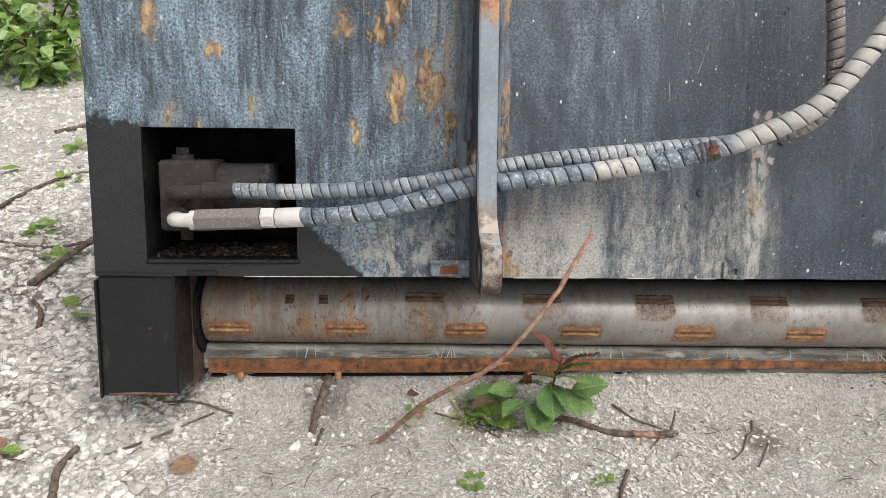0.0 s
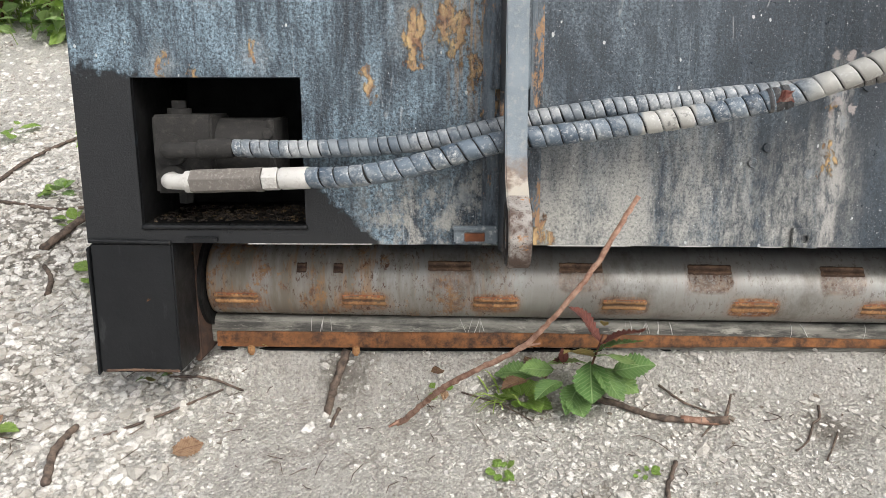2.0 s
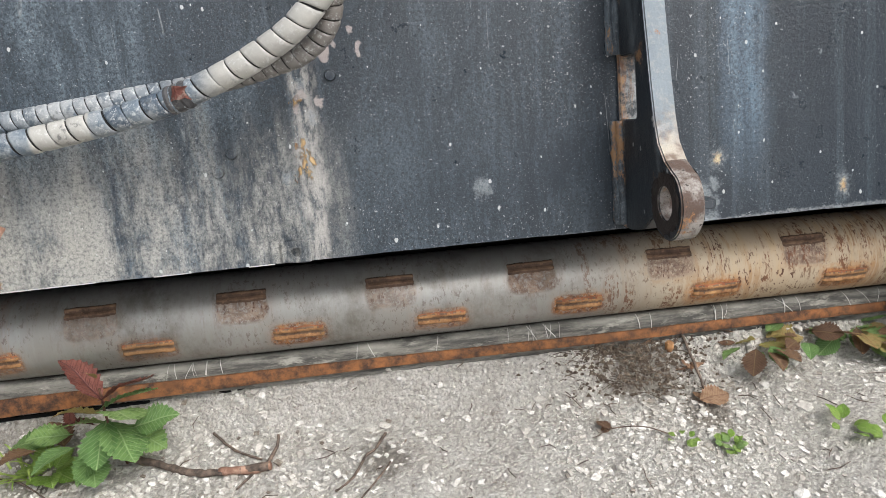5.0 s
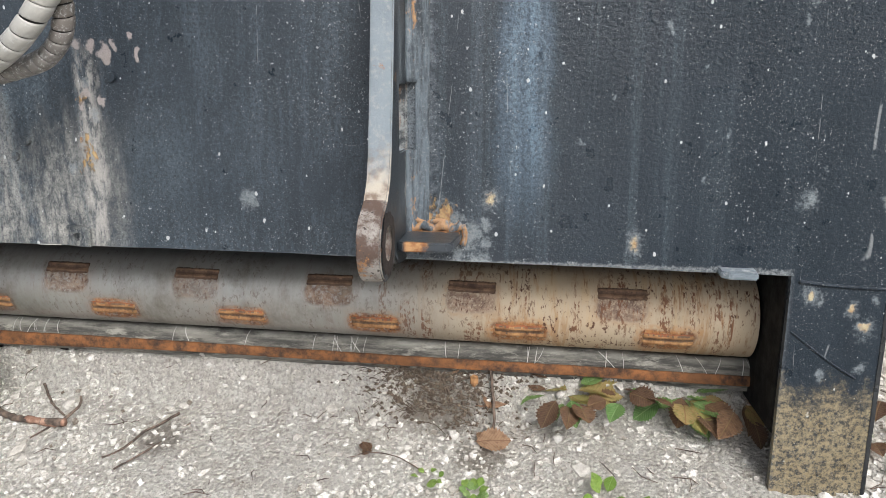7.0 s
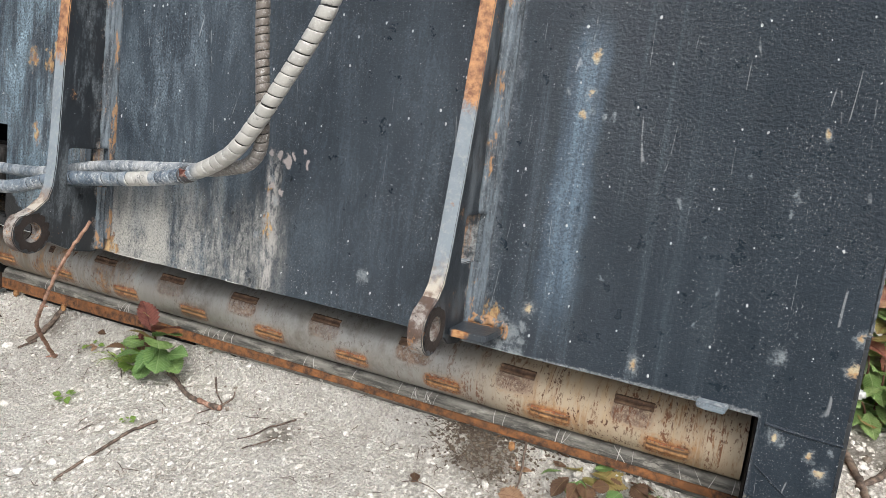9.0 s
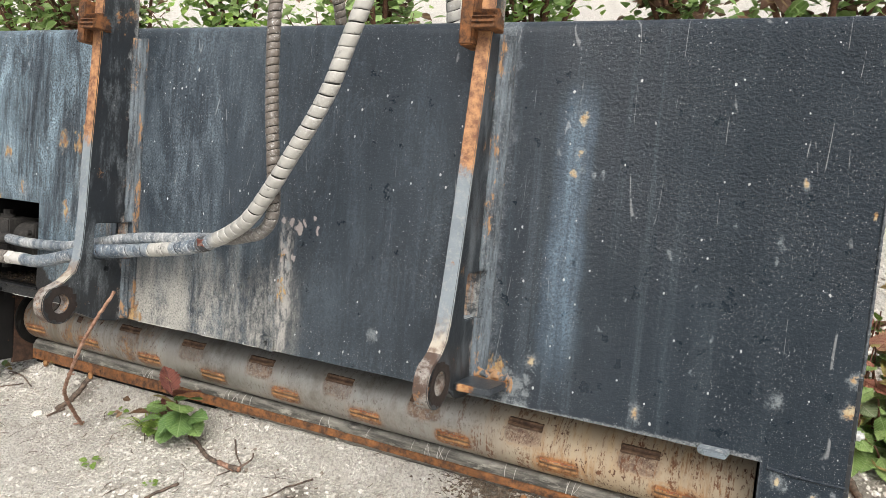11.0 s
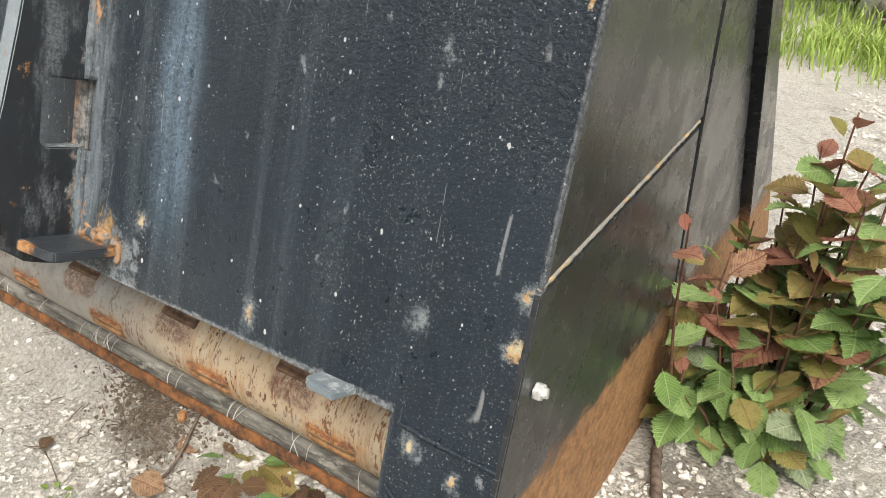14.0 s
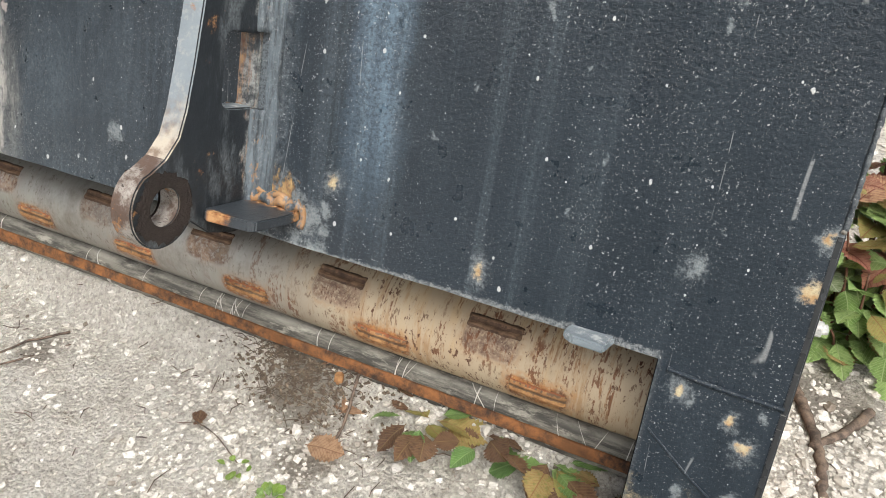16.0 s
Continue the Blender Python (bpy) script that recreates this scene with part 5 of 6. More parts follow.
part("gusset_weld", bead([(1.318, -0.004, 0.658), (1.322, -0.003, 0.640), (1.318, -0.003, 0.626)], 0.0045, seed=33), GUSSET_WELD, machine, "orange rusted weld crusted with chalk", smooth=0)
tabm = box(0.064, 0.140, -0.024, 0.0, 0.614, 0.642, 0.003)
part("tab", tabm, EDGE_PALE, machine, "small rust-edged steel tab")
part("tab_lip", box(0.062, 0.138, -0.030, -0.022, 0.638, 0.646, 0.002), EDGE_PALE, machine)
part("tab_rust", box(0.082, 0.118, -0.0255, -0.020, 0.617, 0.634, 0.0015), WELD_RED, machine, "red rust on the tab")
hole_tab = slab([(0.652, 0.606), (0.696, 0.603), (0.696, 0.637), (0.652, 0.640)], "y", -0.008, 0.0, 0.0015,
                holes=([(0.674 + 0.007 * math.cos(radians(a)), 0.620 + 0.007 * math.sin(radians(a))) for a in range(0, 360, 30)],))
# pale strips added for the slivers of daylight that show under the plate
for x0, x1 in ((-0.30, -0.08), (0.229, 0.374), (0.459, 0.514), (0.60, 0.64)):
    low = bottom_edge((x0 + x1) / 2)
    part("gap_light_strip", box(x0, x1, -0.0012, 0.004, low - 0.0008, low + 0.0006, 0.0003), ZINC, machine, "thin pale strip standing in for daylight through the gap")
part("drilled_tab", hole_tab, PLATE, machine, "small pale drilled tab")
part("edge_tab", slab([(1.709, 0.012), (1.707, -0.024), (1.719, -0.034), (1.759, -0.036), (1.765, 0.010)], "z", 0.592, 0.603, 0.0025), EDGE_PALE, machine, "small steel tab on the edge")
for x, z in ((0.598, 0.778), (0.575, 0.752), (0.755, 0.88)):
    bm = bmesh.new()
    pipe([(x, 0.001, z), (x, -0.005, z), (x, -0.0055, z)], [0.009, 0.0075, 0.003], 12, bm)
    part("bump", bm, PLATE, machine, smooth=40)
# pipe stubs and clamps at the head of each lug
for xm, dy in ((0.158, 0.012), (1.217, 0.065)):
    clampm = slab([(xm - 0.05, 1.335), (xm - 0.018, 1.335), (xm - 0.018, 1.44), (xm - 0.05, 1.44)], "y", dy - 0.15, dy - 0.085, 0.004)
    part("clamp", clampm, BAR, machine, "rust-blotched clamp on the lug")
    arc = [radians(a) for a in range(-20, 201, 20)]
    shell = [(dy - 0.142 + 0.032 * math.cos(a), 1.375 + 0.032 * math.sin(a)) for a in arc] + [(dy - 0.142 + 0.025 * math.cos(a), 1.375 + 0.025 * math.sin(a)) for a in reversed(arc)]
    part("half_shell", slab(shell, "x", xm - 0.016, xm + 0.034, 0.0015), BAR, machine, "rusted half-round bracket", smooth=40)

# ---- recess with the hydraulic motor ----
hx0, hx1, hz0, hz1 = HOLE
# these walls carry the recess's inner shade as their colour
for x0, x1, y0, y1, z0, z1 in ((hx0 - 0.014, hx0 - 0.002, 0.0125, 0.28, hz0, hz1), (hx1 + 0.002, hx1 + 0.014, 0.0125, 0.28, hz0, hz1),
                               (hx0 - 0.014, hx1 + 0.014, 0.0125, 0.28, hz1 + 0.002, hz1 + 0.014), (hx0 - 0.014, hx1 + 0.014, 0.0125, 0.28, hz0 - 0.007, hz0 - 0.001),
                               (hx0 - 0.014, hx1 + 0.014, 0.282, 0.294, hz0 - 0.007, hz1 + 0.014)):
    part("recess_wall", box(x0, x1, y0, y1, z0, z1, 0.001), CAVITY, machine, "wall of the recess, near-black for the shade inside")
part("recess_lip", bead([(hx0, -0.001, hz0 - 0.004), (hx1 + 0.004, -0.001, hz0 - 0.004)], 0.005, seed=14), BLACK, machine, smooth=0)
dirt = bmesh.new()
rng = random.Random(5)
for k in range(900):
    c = (rng.uniform(hx0 + 0.01, hx1 - 0.005), rng.uniform(0.02, 0.2), hz0 + 0.002 + 0.004 * rng.random())
    s = rng.uniform(0.0008, 0.003)
    bmesh.ops.create_icosphere(dirt, subdivisions=1, radius=s, matrix=pose(*c, rng.uniform(0, 90), 0, rng.uniform(0, 90)) @ Matrix.Diagonal((1.6, 0.8, 0.5, 1)))
part("dirt", dirt, DEBRIS, machine, "dry debris lying in the recess")
motor = part("motor", box(-0.462, -0.358, 0.018, 0.13, 0.695, 0.832, 0.004), BLOCK, machine, "grimy cast iron motor block", smooth=40)
part("motor_body", pipe([(-0.358, 0.085, 0.77), (-0.262, 0.085, 0.77)], 0.055, 28), BLOCK, motor, smooth=40)
part("motor_flange", box(-0.264, -0.252, 0.03, 0.15, 0.715, 0.825, 0.003), BLOCK, motor)
part("motor_bolt", hexagon((-0.427, 0.062, 0.842), (0, 0, 1), 0.014, 0.014), BLOCK, motor)
part("motor_washer", pipe([(-0.427, 0.062, 0.831), (-0.427, 0.062, 0.842)], 0.021, 20), BLOCK, motor, smooth=40)
part("motor_bolt", hexagon((-0.425, 0.062, 0.672), (0, 0, 1), 0.014, 0.025), BLOCK, motor)
part("motor_bolt", hexagon((-0.258, 0.02, 0.80), (0, -1, 0), 0.010, 0.014), BLOCK, motor)
part("port", pipe([(-0.428, 0.02, 0.772), (-0.428, 0.006, 0.772)], 0.028, 20), BLOCK, motor, smooth=40)
part("port", pipe([(-0.425, 0.02, 0.722), (-0.425, 0.002, 0.722)], 0.024, 20), BLOCK, motor, smooth=40)


# ---- hoses ----
HOSE_LOW = [(-0.185, -0.052, 0.731), (-0.105, -0.074, 0.736), (-0.01, -0.090, 0.753), (0.133, -0.092, 0.792), (0.25, -0.090, 0.807), (0.36, -0.088, 0.822), (0.46, -0.098, 0.838), (0.558, -0.115, 0.860),
            (0.674, -0.145, 0.906), (0.749, -0.165, 0.960), (0.842, -0.175, 1.085), (0.925, -0.178, 1.218), (0.972, -0.175, 1.343), (1.01, -0.16, 1.46), (1.03, -0.10, 1.56), (1.03, 0.02, 1.60), (1.03, 0.14, 1.52), (1.03, 0.18, 1.412)]
HOSE_UP = [(-0.315, -0.012, 0.777), (-0.195, -0.030, 0.777), (-0.056, -0.038, 0.783), (0.05, -0.046, 0.797), (0.133, -0.050, 0.815), (0.20, -0.056, 0.829), (0.31, -0.070, 0.846), (0.42, -0.082, 0.857), (0.51, -0.090, 0.867),
           (0.60, -0.097, 0.876), (0.672, -0.105, 0.890), (0.733, -0.120, 0.909), (0.768, -0.132, 0.952), (0.768, -0.138, 1.04), (0.752, -0.138, 1.18), (0.742, -0.138, 1.35), (0.735, -0.12, 1.47), (0.73, -0.05, 1.55), (0.73, 0.08, 1.54), (0.73, 0.15, 1.412)]


def spiral_guard(ob, points, r, pitch, width, material, loose, seed):
    """The flat strip wound round a hose, turn by turn, each turn a piece of its own."""
    rng = random.Random(seed)
    line = smooth_line(points, 0.004)
    dist = [0.0]
    for a, b in zip(line, line[1:]):
        dist.append(dist[-1] + (b - a).length)
    frames, side = [], None
    for k, p in enumerate(line):
        way = (line[min(k + 1, len(line) - 1)] - line[max(k - 1, 0)]).normalized()
        side = way.orthogonal().normalized() if side is None else (side - way * side.dot(way)).normalized()
        frames.append((p, way, side, way.cross(side)))
    dist = np.array(dist)

    def spot(s, a, rr):
        s = min(max(s, 0.0), dist[-1])
        k = min(int(np.searchsorted(dist, s)), len(line) - 1)
        k0 = max(k - 1, 0)
        u = 0.0 if k == k0 else (s - dist[k0]) / (dist[k] - dist[k0])
        p = frames[k0][0].lerp(frames[k][0], u)
        return p + rr * (math.cos(a) * frames[k0][2] + math.sin(a) * frames[k0][3])

    turns = int(dist[-1] / pitch)
    seg = 20
    for t in range(turns):
        s0 = t * pitch
        w = width * rng.uniform(0.94, 1.02)
        tilt = rng.uniform(-1, 1) * loose
        rr = r * rng.uniform(0.985, 1.02)
        bm = bmesh.new()
        rings = []
        for j in range(seg + 1):
            a = 2 * math.pi * j / seg
            base = s0 + pitch * j / seg + tilt * math.cos(a) * pitch
            prof = [(0.0, rr - 0.0022), (0.04, rr - 0.0006), (0.14, rr), (0.86, rr), (0.96, rr - 0.0006), (1.0, rr - 0.0022)]
            rings.append([bm.verts.new(spot(base + w * u, a, q)) for u, q in prof])
        for a, b in zip(rings, rings[1:]):
            for j in range(5):
                bm.faces.new((a[j], b[j], b[j + 1], a[j + 1]))
        part("guard_turn", bm, material, ob, smooth=50)


def hose(name, points, r, pitch, width, material, label, seed):
    ob = thing(name, label, "hydraulic hose", "hydraulic hoses")
    part("hose_core", pipe(smooth_line(points, 0.012), r - 0.0026, 14), CORE, ob, "black rubber hose", smooth=40)
    spiral_guard(ob, points, r, pitch, width, material, 0.05, seed)
    return ob


low = hose("hydraulic_hose", HOSE_LOW, 0.0178, 0.0262, 0.0250, HOSE_A, "thick hydraulic hose wrapped in blue-grey and cream spiral guard", 1)
high = hose("hydraulic_hose", HOSE_UP, 0.0152, 0.0168, 0.0160, HOSE_B, "thinner hydraulic hose in dusty grey-brown spiral guard", 2)
# fittings of the lower hose
fit_a = smooth_line([(-0.425, 0.010, 0.722), (-0.424, -0.018, 0.722), (-0.415, -0.030, 0.722), (-0.385, -0.034, 0.722)], 0.006)
part("elbow", pipe(fit_a, 0.0135, 16), ZINC, low, "pale dusty elbow", smooth=40)
way = Vector((0.200, -0.018, 0.009)).normalized()
p0 = Vector((-0.388, -0.034, 0.722))
part("collar", pipe([p0, p0 + way * 0.012], 0.0185, 18), ZINC, low, smooth=40)
part("swivel_nut", hexagon(p0 + way * 0.010, way, 0.0215, 0.112), GRIME, low, "long grimy hexagonal swivel")
part("coupling_ring", pipe([p0 + way * 0.120, p0 + way * 0.134], 0.0205, 18), GRIME, low, smooth=40)
part("crimp_nut", hexagon(p0 + way * 0.135, way, 0.0205, 0.026), ZINC, low, "pale hexagonal nut")
part("ferrule", pipe([p0 + way * 0.163, p0 + way * 0.166, p0 + way * 0.212, p0 + way * 0.215], [0.017, 0.0185, 0.0185, 0.017], 18), ZINC, low, "pale crimped ferrule", smooth=40)
# fittings of the upper hose
fit_b = smooth_line([(-0.428, 0.010, 0.772), (-0.427, -0.006, 0.772), (-0.418, -0.016, 0.773), (-0.385, -0.016, 0.774), (-0.365, -0.015, 0.775)], 0.006)
part("elbow", pipe(fit_b, 0.0135, 16), BLOCK, high, "dark grimy elbow", smooth=40)
part("ferrule", pipe([(-0.372, -0.015, 0.775), (-0.369, -0.015, 0.775), (-0.318, -0.012, 0.777), (-0.312, -0.012, 0.777)], [0.0145, 0.0172, 0.0172, 0.0155], 18), BLOCK, high, "dark ferrule", smooth=40)
sleeve = smooth_line([(0.545, -0.1125, 0.857), (0.56, -0.1155, 0.8605), (0.576, -0.1195, 0.8658)], 0.004)
part("repair_tape", pipe(sleeve, [0.0186 + 0.0012 * math.sin(k * 2.3) for k in range(len(sleeve))], 16), TAPE, low, "dark wound tape over the guard", smooth=40)
rag = bmesh.new()
rng = random.Random(8)
tatter = [[rag.verts.new((0.552 + 0.022 * u + 0.004 * rng.uniform(-1, 1), -0.133 - 0.006 * math.sin(3 * u) + 0.002 * rng.uniform(-1, 1), 0.866 + 0.009 * (v - 1) + 0.003 * rng.uniform(-1, 1))) for v in range(3)] for u in (0, 0.25, 0.5, 0.75, 1)]
for a, b in zip(tatter, tatter[1:]):
    for k in range(2):
        rag.faces.new((a[k], b[k], b[k + 1], a[k + 1]))
bmesh.ops.solidify(rag, geom=rag.faces[:], thickness=0.0012)
part("rag", rag, RAG, low, "torn faded red rag end")


# ---- plants, twigs and litter on the ground ----
def height_at(x, y):
    return float(relief(np.array([x]), np.array([y]))[0])


LEAF_SHAPES = {}


def leaf_mesh(material, shape):
    """A serrated, pleated leaf one unit long, lying along y with its stalk at the origin; a few shapes for each colour."""
    key = (material.name, shape)
    if key in LEAF_SHAPES:
        return LEAF_SHAPES[key]
    rng = random.Random(hash_of(shape))
    wide, fold, droop, curl = [(0.78, 0.10, 0.14, 0.02), (0.66, 0.22, 0.25, -0.03), (0.86, 0.06, 0.08, 0.04), (0.74, 0.16, 0.38, 0.0)][shape]
    bm = bmesh.new()
    rows, count = [], 18
    for i in range(count + 1):
        t = i / count
        w = wide * 0.5 * (math.sin(math.pi * t ** 0.78) ** 0.85) * (1.0 - 0.10 * t) + 0.004
        odd = i % 2
        z = -droop * t * t + curl * math.sin(t * 6)
        row = []
        for k in (-1.0, -0.62, -0.25, 0.0, 0.25, 0.62, 1.0):
            far = abs(k)
            x = k * w * ((1.13 if odd else 0.91) if far == 1.0 else 1.0)
            ahead = 0.26 * far * w + (0.025 if far == 1.0 and odd else 0.0) - 0.10 * far * (1 - t) ** 2
            fold_up = fold * far * w + (0.016 if odd else -0.014) * min(1.0, far * 1.6) * math.sin(math.pi * min(1.0, t + 0.05))
            row.append(bm.verts.new((x, 0.04 + 0.92 * t + ahead * (1 - t ** 4), z + fold_up + 0.016 * rng.uniform(-1, 1) * far)))
        rows.append(row)
    for a, b in zip(rows, rows[1:]):
        for k in range(6):
            bm.faces.new((a[k], a[k + 1], b[k + 1], b[k]))
    pipe([(0, -0.12, 0.015), (0, 0.0, 0.003), (0, 0.1, -0.003)], 0.009, 4, bm)
    mesh = bpy.data.meshes.new("leaf")
    bm.to_mesh(mesh)
    bm.free()
    for p in mesh.polygons:
        p.use_smooth = True
    mesh.materials.append(material)
    LEAF_SHAPES[key] = mesh
    return mesh


def hash_of(k):
    return 1000 + 17 * k


def leaf(parent, at, size, heading, lift, roll, material, shape):
    """A leaf whose tip points to heading (degrees from x), raised by lift degrees."""
    ob = new("leaf", leaf_mesh(material, shape))
    ob.parent = parent
    ob.matrix_local = pose(*at, 0, 0, heading - 90) @ pose(0, 0, 0, lift, 0, 0) @ pose(0, 0, 0, 0, roll, 0) @ Matrix.Diagonal((size, size, size, 1))
    return ob


def on_ground(name, label, category, x, y, group=""):
    return thing(name, label, category, group, at=pose(x, y, height_at(x, y)))


# the leafy shrub beside the side plate
shrub = on_ground("shrub", "leafy young shrub, reddish tips over green leaves, growing from gravel", "shrub", 2.135, 0.85)
rng = random.Random(21)
STEMS = [((-0.12, -0.10), (-0.128, -0.23, 0.47)), ((-0.06, -0.02), (-0.09, 0.08, 0.36)), ((-0.05, 0.0), (-0.05, 0.05, 0.34)), ((-0.03, 0.02), (-0.06, 0.16, 0.39)), ((-0.01, 0.0), (0.02, 0.10, 0.57)), ((0.0, -0.02), (0.01, 0.05, 0.45)),
         ((0.03, 0.0), (0.07, -0.04, 0.50)), ((-0.03, -0.04), (-0.02, -0.05, 0.31)), ((-0.07, -0.06), (-0.10, -0.06, 0.27)), ((-0.09, -0.09), (-0.115, -0.13, 0.16)), ((-0.04, -0.07), (-0.05, -0.11, 0.21)), ((0.03, -0.03), (0.08, -0.06, 0.25)),
         ((0.03, -0.05), (0.11, -0.10, 0.14)), ((-0.06, -0.09), (-0.09, -0.13, 0.11)), ((0.05, 0.03), (0.16, 0.02, 0.46)), ((0.06, 0.05), (0.20, 0.10, 0.54)), ((0.07, 0.02), (0.24, -0.03, 0.36)), ((0.02, 0.04), (0.05, 0.16, 0.44)), ((0.0, -0.06), (0.02, -0.10, 0.18)), ((0.02, 0.03), (0.06, 0.02, 0.52)), ((0.04, 0.0), (0.10, 0.06, 0.58)),
         ((0.0, 0.03), (-0.02, 0.12, 0.50)), ((0.02, -0.03), (0.04, -0.06, 0.38)), ((0.05, 0.0), (0.13, -0.05, 0.42)), ((-0.09, -0.05), (-0.10, -0.02, 0.34))]
for k, ((bx, by), (tx, ty, tz)) in enumerate(STEMS):
    mid = ((bx * 0.55 + tx * 0.45) + rng.uniform(-0.02, 0.02), by * 0.55 + ty * 0.45, tz * 0.52)
    line = smooth_line([(bx, by, -0.02), mid, (tx, ty, tz)], 0.02)
    part("stem", pipe(line, [0.0042 - 0.0028 * i / len(line) for i in range(len(line))], 6), STEM, shrub, smooth=0)
    count = max(6, round(tz / 0.029))
    turn = rng.uniform(0, 360)
    for i in range(count):
        t = 0.12 + 0.86 * i / (count - 1)
        p = line[min(int(t * (len(line) - 1)), len(line) - 1)]
        turn += 137.5 + rng.uniform(-25, 25)
        high = p.z / 0.46
        u = rng.random()
        if t > 0.93:
            mat, size, lift = rng.choice((LEAF_OLIVE, LEAF_RED, LEAF_FRESH)), rng.uniform(0.03, 0.045), rng.uniform(40, 75)
        elif high > 0.62:
            mat = LEAF_RED if u < 0.30 else LEAF_OLIVE if u < 0.58 else LEAF_GREEN
            size, lift = rng.uniform(0.06, 0.092), rng.uniform(-5, 45)
        elif high > 0.36:
            mat = LEAF_RED if u < 0.14 else LEAF_OLIVE if u < 0.32 else LEAF_GREEN
            size, lift = rng.uniform(0.07, 0.10), rng.uniform(-5, 45)
        else:
            mat = LEAF_GREEN if u < 0.7 else LEAF_PALE if u < 0.9 else LEAF_OLIVE
            size, lift = rng.uniform(0.06, 0.09), rng.uniform(-35, 15)
        x = p.x + 0.012 * math.cos(radians(turn))
        if 2.15 + x + 0.7 * size * math.cos(radians(turn)) < 1.99:
            turn = rng.uniform(-70, 70)
        size *= 0.72 if k == 0 else 1.0
        if k == 0 and 0.50 < t < 0.82:
            continue
        leaf(shrub, (x, p.y + 0.012 * math.sin(radians(turn)), p.z), size, turn, lift, rng.uniform(-25, 25), mat, rng.randrange(4))
for k in range(40):
    a, r = rng.uniform(-170, 110), rng.uniform(0.03, 0.13)
    x, y = -0.04 + r * math.cos(radians(a)), -0.05 + r * 0.8 * math.sin(radians(a))
    if 2.15 + x < 2.02:
        continue
    leaf(shrub, (x, y, rng.uniform(0.02, 0.14)), rng.uniform(0.05, 0.08), a + rng.uniform(-40, 40), rng.uniform(-30, 20), rng.uniform(-30, 30), rng.choice((LEAF_GREEN, LEAF_GREEN, LEAF_PALE, LEAF_OLIVE)), rng.randrange(4))

# the seedling and weeds before the drum
seedling = on_ground("seedling", "small alder-like seedling, two dark red leaves over green ones", "seedling", 0.335, 0.192)
line = smooth_line([(0, 0, -0.01), (-0.005, -0.012, 0.09), (0.006, -0.03, 0.185)], 0.012)
part("stem", pipe(line, 0.0022, 6), STEM, seedling, smooth=0)
for at, size, heading, lift, roll, mat, shape in (
        ((0.002, -0.03, 0.168), 0.090, 140, 50, 25, LEAF_WINE, 1), ((0.008, -0.03, 0.165), 0.090, 15, 20, -35, LEAF_WINE, 2), ((0.004, -0.03, 0.188), 0.022, 250, 60, 0, LEAF_OLIVE, 1),
        ((-0.002, -0.02, 0.12), 0.085, 10, 14, -35, LEAF_DEEP, 0), ((0.0, -0.02, 0.11), 0.08, -35, 12, -30, LEAF_GREEN, 2), ((-0.005, -0.015, 0.105), 0.07, 200, 30, 40, LEAF_OLIVE, 1),
        ((-0.006, -0.012, 0.085), 0.078, 265, -20, 10, LEAF_DEEP, 0), ((0.0, -0.012, 0.08), 0.082, 305, -18, -20, LEAF_DEEP, 2), ((-0.01, -0.012, 0.085), 0.075, 185, 8, 30, LEAF_GREEN, 0),
        ((-0.03, -0.01, 0.10), 0.055, 175, 25, 30, LEAF_WINE, 3), ((-0.06, -0.02, 0.11), 0.030, 95, 60, 0, LEAF_WINE, 1), ((0.02, -0.01, 0.06), 0.065, 330, -15, 10, LEAF_DEEP, 0), ((-0.02, -0.02, 0.04), 0.06, 240, -10, 0, LEAF_DEEP, 3),
        ((-0.09, -0.0, 0.045), 0.07, 160, 0, 0, LEAF_DEEP, 3), ((-0.07, 0.0, 0.04), 0.06, 120, 10, 20, LEAF_DARK, 0), ((-0.05, -0.03, 0.055), 0.06, 215, 8, 15, LEAF_DEEP, 3), ((-0.06, 0.0, 0.06), 0.06, 190, 10, -15, LEAF_DEEP, 1),
        ((-0.10, -0.02, 0.05), 0.05, 205, 15, 15, LEAF_DARK, 3), ((0.03, -0.02, 0.075), 0.07, 350, 20, 25, LEAF_DEEP, 1), ((-0.03, -0.03, 0.03), 0.055, 285, -15, 0, LEAF_DEEP, 2)):
    if mat is not LEAF_WINE:
        at, lift, size = (at[0] * 1.3, at[1], at[2] + 0.018), lift + 6, size * 1.12
    leaf(seedling, at, size, heading, lift, roll, mat, shape)
weed = on_ground("weed", "low bright green weed with lobed leaves and grass blades", "weed", 0.205, 0.195)
rng = random.Random(4)
for k in range(11):
    a = k * 137.5
    leaf(weed, (0.012 * math.cos(radians(a)), 0.012 * math.sin(radians(a)), 0.006), rng.uniform(0.035, 0.06), a, rng.uniform(5, 45), rng.uniform(-20, 20), LEAF_FRESH, rng.choice((1, 3, 0)))


def blade(parent, at, heading, length, rise, width=0.003):
    bm = bmesh.new()
    c, s = math.cos(radians(heading)), math.sin(radians(heading))
    left, right = [], []
    for i in range(6):
        t = i / 5
        r, z, w = length * t * 0.8, rise * math.sin(t * 2.2), width * (1 - t) ** 0.7 + 0.0003
        left.append(bm.verts.new((at[0] + c * r - s * w, at[1] + s * r + c * w, at[2] + z)))
        right.append(bm.verts.new((at[0] + c * r + s * w, at[1] + s * r - c * w, at[2] + z)))
    for i in range(5):
        bm.faces.new((left[i], right[i], right[i + 1], left[i + 1]))
    part("blade", bm, GRASS, parent)


for k in range(16):
    blade(weed, (-0.05 + 0.03 * rng.uniform(-1, 1), 0.01 + 0.02 * rng.uniform(-1, 1), 0.0), rng.uniform(100, 300), rng.uniform(0.05, 0.10), rng.uniform(0.015, 0.05), 0.0022)

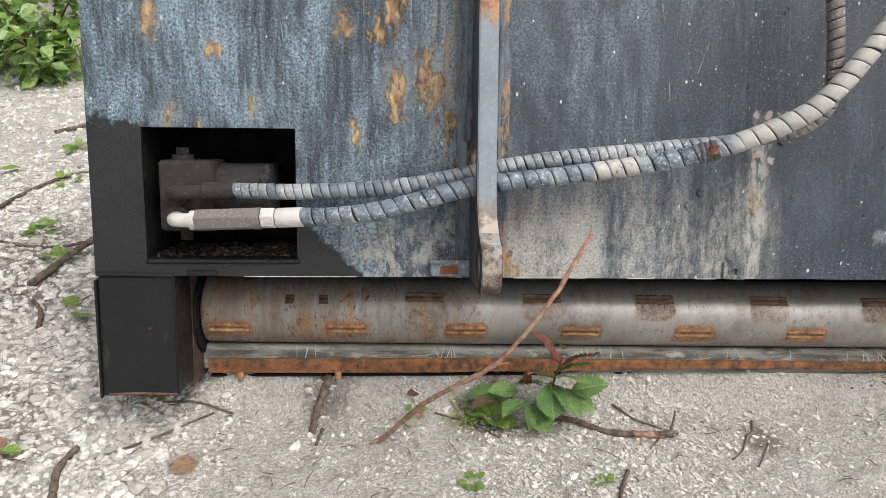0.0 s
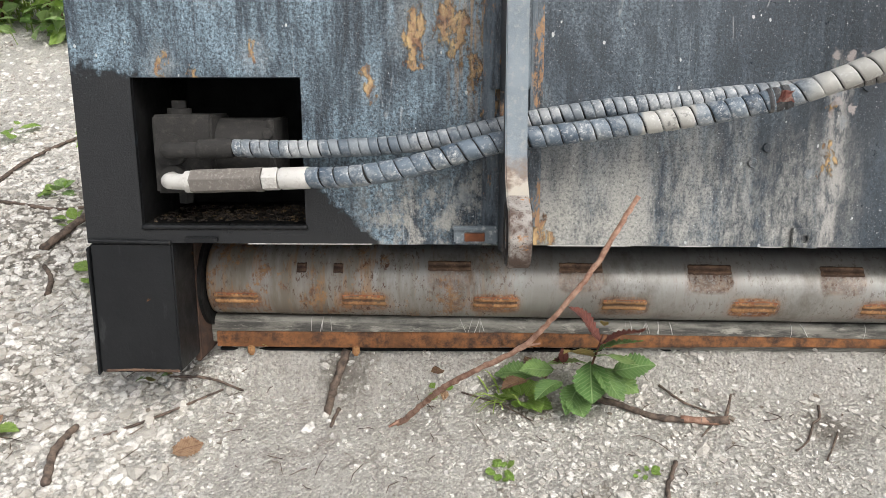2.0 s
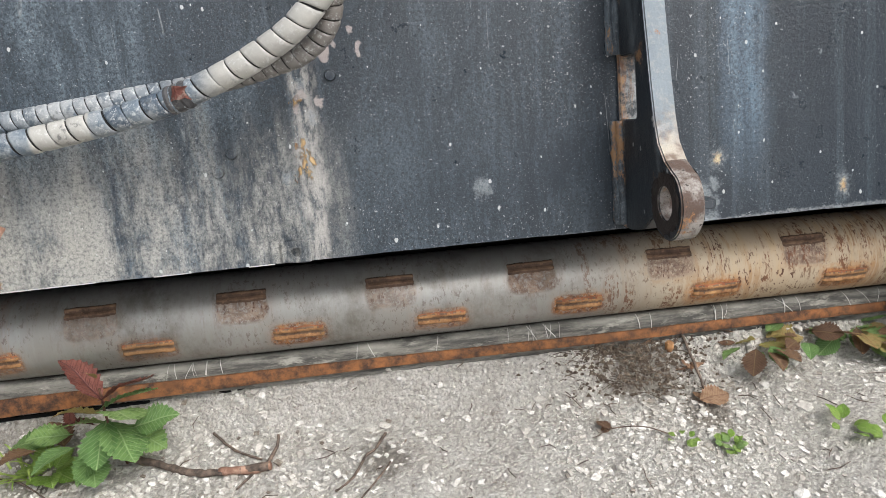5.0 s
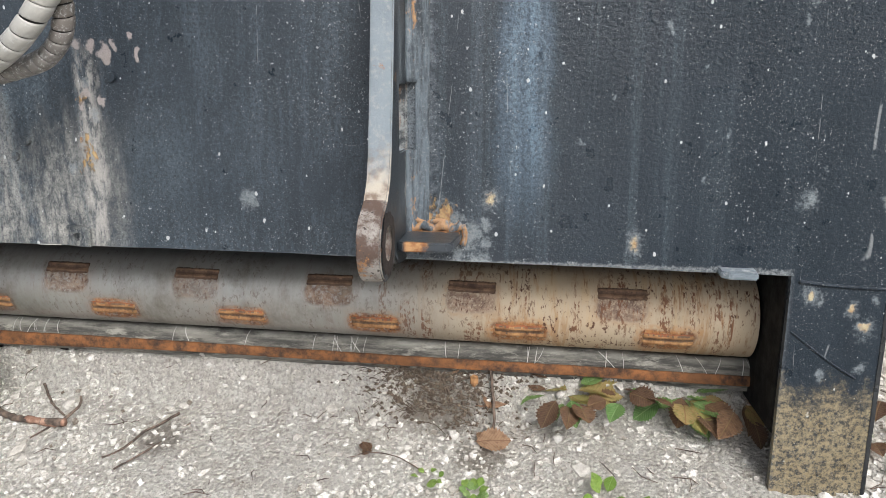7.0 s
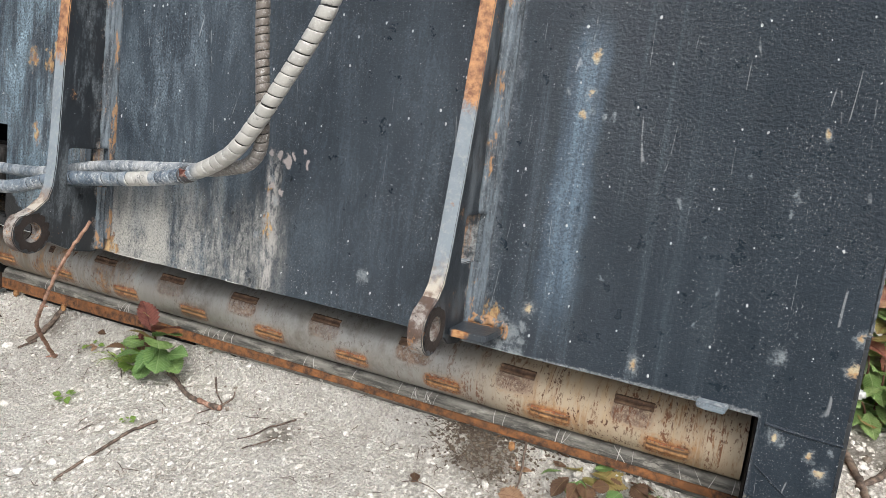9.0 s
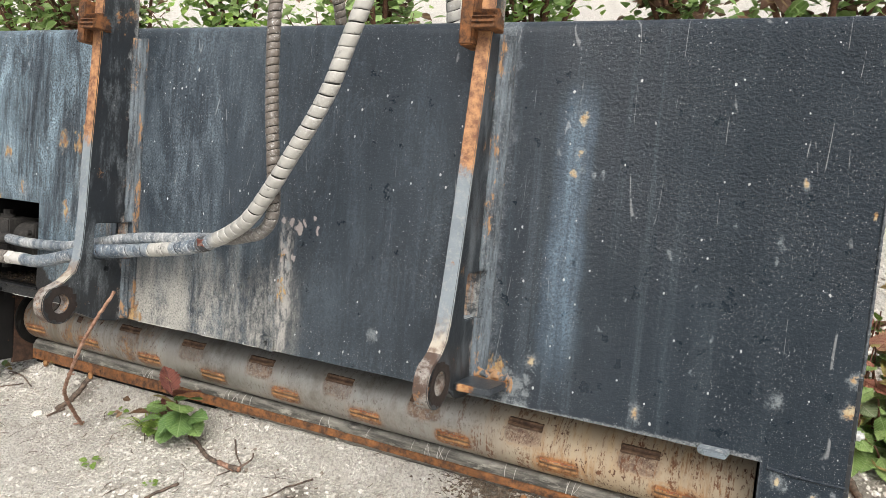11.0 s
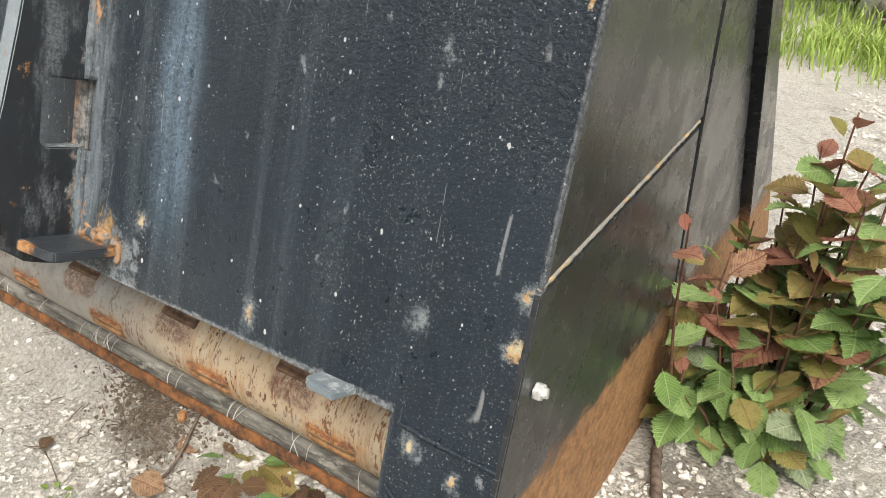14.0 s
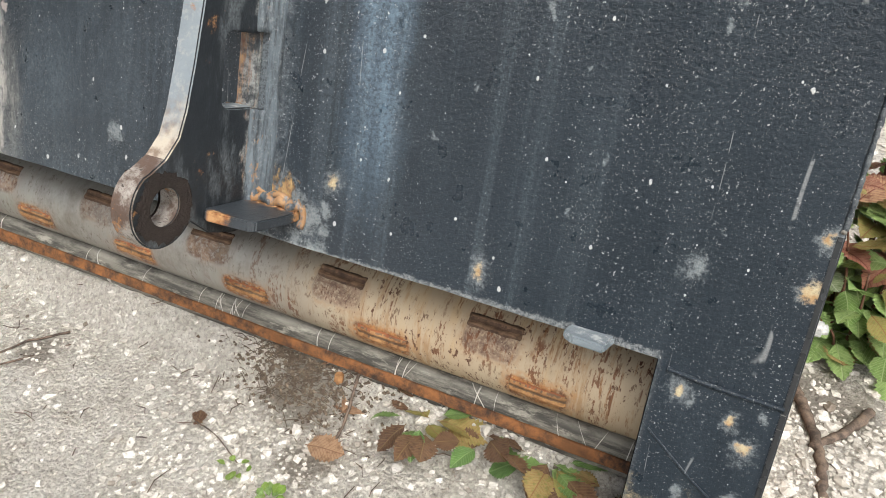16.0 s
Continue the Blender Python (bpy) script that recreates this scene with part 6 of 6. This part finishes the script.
# leaves crowding under the bar near the leg
for x, y, seed, count, mats, label in ((1.50, 0.228, 1, 15, (LEAF_DARK, LEAF_OLIVE, LEAF_DARK, LEAF_DEEP), "low seedling with dark red-brown and olive leaves under the bar"),
                                       (1.70, 0.232, 2, 20, (LEAF_OLIVE, LEAF_DEEP, LEAF_GREEN, LEAF_DARK), "low seedling with ribbed olive and green leaves under the bar"),
                                       (1.80, 0.235, 3, 8, (LEAF_RED, LEAF_DARK, LEAF_OLIVE), "small reddish seedling against the steel leg"),
                                       (1.60, 0.230, 5, 8, (LEAF_DEEP, LEAF_DARK), "small dark green seedling before the rusty bar")):
    plant = on_ground("seedling", label, "seedling", x, y, "seedlings under the bar")
    rng = random.Random(seed)
    for k in range(count):
        a = rng.uniform(150, 390) if rng.random() < 0.8 else rng.uniform(0, 360)
        r = rng.uniform(0.005, 0.05)
        leaf(plant, (r * math.cos(radians(a)), r * math.sin(radians(a)), rng.uniform(0.004, 0.026)), rng.uniform(0.035, 0.062), a, rng.uniform(-25, 22), rng.uniform(-35, 35), rng.choice(mats), rng.choice((0, 1, 3)))

# small weeds on the open ground
for x, y, seed, count, size, mats, label in (
        (1.345, 0.02, 1, 22, 0.020, (LEAF_FRESH, LEAF_GREEN), "small clover tuft with round green leaves"), (1.27, 0.04, 2, 6, 0.022, (LEAF_FRESH,), "few small round weed leaves"),
        (1.55, 0.02, 3, 7, 0.032, (LEAF_FRESH,), "small bright green weed"), (1.60, -0.02, 13, 5, 0.032, (LEAF_FRESH,), "small bright green weed"), (0.15, 0.005, 4, 9, 0.024, (LEAF_FRESH,), "small bright green weed"), (0.40, -0.015, 5, 6, 0.018, (LEAF_FRESH,), "tiny green weed on dust"),
        (-0.55, 0.235, 6, 9, 0.028, (LEAF_GREEN, LEAF_OLIVE), "small dark green weed beneath the foot"), (-0.81, 0.06, 7, 9, 0.05, (LEAF_RED, LEAF_FRESH, LEAF_DEAD), "small seedling with orange and green leaves"), (-0.385, 0.295, 8, 2, 0.055, (LEAF_FRESH,), "single green leaf hanging by the bar"),
        (-1.16, 1.10, 9, 9, 0.05, (LEAF_GREEN, LEAF_FRESH), "small weed with pale green leaves"), (-1.02, 0.93, 10, 8, 0.045, (LEAF_FRESH,), "small weed with pale green leaves"), (-1.55, 1.60, 11, 9, 0.06, (LEAF_FRESH,), "small weed with pale green leaves"),
        (-1.25, 1.55, 12, 8, 0.05, (LEAF_FRESH,), "small weed with pale green leaves"), (-0.86, 0.66, 15, 3, 0.06, (LEAF_FRESH,), "bright leaf beside the steel foot"), (2.24, 0.60, 16, 4, 0.03, (LEAF_FRESH,), "tiny weed among the stones"), (2.02, 0.20, 17, 8, 0.07, (LEAF_OLIVE, LEAF_GREEN, LEAF_DARK), "ribbed olive leaves beside the steel leg"),
        (-1.35, 1.9, 18, 8, 0.06, (LEAF_FRESH, LEAF_GREEN), "small weed with pale green leaves"), (0.03, 0.21, 19, 3, 0.025, (LEAF_FRESH,), "tiny green weed on dust"), (0.55, 0.55, 22, 3, 0.03, (LEAF_GREEN,), "tiny green weed on dust")):
    plant = on_ground("weed", label, "weed", x, y, "small weeds")
    rng = random.Random(seed)
    for k in range(count):
        a = k * 137.5 + rng.uniform(-20, 20)
        r = rng.uniform(0.004, size * 0.8)
        leaf(plant, (r * math.cos(radians(a)), r * math.sin(radians(a)), rng.uniform(0.004, size * 0.5)), size * rng.uniform(0.5, 1.0), a, rng.uniform(0, 50), rng.uniform(-25, 25), rng.choice(mats), rng.choice((0, 2, 3)))

# fallen leaves
for x, y, size, heading, mat, label in ((-0.44, 0.02, 0.055, 30, LEAF_DEAD, "brown dead leaf lying on the gravel"), (1.36, 0.205, 0.085, 70, LEAF_DEAD, "pale tan dead leaf on dark litter"), (1.345, 0.125, 0.06, 10, LEAF_DEAD, "curled brown dead leaf"),
                                        (0.045, 0.20, 0.03, 200, LEAF_DEAD, "small brown dead leaf"), (1.16, 0.085, 0.03, 120, LEAF_DARK, "dry brown flower head"), (0.02, 0.24, 0.03, 20, LEAF_DARK, "small dark dead leaf"), (1.30, 0.27, 0.05, 160, LEAF_DEAD, "small brown dead leaf")):
    ob = on_ground("dead_leaf", label, "dead leaf", x, y, "fallen leaves")
    leaf(ob, (0, 0, 0.012), size, heading, 4, 12, mat, 0)
    leaf(ob, (0.004, 0.004, 0.010), size * 0.7, heading + 60, -4, -10, mat, 3)


def stick(name, label, points, r0, r1, material, seed, knots=0.15, group="sticks on the ground", twigs=()):
    """A crooked stick along ground points (x, y, height above the ground)."""
    rng = random.Random(seed)
    line = smooth_line([(x, y, height_at(x, y) + z) for x, y, z in points], 0.008)
    line = [p + Vector((rng.uniform(-1, 1), rng.uniform(-1, 1), rng.uniform(-0.5, 0.5))) * r0 * 0.22 for p in line]
    ob = thing(name, label, "stick", group, at=Matrix.Identity(4))
    part("shaft", pipe(line, [(r0 + (r1 - r0) * i / len(line)) * rng.uniform(1 - knots, 1 + knots) for i in range(len(line))], 8), material, ob, smooth=0)
    for pts, r in twigs:
        side = smooth_line([(x, y, height_at(x, y) + z) for x, y, z in pts], 0.008)
        part("side_twig", pipe(side, [r * (1 - 0.5 * i / len(side)) for i in range(len(side))], 6), material, ob, smooth=0)
    return ob


stick("twig", "bare orange-brown twig rooted in the dust and rising before the drum", [(-0.045, 0.130, 0.002), (-0.033, 0.121, 0.016), (0.001, 0.087, 0.078), (0.057, 0.039, 0.173), (0.123, 0.009, 0.244), (0.175, -0.008, 0.298), (0.226, -0.008, 0.357), (0.276, 0.006, 0.428), (0.338, 0.053, 0.521)], 0.0056, 0.0040, TWIG, 1, 0.12, "sticks on the ground",
      (([(0.175, -0.008, 0.298), (0.200, -0.012, 0.305)], 0.0025), ([(-0.035, 0.133, 0.008), (-0.06, 0.115, 0.004)], 0.004)))
peeled = stick("branch", "thick peeling grey-brown branch lying on the dust", [(0.30, 0.216, 0.006), (0.388, 0.167, 0.008), (0.468, 0.131, 0.008), (0.585, 0.112, 0.009)], 0.0062, 0.0066, BRANCH, 2, 0.2, "sticks on the ground",
      (([(0.58, 0.114, 0.01), (0.597, 0.15, 0.02), (0.60, 0.158, 0.035)], 0.004), ([(0.56, 0.115, 0.006), (0.53, 0.085, 0.004)], 0.0025)))
ends = smooth_line([(x, y, height_at(x, y) + 0.0095) for x, y in ((0.50, 0.126), (0.53, 0.1195), (0.56, 0.115), (0.586, 0.1118))], 0.006)
rng = random.Random(12)
part("peeled_end", pipe(ends, [0.0067 * rng.uniform(0.9, 1.2) for _ in ends], 8), TWIG, peeled, "orange peeled end", smooth=0)
for k, (points, r, label) in enumerate((
        ([(0.48, 0.219, 0.004), (0.52, 0.175, 0.005), (0.569, 0.138, 0.005)], 0.0025, "thin pale twig on the dust"),
        ([(0.464, 0.018, 0.004), (0.445, -0.02, 0.005), (0.43, -0.06, 0.005), (0.40, -0.24, 0.005)], 0.0045, "thin dark stick on the dust"),
        ([(0.781, 0.167, 0.003), (0.76, 0.12, 0.004), (0.745, 0.11, 0.004), (0.72, 0.07, 0.003), (0.691, 0.047, 0.003)], 0.0025, "thin crooked root on the dust"),
        ([(-0.157, 0.278, 0.005), (-0.18, 0.214, 0.009), (-0.183, 0.15, 0.005)], 0.010, "piece of dark flaking bark"),
        ([(-0.93, 0.553, 0.005), (-0.95, 0.62, 0.008), (-0.998, 0.685, 0.005)], 0.007, "short dark root among the stones"),
        ([(-0.636, -0.06, 0.004), (-0.655, 0.02, 0.006), (-0.647, 0.09, 0.004)], 0.0085, "weathered flat stick in the gravel"),
        ([(-0.60, 0.05, 0.003), (-0.52, 0.10, 0.004), (-0.45, 0.16, 0.003), (-0.40, 0.20, 0.003)], 0.003, "thin root on the gravel"),
        ([(-0.52, 0.235, 0.003), (-0.44, 0.225, 0.005), (-0.36, 0.20, 0.003)], 0.0032, "thin twig lying beneath the foot"),
        ([(-1.05, 0.78, 0.004), (-0.99, 0.90, 0.03), (-0.93, 1.0, 0.05)], 0.012, "grey broken branch beside the machine"),
        ([(-1.5, 1.0, 0.004), (-1.32, 1.05, 0.006), (-1.10, 1.0, 0.006), (-0.95, 1.06, 0.004)], 0.006, "long root trailing over the stones"),
        ([(-1.38, 1.15, 0.004), (-1.36, 1.35, 0.006), (-1.28, 1.6, 0.01), (-1.10, 1.72, 0.006)], 0.007, "long root trailing over the stones"),
        ([(-1.55, 2.15, 0.005), (-1.38, 2.35, 0.02), (-1.25, 2.62, 0.01)], 0.010, "dry branch on the gravel"),
        ([(-0.163, 0.166, 0.004), (-0.171, 0.11, 0.004)], 0.004, "short dark twig on dust"),
        ([(1.08, 0.27, 0.003), (1.18, 0.30, 0.012), (1.29, 0.29, 0.01)], 0.004, "dark twig in the litter"),
        ([(1.155, 0.086, 0.01), (1.21, 0.07, 0.018), (1.265, 0.05, 0.004)], 0.0012, "thin dry flower stalk"),
        ([(1.36, 0.26, 0.01), (1.37, 0.17, 0.008), (1.35, 0.12, 0.004)], 0.003, "dark stem in the litter"),
        ([(2.00, 0.72, 0.004), (2.03, 0.62, 0.008), (2.07, 0.50, 0.006), (2.08, 0.40, 0.004)], 0.010, "grey root beside the side plate"),
        ([(2.15, 0.64, 0.004), (2.115, 0.57, 0.006), (2.06, 0.50, 0.004)], 0.009, "grey root among the stones"),
        ([(0.08, 0.21, 0.003), (0.16, 0.18, 0.005), (0.22, 0.13, 0.003)], 0.002, "thin dark twig under the weed"),
        ([(0.815, 0.14, 0.003), (0.77, 0.07, 0.004), (0.731, 0.016, 0.003)], 0.002, "thin twig on the dust"))):
    stick("stick", label, points, r, r * 0.75, BRANCH, 30 + k)

# dark heap of rotted litter under the bar
rng = random.Random(77)
bm = bmesh.new()
for k in range(1100):
    x, y = rng.gauss(1.25, 0.085), rng.gauss(0.265, 0.045)
    a, l = rng.uniform(0, math.pi), rng.uniform(0.008, 0.04)
    z = height_at(x, y) + rng.uniform(0.001, 0.02) * math.exp(-((x - 1.24) / 0.07) ** 2)
    p, q = Vector((x, y, z)), Vector((x + l * math.cos(a), y + l * math.sin(a), z + rng.uniform(-0.004, 0.006)))
    pipe([p, (p + q) / 2 + Vector((0, 0, 0.002)), q], [0.0006, 0.0009, 0.0004], 4, bm)
for k in range(900):
    x, y = rng.gauss(1.27, 0.075), rng.gauss(0.245, 0.035)
    r = rng.uniform(0.001, 0.0042)
    z = height_at(x, y)
    pipe([(x - r, y, z), (x, y + r * rng.uniform(-0.6, 0.6), z + r * 0.6), (x + r, y + r * rng.uniform(-1, 1), z)], [r * 0.4, r * rng.uniform(0.7, 1.1), r * 0.35], 5, bm)
tagged(part("litter", bm, speckled("dark_rotted_litter", (0.06, 0.043, 0.031), (0.15, 0.115, 0.085), (0.26, 0.21, 0.155), 0.95, 90)), "dark heap of rotted twigs and soil", "litter", kind="stuff")
# scattered straw and thin rootlets
bm = bmesh.new()
for k in range(900):
    x, y = rng.uniform(-1.7, 2.6), rng.uniform(-0.5, 1.6)
    if -0.6 < x < 1.95 and y > 0.45:
        continue
    a, l = rng.uniform(0, 2 * math.pi), rng.uniform(0.01, 0.05)
    z = height_at(x, y) + 0.004
    p, q = Vector((x, y, z)), Vector((x + l * math.cos(a), y + l * math.sin(a), z + rng.uniform(-0.002, 0.004)))
    m = (p + q) / 2 + Vector((rng.uniform(-1, 1), rng.uniform(-1, 1), 0.3)) * l * 0.2
    pipe([p, m, q], [0.0007, 0.001, 0.0005], 4, bm)
tagged(part("straw", bm, BRANCH), "scattered thin rootlets and straw on the gravel", "straw", kind="stuff")


# ---- growth behind the machine ----
def leafy_crown(center, spread, count, size, mats, seed, label, name="shrub", category="shrub", trunk=0.012, group="shrubs in the distance"):
    """A shrub: stems that rise from one foot, and a crown of many leaves with an uneven outline."""
    rng = random.Random(seed)
    x0, y0 = center
    ob = on_ground(name, label, category, x0, y0, group)
    bm, stems = bmesh.new(), bmesh.new()
    for m in range(9):
        a = rng.uniform(0, 2 * math.pi)
        top = Vector((spread[0] * rng.uniform(0.3, 1) * math.cos(a), spread[0] * rng.uniform(0.3, 1) * math.sin(a), spread[1] * rng.uniform(0.55, 1.05)))
        line = smooth_line([(0.03 * math.cos(a), 0.03 * math.sin(a), -0.03), top * 0.5 + Vector((0, 0, spread[1] * 0.1)), top], 0.06)
        pipe(line, [trunk * (1 - 0.8 * i / len(line)) for i in range(len(line))], 5, stems)
        for k in range(count // 9):
            p = line[min(int((0.15 + 0.85 * rng.random()) * len(line)), len(line) - 1)] + Vector([rng.gauss(0, 1) for _ in range(3)]) * spread[0] * 0.16
            s = size * rng.uniform(0.6, 1.2)
            turn = pose(0, 0, 0, rng.uniform(-40, 40), rng.uniform(-40, 40), rng.uniform(0, 360)).to_3x3()
            pts = [(0, 0, 0), (0.30, 0.3, 0.05), (0.34, 0.55, 0.04), (0.0, 1.0, -0.12), (-0.34, 0.55, 0.04), (-0.30, 0.3, 0.05), (0, 0.5, -0.03)]
            v = [bm.verts.new(p + turn @ (Vector(q) * s)) for q in pts]
            face_mat = rng.randrange(len(mats))
            for i, j in ((0, 1), (1, 2), (2, 3), (3, 4), (4, 5), (5, 0)):
                f = bm.faces.new((v[i], v[j], v[6]))
                f.material_index = face_mat
    part("stems", stems, STEM, ob, smooth=0)
    part("crown", bm, list(mats), ob)
    return ob


green = (LEAF_GREEN, LEAF_FRESH, LEAF_GREEN)
leafy_crown((-1.95, 3.05), (0.42, 0.55), 420, 0.10, green, 1, "bright green leafy shrub at the edge of the gravel")
leafy_crown((-2.55, 3.35), (0.5, 0.6), 420, 0.10, green, 2, "bright green leafy shrub at the edge of the gravel")
leafy_crown((-3.2, 4.1), (0.7, 1.1), 620, 0.11, green, 3, "dense green shrub behind the gravel")
leafy_crown((-2.2, 4.6), (0.8, 1.2), 620, 0.11, green, 4, "dense green shrub behind the gravel")
leafy_crown((-1.3, 4.4), (0.6, 0.9), 420, 0.10, green, 9, "dense green shrub behind the gravel")
for k in range(15):
    x = -9 + 1.35 * k
    leafy_crown((x, 6.6 + 1.1 * math.sin(k * 2.1)), (1.3, 2.4), 900, 0.17, (LEAF_GREEN, LEAF_GREEN, LEAF_DARK) if k % 3 else green, 40 + k, "tall dark green bush beyond the gravel", "bush", "bush", 0.04, "background bushes")
# grass patches at the far edge of the gravel
for gx0, gy0, sx, sy, count, seed in ((1.95, 4.1, 0.5, 0.5, 900, 1), (2.7, 3.9, 0.6, 0.5, 800, 2), (-2.6, 3.6, 1.0, 0.5, 700, 3), (1.6, 5.0, 1.8, 0.6, 1300, 4)):
    rng = random.Random(seed)
    bm = bmesh.new()
    for k in range(count):
        x, y = rng.gauss(gx0, sx * 0.5), rng.gauss(gy0, sy * 0.5)
        z, a, l = height_at(x, y), rng.uniform(0, 2 * math.pi), rng.uniform(0.05, 0.17)
        c, s, w = math.cos(a), math.sin(a), 0.004
        m, t = Vector((x + c * l * 0.2, y + s * l * 0.2, z + l * 0.7)), Vector((x + c * l * 0.6, y + s * l * 0.6, z + l))
        v = [bm.verts.new(p) for p in ((x - s * w, y + c * w, z - 0.01), (x + s * w, y - c * w, z - 0.01), m + Vector((s * w, -c * w, 0)), m + Vector((-s * w, c * w, 0)), t)]
        bm.faces.new(v[:4])
        bm.faces.new((v[3], v[2], v[4]))
    tagged(part("grass", bm, GRASS), "loose patch of fresh yellow-green grass on gravel", "grass", kind="stuff")
stick("log", "pale fallen trunk lying at the edge of the growth", [(2.0, 4.9, 0.12), (2.35, 4.75, 0.10), (2.9, 4.85, 0.08)], 0.10, 0.08, bark("pale_trunk_bark", (0.2, 0.17, 0.13), (0.42, 0.37, 0.3)), 91, 0.1, "logs")
bm = bmesh.new()
bmesh.ops.create_icosphere(bm, subdivisions=3, radius=1)
for v in bm.verts:
    v.co = Vector((v.co.x * 0.34, v.co.y * 0.22, v.co.z * 0.22)) * (1 + 0.35 * noise.noise(v.co * 1.7) + 0.1 * noise.noise(v.co * 5))
rock = part("rock", bm, STONE, None, smooth=35)
rock.matrix_world = pose(2.15, 5.15, 0.1)
tagged(rock, "grey broken boulder at the edge of the gravel", "rock")
